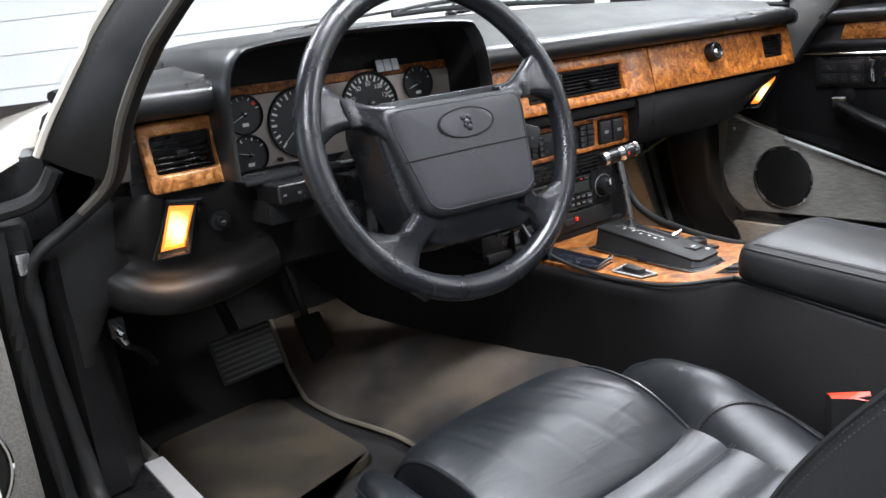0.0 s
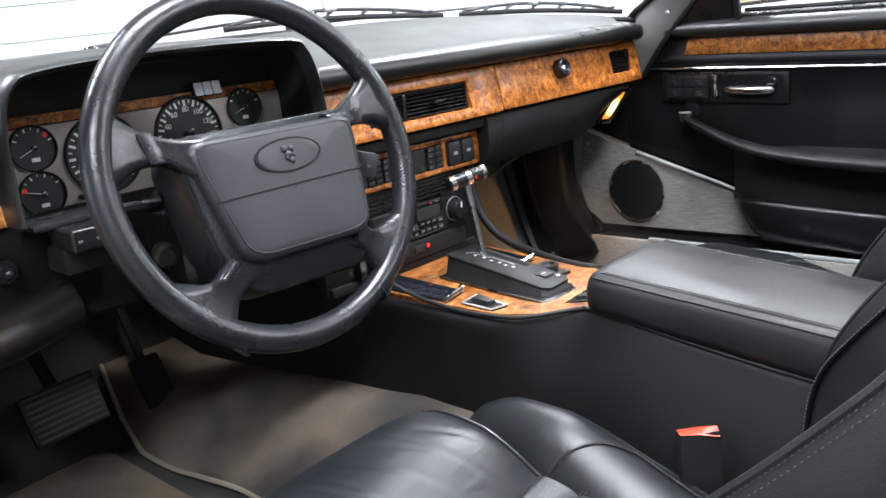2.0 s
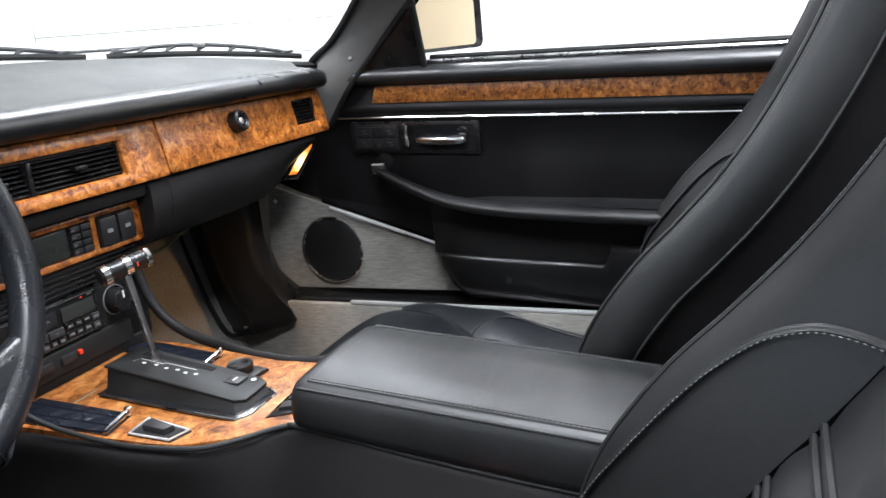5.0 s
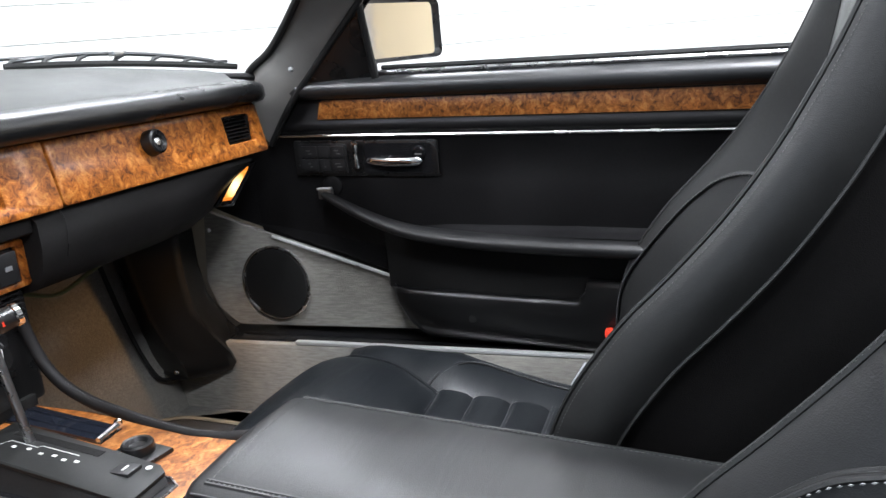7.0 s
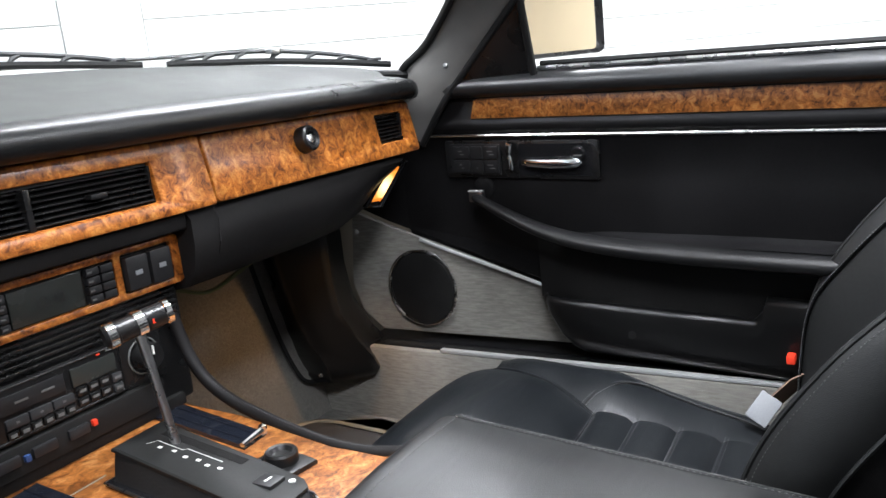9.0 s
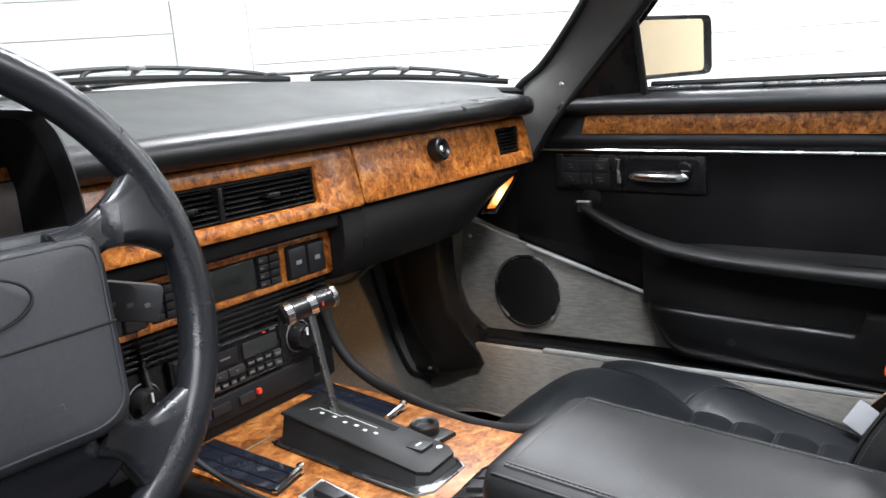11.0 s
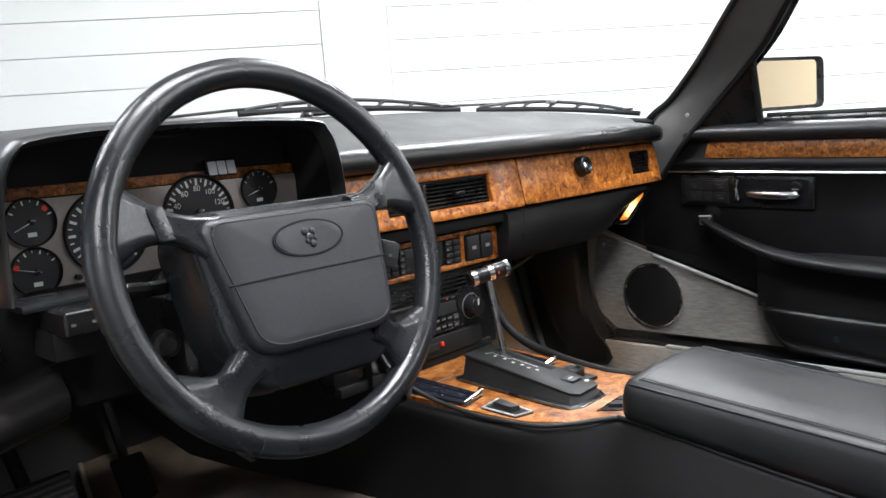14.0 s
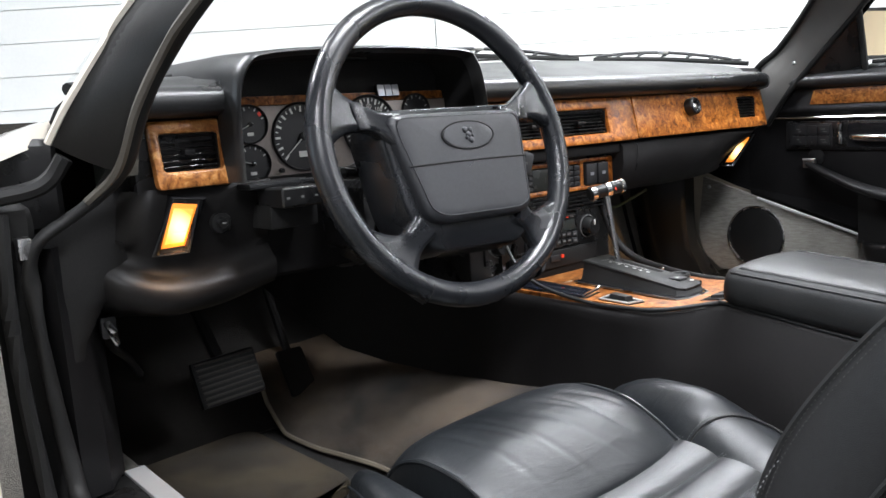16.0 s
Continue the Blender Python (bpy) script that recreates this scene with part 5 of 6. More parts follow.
g1 = [(-0.011, 0.128), (0.049, 0.128), (0.042, 0.0), (0.035, -0.056), (0.025, -0.068), (-0.018, -0.070), (-0.029, -0.061), (-0.024, -0.010)]
g2 = [(-0.011, 0.114), (0.044, 0.115), (0.0400, 0.0), (0.036, -0.050), (0.029, -0.060), (-0.010, -0.062), (-0.017, -0.053), (-0.0150, 0.0)]
gz = lambda y: 0.608 + 0.022 * (y + 0.057) / 0.163  # noqa: E731
part("skirt", loft([[Vector((x, y, TOPZ + 0.0026)) for x, y in g0], [Vector((x, y, TOPZ + 0.006)) for x, y in g0], [Vector((x, y, TOPZ + 0.008)) for x, y in g1]], True, True), GLOSS, gear, "black rubber skirt")
# steel bead added to draw the highlight along the glossy skirt
part("skirt_highlight", sweep([Vector((x, y, TOPZ + 0.0055)) for x, y in g0], 0.0014, 6, True), STEEL, gear, "added bright bead for the highlight on the skirt's lower edge")
part("base", loft([[Vector((x, y, TOPZ + 0.006)) for x, y in g1], [Vector((x * 0.5 + a * 0.5, y * 0.5 + b * 0.5, TOPZ + 0.011)) for (x, y), (a, b) in zip(g1, g2)], [Vector((a, b, gz(b) - 0.004)) for a, b in g2]], True, True), MATT, gear, "black selector housing")
part("top_plate", loft([[Vector((0.014 + (a - 0.014) * k, b * k, gz(b) + d)) for a, b in g2] for k, d in ((1.0, -0.0045), (1.03, -0.0035), (1.03, -0.001), (0.98, 0.0))], True, True), PLATEM, gear, "satin black gate plate")
part("gate_slot", loft([[(0.0255, y, gz(y) + 0.0004), (0.0345, y, gz(y) + 0.0004), (0.0345, y, 0.60), (0.0255, y, 0.60)] for y in (0.098, 0.05, 0.004)], True, True), SHELL, gear, "dark gate slot")
for k, yy in enumerate((0.082, 0.067, 0.052, 0.039, 0.027, 0.015)):
    part("gate_mark", box(0.0085 + 0.0020 * (k % 2), 0.0115 + 0.0020 * (k % 2), yy - 0.0022, yy + 0.0022, gz(yy) - 0.001, gz(yy) + 0.0005), PRINT, gear)
part("gate_line", sweep([(0.008, 0.096, gz(0.096)), (0.017, 0.092, gz(0.092)), (0.017, 0.062, gz(0.062)), (0.0205, 0.060, gz(0.060)), (0.0205, 0.02, gz(0.02))], 0.0005, 5), PRINT, gear)
pb = part("mode_button", box(0.009, 0.027, -0.041, -0.021, gz(-0.03) - 0.004, gz(-0.03) + 0.0016, 0.0010), ROCKER, gear, "square black mode button")
part("button_mark", box(0.014, 0.022, -0.032, -0.030, gz(-0.03) + 0.001, gz(-0.03) + 0.0021), PRINT, pb)
part("key_release", lathe([(0.0005, 0.002), (0.003, 0.0015), (0.003, 0)], Matrix.Translation((0.028, -0.047, gz(-0.045) - 0.001)), 10), PRINT, gear)
part("lever", sweep([(0.0235, 0.076, 0.618), (0.021, 0.083, 0.672), (0.018, 0.091, 0.730)], [0.0042, 0.0038, 0.0048], 12), STEEL, gear, "chromed lever")
a, b = Vector((-0.009, 0.101, 0.7305)), Vector((0.044, 0.080, 0.7395))
hd = part("handle", sweep([a.lerp(b, f) for f in (0, 0.04, 0.2, 0.21, 0.62, 0.63, 0.96, 1)], [0.0085, 0.0105, 0.0105, 0.0098, 0.0098, 0.0105, 0.0100, 0.0080], 16), BLACK, gear, "black and chrome T-handle")
part("handle_band", sweep([a.lerp(b, f) for f in (0.04, 0.05, 0.17, 0.18)], [0.0100, 0.0112, 0.0112, 0.0100], 16), CHROME, hd)
part("handle_band", sweep([a.lerp(b, f) for f in (0.46, 0.47, 0.60, 0.61)], [0.0100, 0.0112, 0.0112, 0.0100], 16), CHROME, hd)
part("handle_cap", sweep([a.lerp(b, f) for f in (0.90, 0.92, 1.0, 1.01)], [0.0100, 0.0112, 0.0108, 0.0090], 16), CHROME, hd)
part("handle_button", box(-0.003, 0.003, -0.0105, -0.0085, -0.002, 0.002, 0, 1, Matrix.Translation(a.lerp(b, 0.66))), RED, hd, "small red mark")


def ashtray(q, label):
    c = sum((Vector((x, y, TOPZ)) for x, y in q), Vector()) / 4
    ob = thing("ashtray", c, label, "ashtray", "console ashtrays")
    mid = Vector((c.x, c.y))
    big = [(mid + (Vector(p) - mid) * 1.05)[:] for p in q]
    part("tray_body", prism(big, on_top, 0.0, 0.004, 0.0015), BLACK, ob)
    part("lid", prism(q, on_top, 0.003, 0.0065, 0.002), SMOKE, ob, "glossy black ashtray lid")
    for f in (0.28, 0.72):
        part("rib", sweep([on_top(*(Vector(q[0]).lerp(Vector(q[3]), f)), 0.0068), on_top(*(Vector(q[1]).lerp(Vector(q[2]), f)), 0.0068)], 0.0008, 5), SMOKE, ob)
    part("clip_bar", sweep([on_top(*q[1], 0.008), on_top(*q[2], 0.006)], [0.0036, 0.0028], 8), CHROME, ob, "chrome bar at the lid end")
    part("clip", lathe([(0.0005, 0.010), (0.004, 0.008), (0.004, 0.0)], Matrix.Translation(on_top(*q[1], 0.004)), 12), CHROME, ob)


ashtray([(-0.036, 0.196), (-0.046, 0.060), (-0.087, 0.052), (-0.084, 0.190)], "glossy black console ashtray with a chrome clip")
ashtray([(0.138, 0.200), (0.114, 0.064), (0.083, 0.062), (0.104, 0.203)], "glossy black console ashtray with a chrome clip")
WSW = [(-0.049, 0.032), (-0.062, -0.034), (-0.086, -0.027), (-0.083, 0.028)]
inset = lambda k: [((Vector(p) - Vector((-0.070, 0.0))) * k + Vector((-0.070, 0.0)))[:] for p in WSW]  # noqa: E731
ws = thing("window_switch", (-0.070, 0.0, TOPZ), "black rocker window switch in a bright rim", "switch")
part("switch_bezel", prism(WSW, on_top, 0.0, 0.0045, 0.0012), BLACK, ws)
part("switch_well", prism(inset(0.80), on_top, 0.0040, 0.0052), MATT, ws)
part("rocker", prism([(-0.058, 0.018), (-0.067, -0.018), (-0.078, -0.014), (-0.074, 0.016)], on_top, 0.004, 0.0115, 0.002), ROCKER, ws)
part("switch_rim", sweep([on_top(x, y, 0.0050) for x, y in inset(0.93)], 0.0013, 6, True), BRIGHT, ws, "bright switch rim")
mk = thing("mirror_control", (0.070, 0.002, TOPZ), "round black mirror control knob on a square base", "knob")
part("knob_base", prism([(0.052, 0.030), (0.046, -0.020), (0.084, -0.026), (0.094, 0.026)], on_top, 0.0, 0.007, 0.002), BLACK, mk)
part("knob", lathe([(0.0005, 0.013), (0.008, 0.0135), (0.0105, 0.017), (0.0135, 0.0175), (0.0150, 0.0155), (0.0150, 0.005)], Matrix.Translation((0.070, 0.002, TOPZ)), 28), BLACK, mk)
cs = thing("console_pocket", (-0.02, -0.10, TOPZ), "small black corner panel with two rockers beside the armrest", "panel")
part("pocket", prism([(-0.028, -0.097), (0.049, -0.088), (0.049, -0.136), (-0.012, -0.136)], on_top, 0.0020, 0.0042, 0.0008), BLACK, cs)
for k in (0, 1):
    part("rocker", prism([(-0.014 + 0.020 * k, -0.104 + 0.002 * k), (0.002 + 0.020 * k, -0.102 + 0.002 * k), (0.007 + 0.020 * k, -0.126 + 0.002 * k), (-0.008 + 0.020 * k, -0.128 + 0.002 * k)], on_top, 0.003, 0.0085, 0.0015), ROCKER, cs)

# ---- seats ----


def seat(cx, fwd, lift, skew, label):
    """A bucket seat in black leather; x runs from its middle, fwd moves it ahead."""
    st = thing("bucket_seat", (cx, -0.25 + fwd, FLOOR), label, "car seat", "front seats")
    P = lambda x, y, z: Vector((cx + x, y + fwd, z + lift))  # noqa: E731
    skin, thread = (BACKREST, MIDTHREAD) if skew else (HIDE, THREAD)
    ks = [-1 + i / 8 for i in range(17)]
    # front roll of the cushion
    prof = spline([(0.040, 0.39, 0), (0.050, 0.43, 0), (0.040, 0.472, 0), (0.014, 0.501, 0), (-0.025, 0.516, 0), (-0.070, 0.517, 0), (-0.100, 0.512, 0), (-0.130, 0.499, 0), (-0.156, 0.484, 0), (-0.172, 0.473, 0), (-0.178, 0.464, 0)], 5)
    rows = []
    fine = [-1 + i / 40 for i in range(81)] if skew else ks
    folds = [(-0.62, 0.20, -0.075, 0.05), (-0.40, 0.35, -0.060, 0.04), (-0.22, 0.30, -0.085, 0.05), (-0.02, 0.45, -0.060, 0.035), (0.14, 0.40, -0.090, 0.05), (0.32, 0.50, -0.065, 0.04), (0.50, 0.30, -0.095, 0.045), (0.66, 0.55, -0.070, 0.03)]
    dent = lambda k, y: sum(0.0016 * math.exp(-(((k - k0 + m * 8 * (y - yc)) / 0.030) ** 2) - ((y - yc) / ln) ** 2) for k0, m, yc, ln in folds) if skew else 0.0  # noqa: E731
    for p in prof:
        hw = 0.131 if skew else 0.142 - 0.25 * max(0.0, -p.x)
        if skew:
            back = lambda k: 0.013 + 0.005 * k**10 + 0.004 * (1 - k) + (0.010 * k**6 if k < 0 else 0)  # noqa: E731
        else:
            back = lambda k: 0.008 * k**4 + 0.010 * k**10  # noqa: E731
        rows.append([P(hw * k, p.x - back(k), p.y - 0.005 * k**4 - 0.006 * k**10 + 0.003 * (1 - k * k) - (0.0035 * (1 - k) if skew else 0.0) - dent(k, p.x)) for k in fine])
    part("front_cushion", loft(rows), SEAT, st, "smooth front cushion panel", 60)
    for e in (0, -1):
        part("cushion_side", loft([[r[e], r[e] + Vector((0, -0.004, -0.012)), Vector((r[e].x, r[e].y - 0.012, 0.40))] for r in rows]), SEAT, st, "", 60)
        part("piping", sweep([r[e] + Vector((0, 0, 0.0015)) for r in rows[3:]], 0.0024, 6), SEAT, st)
    # pleats
    zs = lambda y: 0.463 + 0.10 * (y + 0.176)  # noqa: E731
    for i in range(5):
        y0, y1 = -0.174 - 0.052 * i, -0.226 - 0.052 * i
        rows = []
        for j in range(9):
            f = j / 8
            y = y0 + (y1 - y0) * f
            rows.append([P((0.131 if skew else 0.108) * k, y, zs(y) + (0.0052 if skew else 0.0075) * math.sin(math.pi * f) ** 0.5 + 0.008 * k * k) for k in ks[::2]])
        part("pleat", loft(rows), SEAT, st, "leather pleat", 60)
        for j, d in ((1, 0.002), (1, 0.006)):
            part("pleat_stitching", stitches([r + Vector((0, -d + 0.004, 0.0030)) for r in rows[j]], 0.0038, 0.00045), thread, st)
    part("cushion_base", box(cx - 0.215, cx + 0.215, -0.46 + fwd, 0.02 + fwd, FLOOR, 0.43 + lift, 0.03, 3), SEAT, st)
    # cushion bolsters
    for s in (-1, 1):
        rows = []
        for j in range(21):
            f = j / 20
            y0 = 0.004 if skew and s < 0 else (-0.032 if skew else 0.022)
            y = y0 - (0.456 + y0) * f
            nose = min(1.0, f / (0.07 if skew and s < 0 else 0.2))
            ridge = 0.509 - 0.40 * max(0.0, -0.17 - y) - 0.050 * (1 - math.sqrt(max(0.0, 1 - (1 - nose) ** 2)))
            if skew and s < 0:
                ridge -= 0.014
            if not skew:
                ridge -= 0.020 * math.sin(math.pi * min(1.0, f * 1.35)) ** 0.8
            base = 0.434 + 0.06 * min(0.0, y)
            if skew:
                xi = 0.128
                xo = 0.226 - 0.014 * (1 - nose) ** 2 if s > 0 else 0.176 + 0.05 * min(1, f * 2)
            else:
                xi = 0.144 - 0.042 * min(1, f * 2.2) + 0.03 * (1 - nose) ** 2
                xo = 0.228 + 0.010 * math.sin(math.pi * min(1, f * 1.3)) - 0.02 * (1 - nose) ** 2
            r = []
            for k in range(13):
                t = math.pi * k / 12
                c = math.cos(t)
                x = (xi + xo) / 2 - (xo - xi) / 2 * c + 0.020 * math.sin(t)
                r.append(P(s * x, y, base + (ridge - base) * math.sin(t) ** 0.75))
            r.append(P(s * (xo + 0.002), y, 0.37))
            rows.append(r)
        tip = [P(s * (0.145 if skew and s < 0 else 0.19), y0 + 0.006, 0.42)] * len(rows[0])
        part("bolster", loft([tip] + rows), SEAT, st, "padded cushion bolster", 75)
        part("bolster_piping", sweep([r[9] + Vector((s * 0.0015, 0, 0.001)) for r in rows[1:]], 0.0018, 6), SEAT, st)
        arc = [rows[7][k].lerp(rows[9][k], min(1.0, (k / 6) ** 2)) for k in range(0, 7)] + [rows[q][7] for q in range(10, 21)]
        arc = [p + Vector((0, 0, 0.0016)) for p in spline(arc, 2)]
        part("bolster_seam", sweep(arc, 0.0011, 6), MATT, st)
        for d in (-0.0035, 0.0035):
            part("bolster_stitching", stitches([p + Vector((s * d * 0.4, d, 0.0016)) for p in arc], 0.0038, 0.00045), thread, st)
    # backrest: stitched front edges, bolsters falling in to a recessed insert
    prof = spline([(-0.398, 0.45, 0), (-0.402, 0.52, 0), (-0.408, 0.575, 0), (-0.420, 0.617, 0), (-0.441, 0.657, 0), (-0.477, 0.706, 0), (-0.514, 0.745, 0), (-0.552, 0.788, 0), (-0.584, 0.832, 0), (-0.608, 0.872, 0), (-0.634, 0.922, 0), (-0.667, 1.00, 0), (-0.70, 1.09, 0)], 4)
    n = len(prof)
    inner, edges, shell, insert = {-1: [], 1: []}, {-1: [], 1: []}, {-1: [], 1: []}, []
    for i, p in enumerate(prof):
        f = i / (n - 1)
        a, b = prof[max(0, i - 1)], prof[min(n - 1, i + 1)]
        t = Vector((0, b.x - a.x, b.y - a.y)).normalized()
        nb = Vector((0, -t.z, t.y))
        deep = 0.010 + 0.070 * math.sin(math.pi * min(1.0, 0.22 + f * 0.86)) ** 0.8
        o = P(0, p.x, p.y)
        half = {}
        for s in (-1, 1):
            hw = (0.154 if skew and s < 0 else 0.234) - 0.035 * f**3
            X = Vector((s * hw, skew * (s - 1) / 2, 0))
            half[s] = X * 0.83 + nb * deep
            inner[s].append([o + X * (0.83 + 0.17 * w) + nb * (deep * (1 - w) ** 1.25 - 0.004 * math.sin(math.pi * w)) for w in (0, 0.1, 0.2, 0.33, 0.46, 0.6, 0.73, 0.85, 0.94, 1)])
            edges[s].append([o + X + nb * 0.0005, o + X * 1.02 + nb * 0.006, o + X * 1.042 + nb * 0.016, o + X * 1.055 + nb * 0.030, o + X * 1.05 + nb * 0.043, o + X * 1.032 + nb * 0.054])
            shell[s].append([o + X * 1.036 + nb * 0.053, o + X * 1.025 + nb * 0.058, o + X * 1.035 + nb * 0.10, o + X * 1.02 + nb * 0.16, o + X * 0.95 + nb * 0.20, o + X * 0.75 + nb * 0.225, o + nb * 0.235])
        row = []
        for k in range(25):
            u = k / 24
            groove = abs(((i - 23.5) / 4) % 1.0 - 0.5) * 2 if i < 27 else 0.0
            row.append(o + half[-1].lerp(half[1], u) + nb * (0.001 - 0.010 * math.sin(math.pi * u) + 0.005 * groove**3))
        insert.append(row)
    for s in (-1, 1):
        part("back_bolster", loft(inner[s]), skin, st, "padded backrest bolster", 75)
        part("back_side", loft(edges[s]), skin, st, "leather backrest side", 60)
        part("edge_piping", sweep([r[0] for r in edges[s]], 0.0022, 6), HIDE, st)
        part("edge_stitching", stitches([r[-1].lerp(r[-2], 0.45) + Vector((0, 0.0012, 0.0010)) for r in inner[s]], 0.0036, 0.0004), thread, st)
        for w in ((0.35, 0.95) if skew else (0.85,)):
            part("side_stitching", stitches([r[0].lerp(r[1], w) + Vector((s * 0.0012, 0, 0)) for r in edges[s]], 0.0036, 0.00045), DARKTHREAD if skew else MIDTHREAD, st)
        part("side_piping", sweep([r[-1] + Vector((s * 0.001, 0, 0)) for r in edges[s]], 0.0020, 6), HIDE, st)
        # the backrest's unlit outer side is put into this darker colour
        part("back_shell", loft(shell[s]), SHELL, st, "grained vinyl back panel, coloured darker as in shade", 60)
        # seam that follows the edge, then turns across the bolster
        way = [(0, 0.92), (6, 0.90), (9, 0.86), (12, 0.76), (15.2, 0.67), (19.4, 0.61), (22, 0.58), (24.2, 0.525), (25.4, 0.445), (26.3, 0.345), (27.0, 0.20), (27.5, 0.01)]
        arc = []
        for i, w in [(v.x, v.y) for v in spline([(i, w, 0) for i, w in way], 5)]:
            i0 = min(n - 2, int(i))
            q = w * 9
            c0 = min(8, int(q))
            pa = inner[s][i0][c0].lerp(inner[s][i0][c0 + 1], q - c0)
            pb = inner[s][i0 + 1][c0].lerp(inner[s][i0 + 1][c0 + 1], q - c0)
            arc.append(pa.lerp(pb, i - i0) + Vector((0, 0.0010, 0.0008)))
        part("cross_seam", sweep(arc, 0.0016, 6), MATT, st)
        for d in (-1, 1):
            run = []
            for k, p in enumerate(arc):
                t = (arc[min(k + 1, len(arc) - 1)] - arc[max(0, k - 1)]).normalized()
                run.append(p + t.cross(Vector((0, 0.8, 0.6))) * 0.0042 * d + Vector((0, 0.0008, 0.0006)))
            part("seam_ridge", sweep([p.lerp(q, 0.35) + Vector((0, 0.0002, 0.0002)) for p, q in zip(run, arc)], 0.0017, 6), skin, st)
            part("seam_stitching", stitches([p.lerp(q, -0.65) for p, q in zip(run, arc)], 0.0042, 0.0006), THREAD, st)
    part("back_insert", loft(insert), skin, st, "pleated backrest insert", 60)
    for i in (7.5, 11.5, 15.5, 19.5, 23.5, 27.5):
        line = [a.lerp(b, 0.5) for a, b in zip(insert[int(i)], insert[int(i) + 1])]
        for d in (-0.0045, 0.0045):
            part("insert_piping", sweep([p + Vector((0, 0.0016 - d * 0.6, 0.0010 + d * 0.8)) for p in line], 0.0026, 6), HIDE, st)
    return st


seat(-0.358, -0.02, 0.021, 0.022, "black leather driver's bucket seat with raised bolsters")
seat(0.375, 0.045, 0.006, 0.0, "black leather passenger's bucket seat with raised bolsters")

# ---- passenger's belt ----
pb = thing("seat_belt", (0.60, -0.30, 0.44), "grey belt tongue on dark webbing with a red buckle", "seat belt")
part("tongue", box(-0.014, 0.014, -0.019, 0.019, -0.003, 0.003, 0.002, 2, facing((0.570, -0.318, 0.471), (-0.85, -0.2, 0.45), (0.45, -0.5, 0.75))), GREYPLUG, pb, "pale grey belt tongue")
part("webbing", thick(loft([[Vector((0.588, -0.318, 0.475)), Vector((0.612, -0.332, 0.462))], [Vector((0.60, -0.345, 0.502)), Vector((0.628, -0.358, 0.488))], [Vector((0.615, -0.40, 0.53)), Vector((0.642, -0.41, 0.515))]]), 0.002), BELT, pb, "dark belt webbing")
# plain plastic button, given a faint red emission to brighten it
part("buckle_button_glow", box(0.622, 0.638, -0.348, -0.337, 0.511, 0.523, 0.003), REDLIT, pb, "red release button")

# ---- passenger door ----
door = thing("passenger_door", (0.70, -0.3, 0.48), "closed black trimmed passenger door with walnut capping", "car door")


def dx(y):
    return 0.07 * (y + 0.09)


def dz(y):
    return 0.024 * (y - 0.0)


def on_door(y, z, d):
    """d: how far it stands proud of the trim, into the cabin."""
    return Vector((0.684 + dx(y) - d, y, z + dz(y)))


PROF = [(-0.030, 0.902), (-0.004, 0.901), (0.012, 0.896), (0.021, 0.887), (0.022, 0.878), (0.014, 0.869), (0.004, 0.866), (0.002, 0.834), (0.006, 0.829), (0.008, 0.822), (0.004, 0.815), (0.0, 0.812), (0.0, 0.74), (0.0, 0.66), (-0.012, 0.62), (-0.018, 0.56), (-0.020, 0.478)]
YS = [0.26, 0.2, 0.13, 0.05, -0.1, -0.3, -0.5, -0.75, -1.0]
part("door_trim", loft([[on_door(y, z, d) for d, z in PROF[6:]] for y in YS]), DOORV, door, "black vinyl door trim", 60)
part("waist_roll", loft([[on_door(y, z, d) for d, z in PROF[:7]] for y in YS]), POD, door, "padded black roll along the window", 60)
part("door_skin", box(0.76, 0.80, -1.0, 0.30, 0.42, 0.89, 0.01), PAINT, door, "cream outer door skin")
part("capping_veneer", prism([(0.118, 0.8345), (-0.95, 0.8345), (-0.95, 0.8645), (0.103, 0.8645), (0.110, 0.862)], on_door, 0.001, 0.0055, 0.0015), BURL3, door, "burr walnut door capping")
part("bright_strip", sweep([on_door(y, 0.8085, 0.002) for y in (0.205, 0.1, 0.0, -0.2, -0.5, -0.95)], 0.0026, 8), BRIGHTWORK, door, "chrome strip along the door")
bz = part("handle_bezel", prism(rounded(-0.088, 0.170, 0.744, 0.8005, 0.004), on_door, 0.0, 0.005, 0.0015), BLACK, door, "black handle surround")
part("switch_pad", prism(rounded(0.070, 0.160, 0.749, 0.796, 0.003), on_door, 0.004, 0.0075, 0.001), ROCKER, bz, "black seat switch pad")
for yy, zz, w, glyph in ((0.139, 0.783, 0.030, 0.010), (0.139, 0.762, 0.030, 0.008), (0.111, 0.783, 0.020, 0.0), (0.111, 0.762, 0.020, 0.003), (0.086, 0.783, 0.024, 0.012), (0.086, 0.762, 0.024, 0.013)):
    part("seat_switch", prism(rounded(yy - w / 2, yy + w / 2, zz - 0.0095, zz + 0.0095, 0.002, 2), on_door, 0.007, 0.0095, 0.001), ROCKER, bz)
    if glyph:
        for k in (0, 1):
            part("switch_mark", prism(rounded(yy - glyph / 2 + 0.003 * k, yy + glyph / 2 - 0.004 * (1 - k) * (glyph > 0.005), zz - 0.0035 + 0.005 * k, zz - 0.0022 + 0.005 * k, 0.0004, 2), on_door, 0.0092, 0.0098), KEYMARK, bz)
part("recess", prism(rounded(-0.078, 0.040, 0.7495, 0.796, 0.006), on_door, 0.0046, 0.0056), GLOSS, bz, "glossy black handle recess")
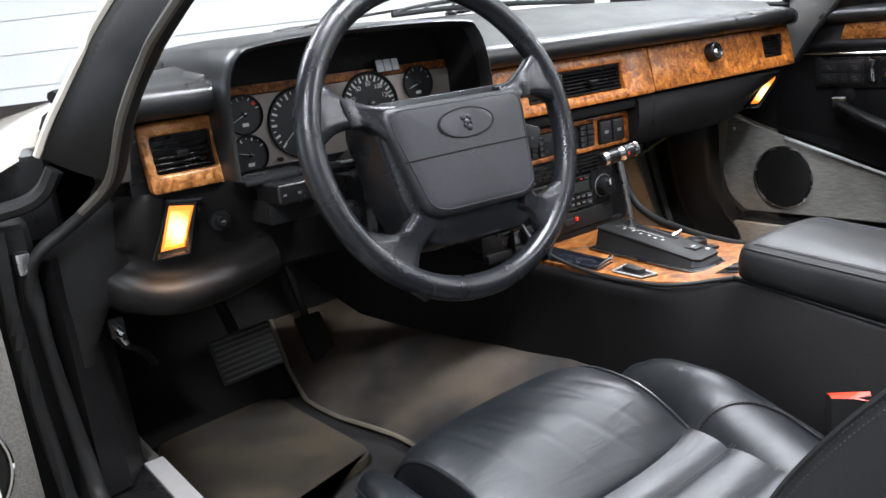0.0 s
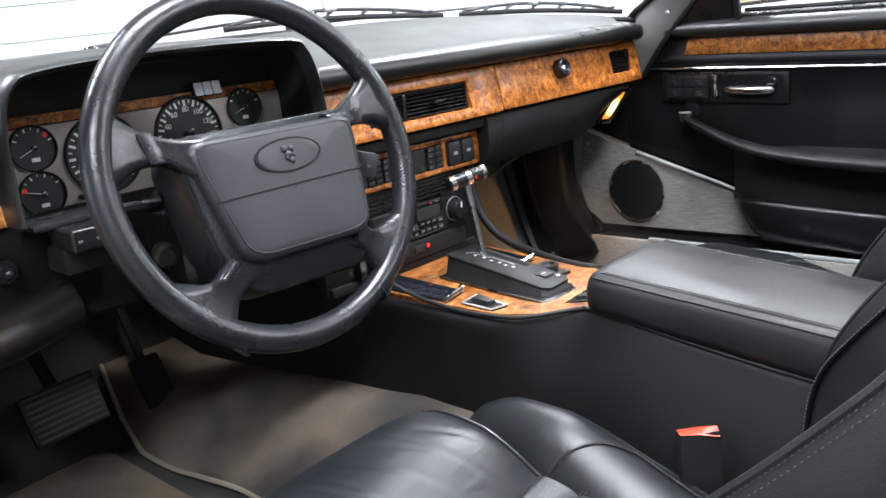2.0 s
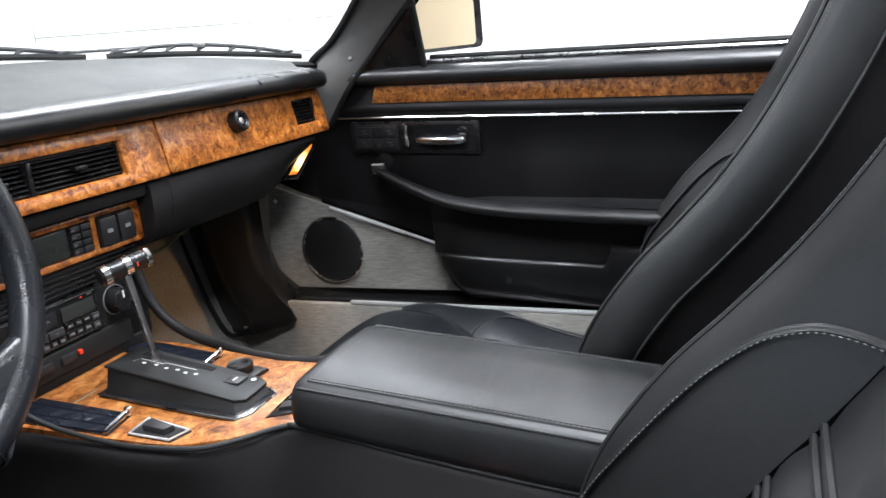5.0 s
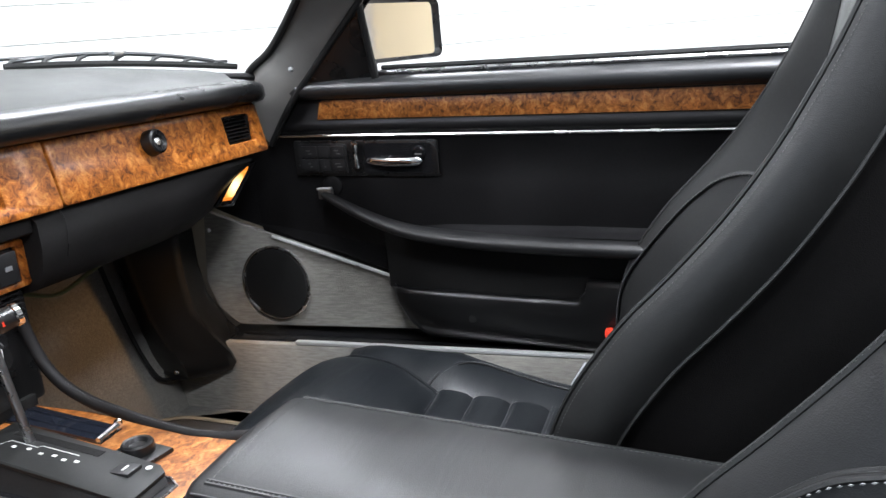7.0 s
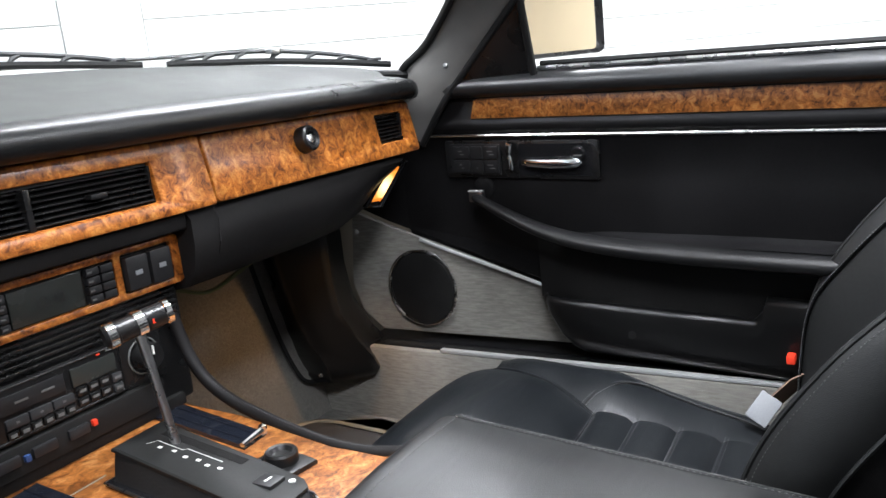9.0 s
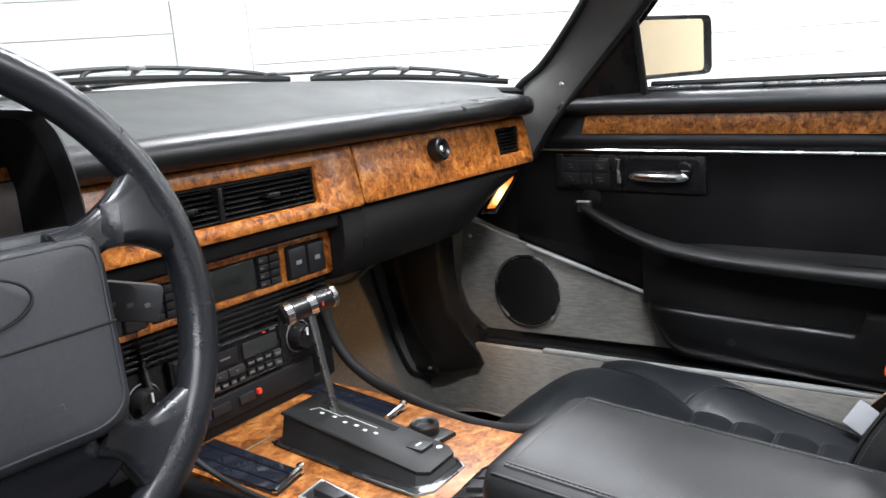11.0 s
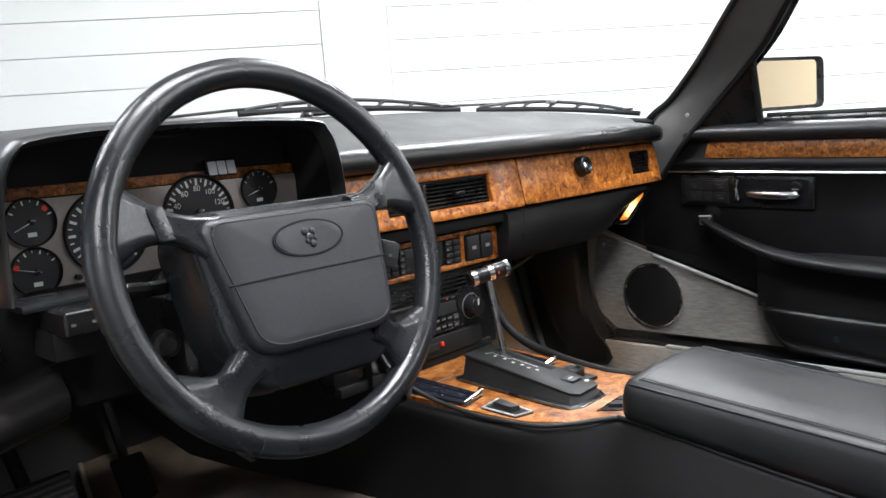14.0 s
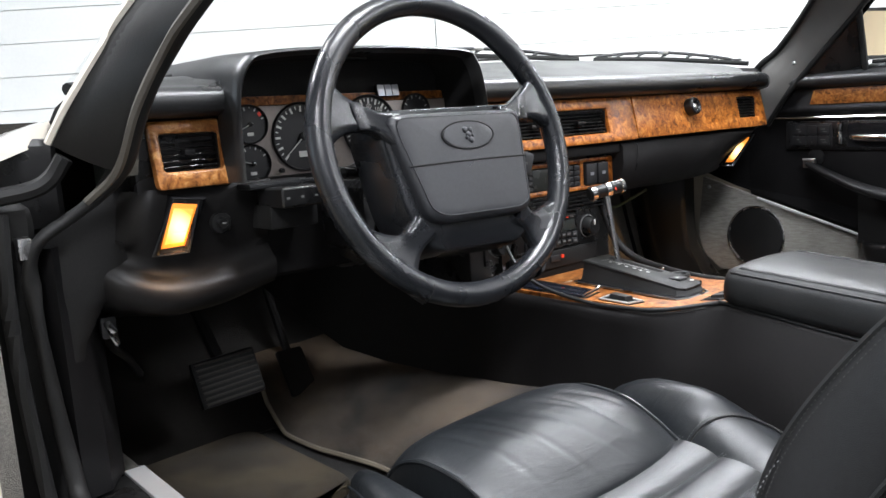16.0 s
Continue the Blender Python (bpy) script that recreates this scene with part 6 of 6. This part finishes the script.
part("release_handle", loft([[on_door(y, 0.7685 + lift + h * math.sin(a), 0.012 + bow + 0.0032 * math.cos(a)) for a in [2 * math.pi * i / 14 for i in range(14)]] for y, lift, h, bow in ((0.033, 0.0005, 0.002, -0.002), (0.030, 0.0005, 0.0052, 0.0), (0.015, -0.0002, 0.0062, 0.003), (-0.015, -0.0008, 0.0066, 0.005), (-0.045, 0.0, 0.0068, 0.004), (-0.058, 0.001, 0.0066, 0.001), (-0.062, 0.001, 0.003, -0.001))], True), CHROME, bz, "chrome door release paddle", 60)
part("release_knuckle", lathe([(0.0005, 0.005), (0.009, 0.0045), (0.0115, 0.002), (0.012, 0.0)], facing(on_door(-0.057, 0.781, 0.0052), (-1, 0, 0)), 24), GLOSS, bz, "glossy black pivot boss")
part("knuckle_mark", prism(rounded(-0.063, -0.051, 0.7785, 0.7802, 0.0006, 2), on_door, 0.0100, 0.0108), KEYMARK, bz)
part("lock_lever", sweep([on_door(0.052, 0.757, 0.008), on_door(0.053, 0.780, 0.010), on_door(0.050, 0.797, 0.014)], [0.0045, 0.0036, 0.0062], 10), CHROME, bz, "chrome lock lever")
# pull and armrest
pull = spline([on_door(0.118, 0.716, 0.012), on_door(0.10, 0.712, 0.026), on_door(0.05, 0.692, 0.034), on_door(-0.01, 0.672, 0.038), on_door(-0.08, 0.660, 0.042), on_door(-0.2, 0.654, 0.046), on_door(-0.4, 0.652, 0.046), on_door(-0.7, 0.652, 0.044)], 4)
part("pull_strap", sweep(pull, [0.0075 + 0.0125 * min(1, i / 18) for i in range(len(pull))], 12, flat=0.62), ROLL2, door, "padded leather door pull and armrest", 60)
part("armrest_shelf", loft([[on_door(y, z - 0.003 * k, d) for d, z in ((-0.004, 0.674), (0.004, 0.669), (0.03, 0.668), (0.046, 0.666))] for k, y in ((3, -0.02), (1, -0.1), (0, -0.3), (0, -0.9))]), DOORV, door)
part("pull_stitching", stitches([p + Vector((-0.018, 0, 0.010)) for p in pull[14:]], 0.0055), DARKTHREAD, door)
part("pull_rosette", lathe([(0.0005, 0.005), (0.012, 0.0045), (0.017, 0.002), (0.019, -0.002)], facing(on_door(0.106, 0.727, 0.001), (-1, 0, 0)), 28), DOORV, door, "black padded boss behind the pull")
part("pull_clip", join(box(-0.006, 0.004, -0.0125, 0.0125, -0.012, 0.004, 0.003, 2, Matrix.Translation(on_door(0.112, 0.720, 0.016)))), STEEL, door, "dull metal clip of the door pull")
part("clip_lip", join(box(-0.008, 0.000, -0.0125, 0.0125, 0.004, 0.0072, 0.0014, 2, Matrix.Translation(on_door(0.112, 0.720, 0.016)))), BRIGHT, door, "chrome lip of the door pull clip")
# map pocket
rows = []
for y, g in ((0.014, 0.0), (0.013, 0.35), (0.008, 0.7), (-0.002, 0.92), (-0.018, 1.0), (-0.1, 1.0), (-0.2, 1.0), (-0.296, 1.0), (-0.306, 1.0), (-0.312, 1.0), (-0.5, 1.0), (-0.9, 1.0)):
    up = 0.0 if y > -0.3 else (0.012 if y > -0.307 else 0.032)
    near = max(0.0, 1 - (0.014 - y) / 0.25)
    r = []
    for d, z in ((-0.016, 0.482), (0.012, 0.484), (0.020, 0.492), (0.025, 0.51), (0.026, 0.540 + up * 0.6), (0.0255, 0.556 + up), (0.022, 0.5635 + up), (0.016, 0.566 + up), (0.011, 0.5635 + up), (0.008, 0.552 + up)):
        r.append(on_door(y - 0.052 * near * max(0.0, (0.56 - z) / 0.078) ** 2, z, -0.018 + (d + 0.018) * g))
    rows.append(r)
pk = part("map_pocket", loft(rows), MOULD, door, "black moulded map pocket", 60)
part("pocket_back", quad(on_door(0.02, 0.56, -0.004), on_door(-0.9, 0.56, -0.004), on_door(-0.9, 0.66, 0.0), on_door(0.02, 0.66, 0.0), 0.003), MATT, door)
part("pocket_badge", lathe([(0.0005, 0.001), (0.006, 0.001), (0.006, -0.002)], facing(on_door(-0.13, 0.525, 0.026), (-1, 0, 0)), 12), RUBBER, pk)
# carpeted lower front with the loudspeaker
# lit carpet copy here too; the driver's door has the plain grey
part("kick_carpet", prism([(0.375, 0.690), (0.30, 0.664), (0.016, 0.574), (0.004, 0.555), (-0.006, 0.534), (-0.018, 0.512), (-0.034, 0.495), (-0.055, 0.482), (0.335, 0.478), (0.375, 0.51), (0.392, 0.56)], lambda y, z, d: Vector((0.716 - d, y, z)), 0.0, 0.010, 0.004), GREYPANEL_LIT, door, "grey carpeted lower door")
part("carpet_trim", sweep([(0.6995, 0.237, 0.6439), (0.6995, 0.016, 0.5745)], 0.0032, 8), BRIGHT, door, "chrome strip above the carpet")
sp = part("loudspeaker_grille", lathe([(0.0005, 0.006), (0.03, 0.0055), (0.060, 0.004), (0.064, 0.0)], facing((0.704, 0.243, 0.559), (-1, 0, 0)), 48), MATT, door, "black loudspeaker grille")
part("speaker_ring", sweep([(0.7015, 0.243 + 0.0655 * math.cos(a), 0.559 + 0.0655 * math.sin(a)) for a in [2 * math.pi * i / 56 for i in range(56)]], 0.0027, 8, True, up=(1, 0, 0)), BRIGHTWORK, sp, "chrome ring")
part("lower_front_trim", prism([(0.375, 0.70), (0.30, 0.672), (0.016, 0.582), (0.0, 0.60), (0.0, 0.72), (0.26, 0.80), (0.38, 0.80)], lambda y, z, d: Vector((0.705 + dx(y) * 0.4 - d, y, z)), 0.0, 0.006, 0.002), DOORV, door)
# quarter panel and glass
part("corner_panel", prism([(0.175, 0.875), (0.004, 0.897), (0.004, 1.035), (-0.055, 1.125), (0.0, 1.125), (0.06, 1.05), (0.12, 0.97)], lambda y, z, d: Vector((0.694 - (z - 0.9) * 0.30 - d, y, z)), 0.0, 0.012, 0.002), BLACK, door, "black corner panel of the window")
part("glass_channel", sweep([(0.682, 0.003, 0.895), (0.642, 0.003, 1.035), (0.614, -0.058, 1.125)], 0.006, 8), RUBBER, door, "black window channel")
part("waist_seal", sweep([on_door(y, 0.9035, 0.0) for y in (0.0, -0.3, -0.6, -1.0)], 0.0035, 6), STEEL, door, "bright window waist strip")
part("waist_rubber", sweep([on_door(y, 0.909, -0.014) for y in (0.0, -0.3, -0.6, -1.0)], 0.005, 6), RUBBER, door)
gl = part("window_pane", loft([[(0.690, 0.0, 0.90), (0.690, -1.0, 0.89)], [(0.61, -0.08, 1.16), (0.61, -1.0, 1.16)]]), GLASS, door, "clear side window")
gl.visible_shadow = False

mirror = thing("wing_mirror", (0.80, 0.02, 0.92), "black framed wing mirror on the passenger door", "wing mirror")
mrot = Matrix.Translation((0.80, 0.0, 0.966)) @ Matrix.Rotation(radians(-17), 4, "Z")
MIRR = rounded(-0.115, 0.085, -0.050, 0.047, 0.013, 4)
ring = lambda g, d, ox=0.0: [mrot @ Vector((x * g + ox, d, z * g)) for x, z in MIRR]  # noqa: E731
part("housing", loft([ring(0.86, -0.008), ring(0.90, -0.012), ring(0.97, -0.016), ring(1.0, -0.010), ring(1.0, 0.02), ring(0.9, 0.06), ring(0.6, 0.085), ring(0.1, 0.09)], True, False), BLACK, mirror, "", 60)
part("mirror_glass", prism([(x * 0.885, z * 0.885) for x, z in MIRR], lambda x, z, d: mrot @ Vector((x, -0.006 - d + 0.0 * x, z)), 0, 0.002), MIRROR, mirror, "mirror glass")
part("mount", box(0.71, 0.76, 0.03, 0.07, 0.895, 0.925, 0.008, 2), BLACK, mirror)

# ---- driver's door, swung open ----
ddoor = thing("driver_door", (-0.82, 0.24, 0.47), "open black trimmed driver's door with grey carpet", "car door")
DD = Vector((-0.955, -0.10, 0)).normalized()
DN = Vector((DD.y, -DD.x, 0)) * -1
if DN.y > 0:
    DN = -DN
DH = Vector((-0.790, 0.205, 0))


def on_ddoor(a, z, d):
    return DH + DD * a + DN * d + Vector((0, 0, z))


part("door_slab", prism([(0, 0.44), (1.05, 0.44), (1.05, 0.88), (0.0, 0.80)], on_ddoor, -0.09, -0.006, 0.01), PAINT, ddoor, "cream door")
part("lower_carpet", prism([(0, 0.44), (1.0, 0.44), (1.0, 0.60), (0.35, 0.60), (0.04, 0.70), (0.0, 0.70)], on_ddoor, -0.005, 0.006, 0.004), CARPET, ddoor, "grey carpeted lower door")
part("upper_trim", prism([(0.0, 0.705), (0.04, 0.705), (0.35, 0.605), (1.0, 0.605), (1.0, 0.875), (0.0, 0.80)], on_ddoor, -0.005, 0.006, 0.004), DOORV, ddoor, "black door trim")
sp = part("loudspeaker_grille", lathe([(0.0005, 0.004), (0.06, 0.003), (0.064, 0.0)], facing(on_ddoor(0.088, 0.56, 0.006), DN), 40), MATT, ddoor, "black loudspeaker grille")
part("speaker_ring", sweep([on_ddoor(0.088 + 0.0655 * math.cos(a), 0.56 + 0.0655 * math.sin(a), 0.008) for a in [2 * math.pi * i / 48 for i in range(48)]], 0.0028, 8, True, up=DN), CHROME, sp, "chrome ring")
part("shut_face", box(-0.84, -0.70, 0.235, 0.40, 0.76, 0.865, 0.02, 3), BLACK, car, "black shut face below the pillar")

# ---- foot well: carpets, mat, pedals ----
fc = thing("footwell_carpet", (-0.2, 0.3, FLOOR), "worn brown-grey footwell carpet with piped edge", "carpet")
left = spline([(-0.32, -0.12, 0), (-0.305, 0.10, 0), (-0.301, 0.246, 0), (-0.304, 0.300, 0), (-0.317, 0.365, 0), (-0.330, 0.428, 0), (-0.333, 0.520, 0), (-0.323, 0.600, 0), (-0.320, 0.630, 0), (-0.317, 0.656, 0)], 4)
rows = []
for p in left:
    zb = FLOOR + 0.004 + float(np.interp(p.y, (0.52, 0.60, 0.63, 0.66, 0.70), (0.0, 0.034, 0.078, 0.120, 0.175)))
    zr = max(zb + 0.004, float(np.interp(p.y, (0.1, 0.2, 0.335, 0.50, 0.6, 0.68), (0.456, 0.443, 0.432, 0.420, 0.425, 0.45))))
    rows.append([Vector((p.x + (-0.096 - p.x) * k, p.y, zb + (zr - zb) * (1 - (1 - k) ** 2.2) + 0.0025 * math.sin(9 * k + p.y * 20) * k * (1 - k) * 4)) for k in [i / 12 for i in range(13)]])
part("carpet", thick(loft(rows), -0.008), CARPETB, fc, "", 60)
part("piping", sweep([r[0] + Vector((0, 0, 0.002)) for r in rows], 0.004, 6), PIPING, fc, "pale edge piping")
mt = thing("floor_mat", (-0.48, 0.35, FLOOR), "tan carpet floor mat in the driver's footwell", "floor mat")
part("mat", prism(smooth_loop([(-0.585, 0.572), (-0.362, 0.597), (-0.350, 0.272), (-0.44, 0.248), (-0.60, 0.20), (-0.63, 0.22)], 0.030), lambda x, y, d: Vector((x, y, FLOOR - 0.010 + d)), 0, 0.014, 0.004), MATM, mt)
PMAT = [(0.20, -0.10), (0.20, 0.425), (0.570, 0.432), (0.590, 0.39), (0.578, 0.225), (0.555, -0.10)]
pm = thing("passenger_mat", (0.4, 0.2, FLOOR), "black passenger mat with a pale bound edge", "floor mat")
edge = smooth_loop(PMAT, 0.03)
part("mat", prism(edge, lambda x, y, d: Vector((x, y, FLOOR - 0.004 + d)), 0, 0.010, 0.003), CARPETD, pm)
part("binding", sweep([(x, y, FLOOR + 0.006) for x, y in edge], 0.004, 6, True), PIPING, pm, "pale bound edge")
pedal = thing("brake_pedal", (-0.444, 0.47, 0.48), "ribbed black rubber brake pedal", "pedal")
prot = Matrix.Translation((-0.444, 0.466, 0.486)) @ Matrix.Rotation(radians(-22), 4, "X") @ Matrix.Rotation(radians(-3), 4, "Y")
part("pad", box(-0.053, 0.053, 0.0, 0.012, -0.037, 0.037, 0.005, 2, prot), RUBBER, pedal)
for i in range(8):
    part("rib", box(-0.048, 0.048, -0.0035, 0.001, -0.033 + 0.0088 * i, -0.0290 + 0.0088 * i, 0.001, 1, prot), RUBBER_LIT, pedal)
part("arm", sweep([(-0.444, 0.482, 0.49), (-0.448, 0.56, 0.58), (-0.450, 0.60, 0.72)], 0.010, 8), MATT, pedal)
acc = thing("accelerator_pedal", (-0.262, 0.60, FLOOR), "black rubber accelerator pedal in the footwell", "pedal")
part("pad", box(-0.026, 0.026, 0.0, 0.012, -0.045, 0.045, 0.005, 2, Matrix.Translation((-0.262, 0.588, 0.428)) @ Matrix.Rotation(radians(-35), 4, "X")), RUBBER, acc)
part("arm", sweep([(-0.262, 0.612, 0.44), (-0.262, 0.70, 0.60)], 0.008, 8), MATT, acc)
rel = thing("bonnet_release", (-0.66, 0.30, 0.60), "grey bonnet release lever by the kick panel", "lever")
part("bracket", box(-0.678, -0.660, 0.255, 0.275, 0.632, 0.658, 0.004), STALKM, rel)
part("lever", sweep([(-0.672, 0.254, 0.652), (-0.668, 0.246, 0.640), (-0.664, 0.250, 0.626)], [0.004, 0.0055, 0.004], 8), STEEL, rel, "bright release lever")
part("cable", sweep(spline([(-0.668, 0.275, 0.632), (-0.655, 0.30, 0.61), (-0.630, 0.33, 0.585), (-0.612, 0.35, 0.556)], 5), 0.005, 8), RUBBER, rel)

# ---- belt buckles ----
bk = thing("belt_buckle", (-0.112, -0.312, 0.42), "black belt buckle with a red release button", "belt buckle")
brot = Matrix.Translation((-0.112, -0.312, 0.528)) @ Matrix.Rotation(radians(-44), 4, "Z") @ Matrix.Rotation(radians(-6), 4, "X")
part("body", box(-0.021, 0.021, -0.010, 0.010, -0.15, -0.003, 0.004, 2, brot), MATT, bk)
part("button", loft([[brot @ Vector(p) for p in r] for r in (((-0.020, -0.0095, -0.0030), (-0.020, -0.003, -0.0020), (-0.020, 0.004, -0.0022)), ((0.0, -0.0101, -0.0045), (0.0, -0.003, -0.0005), (0.0, 0.004, -0.0020)), ((0.019, -0.0106, -0.0085), (0.019, -0.004, 0.0005), (0.019, 0.003, -0.0022)))]), RED, bk, "red release button")
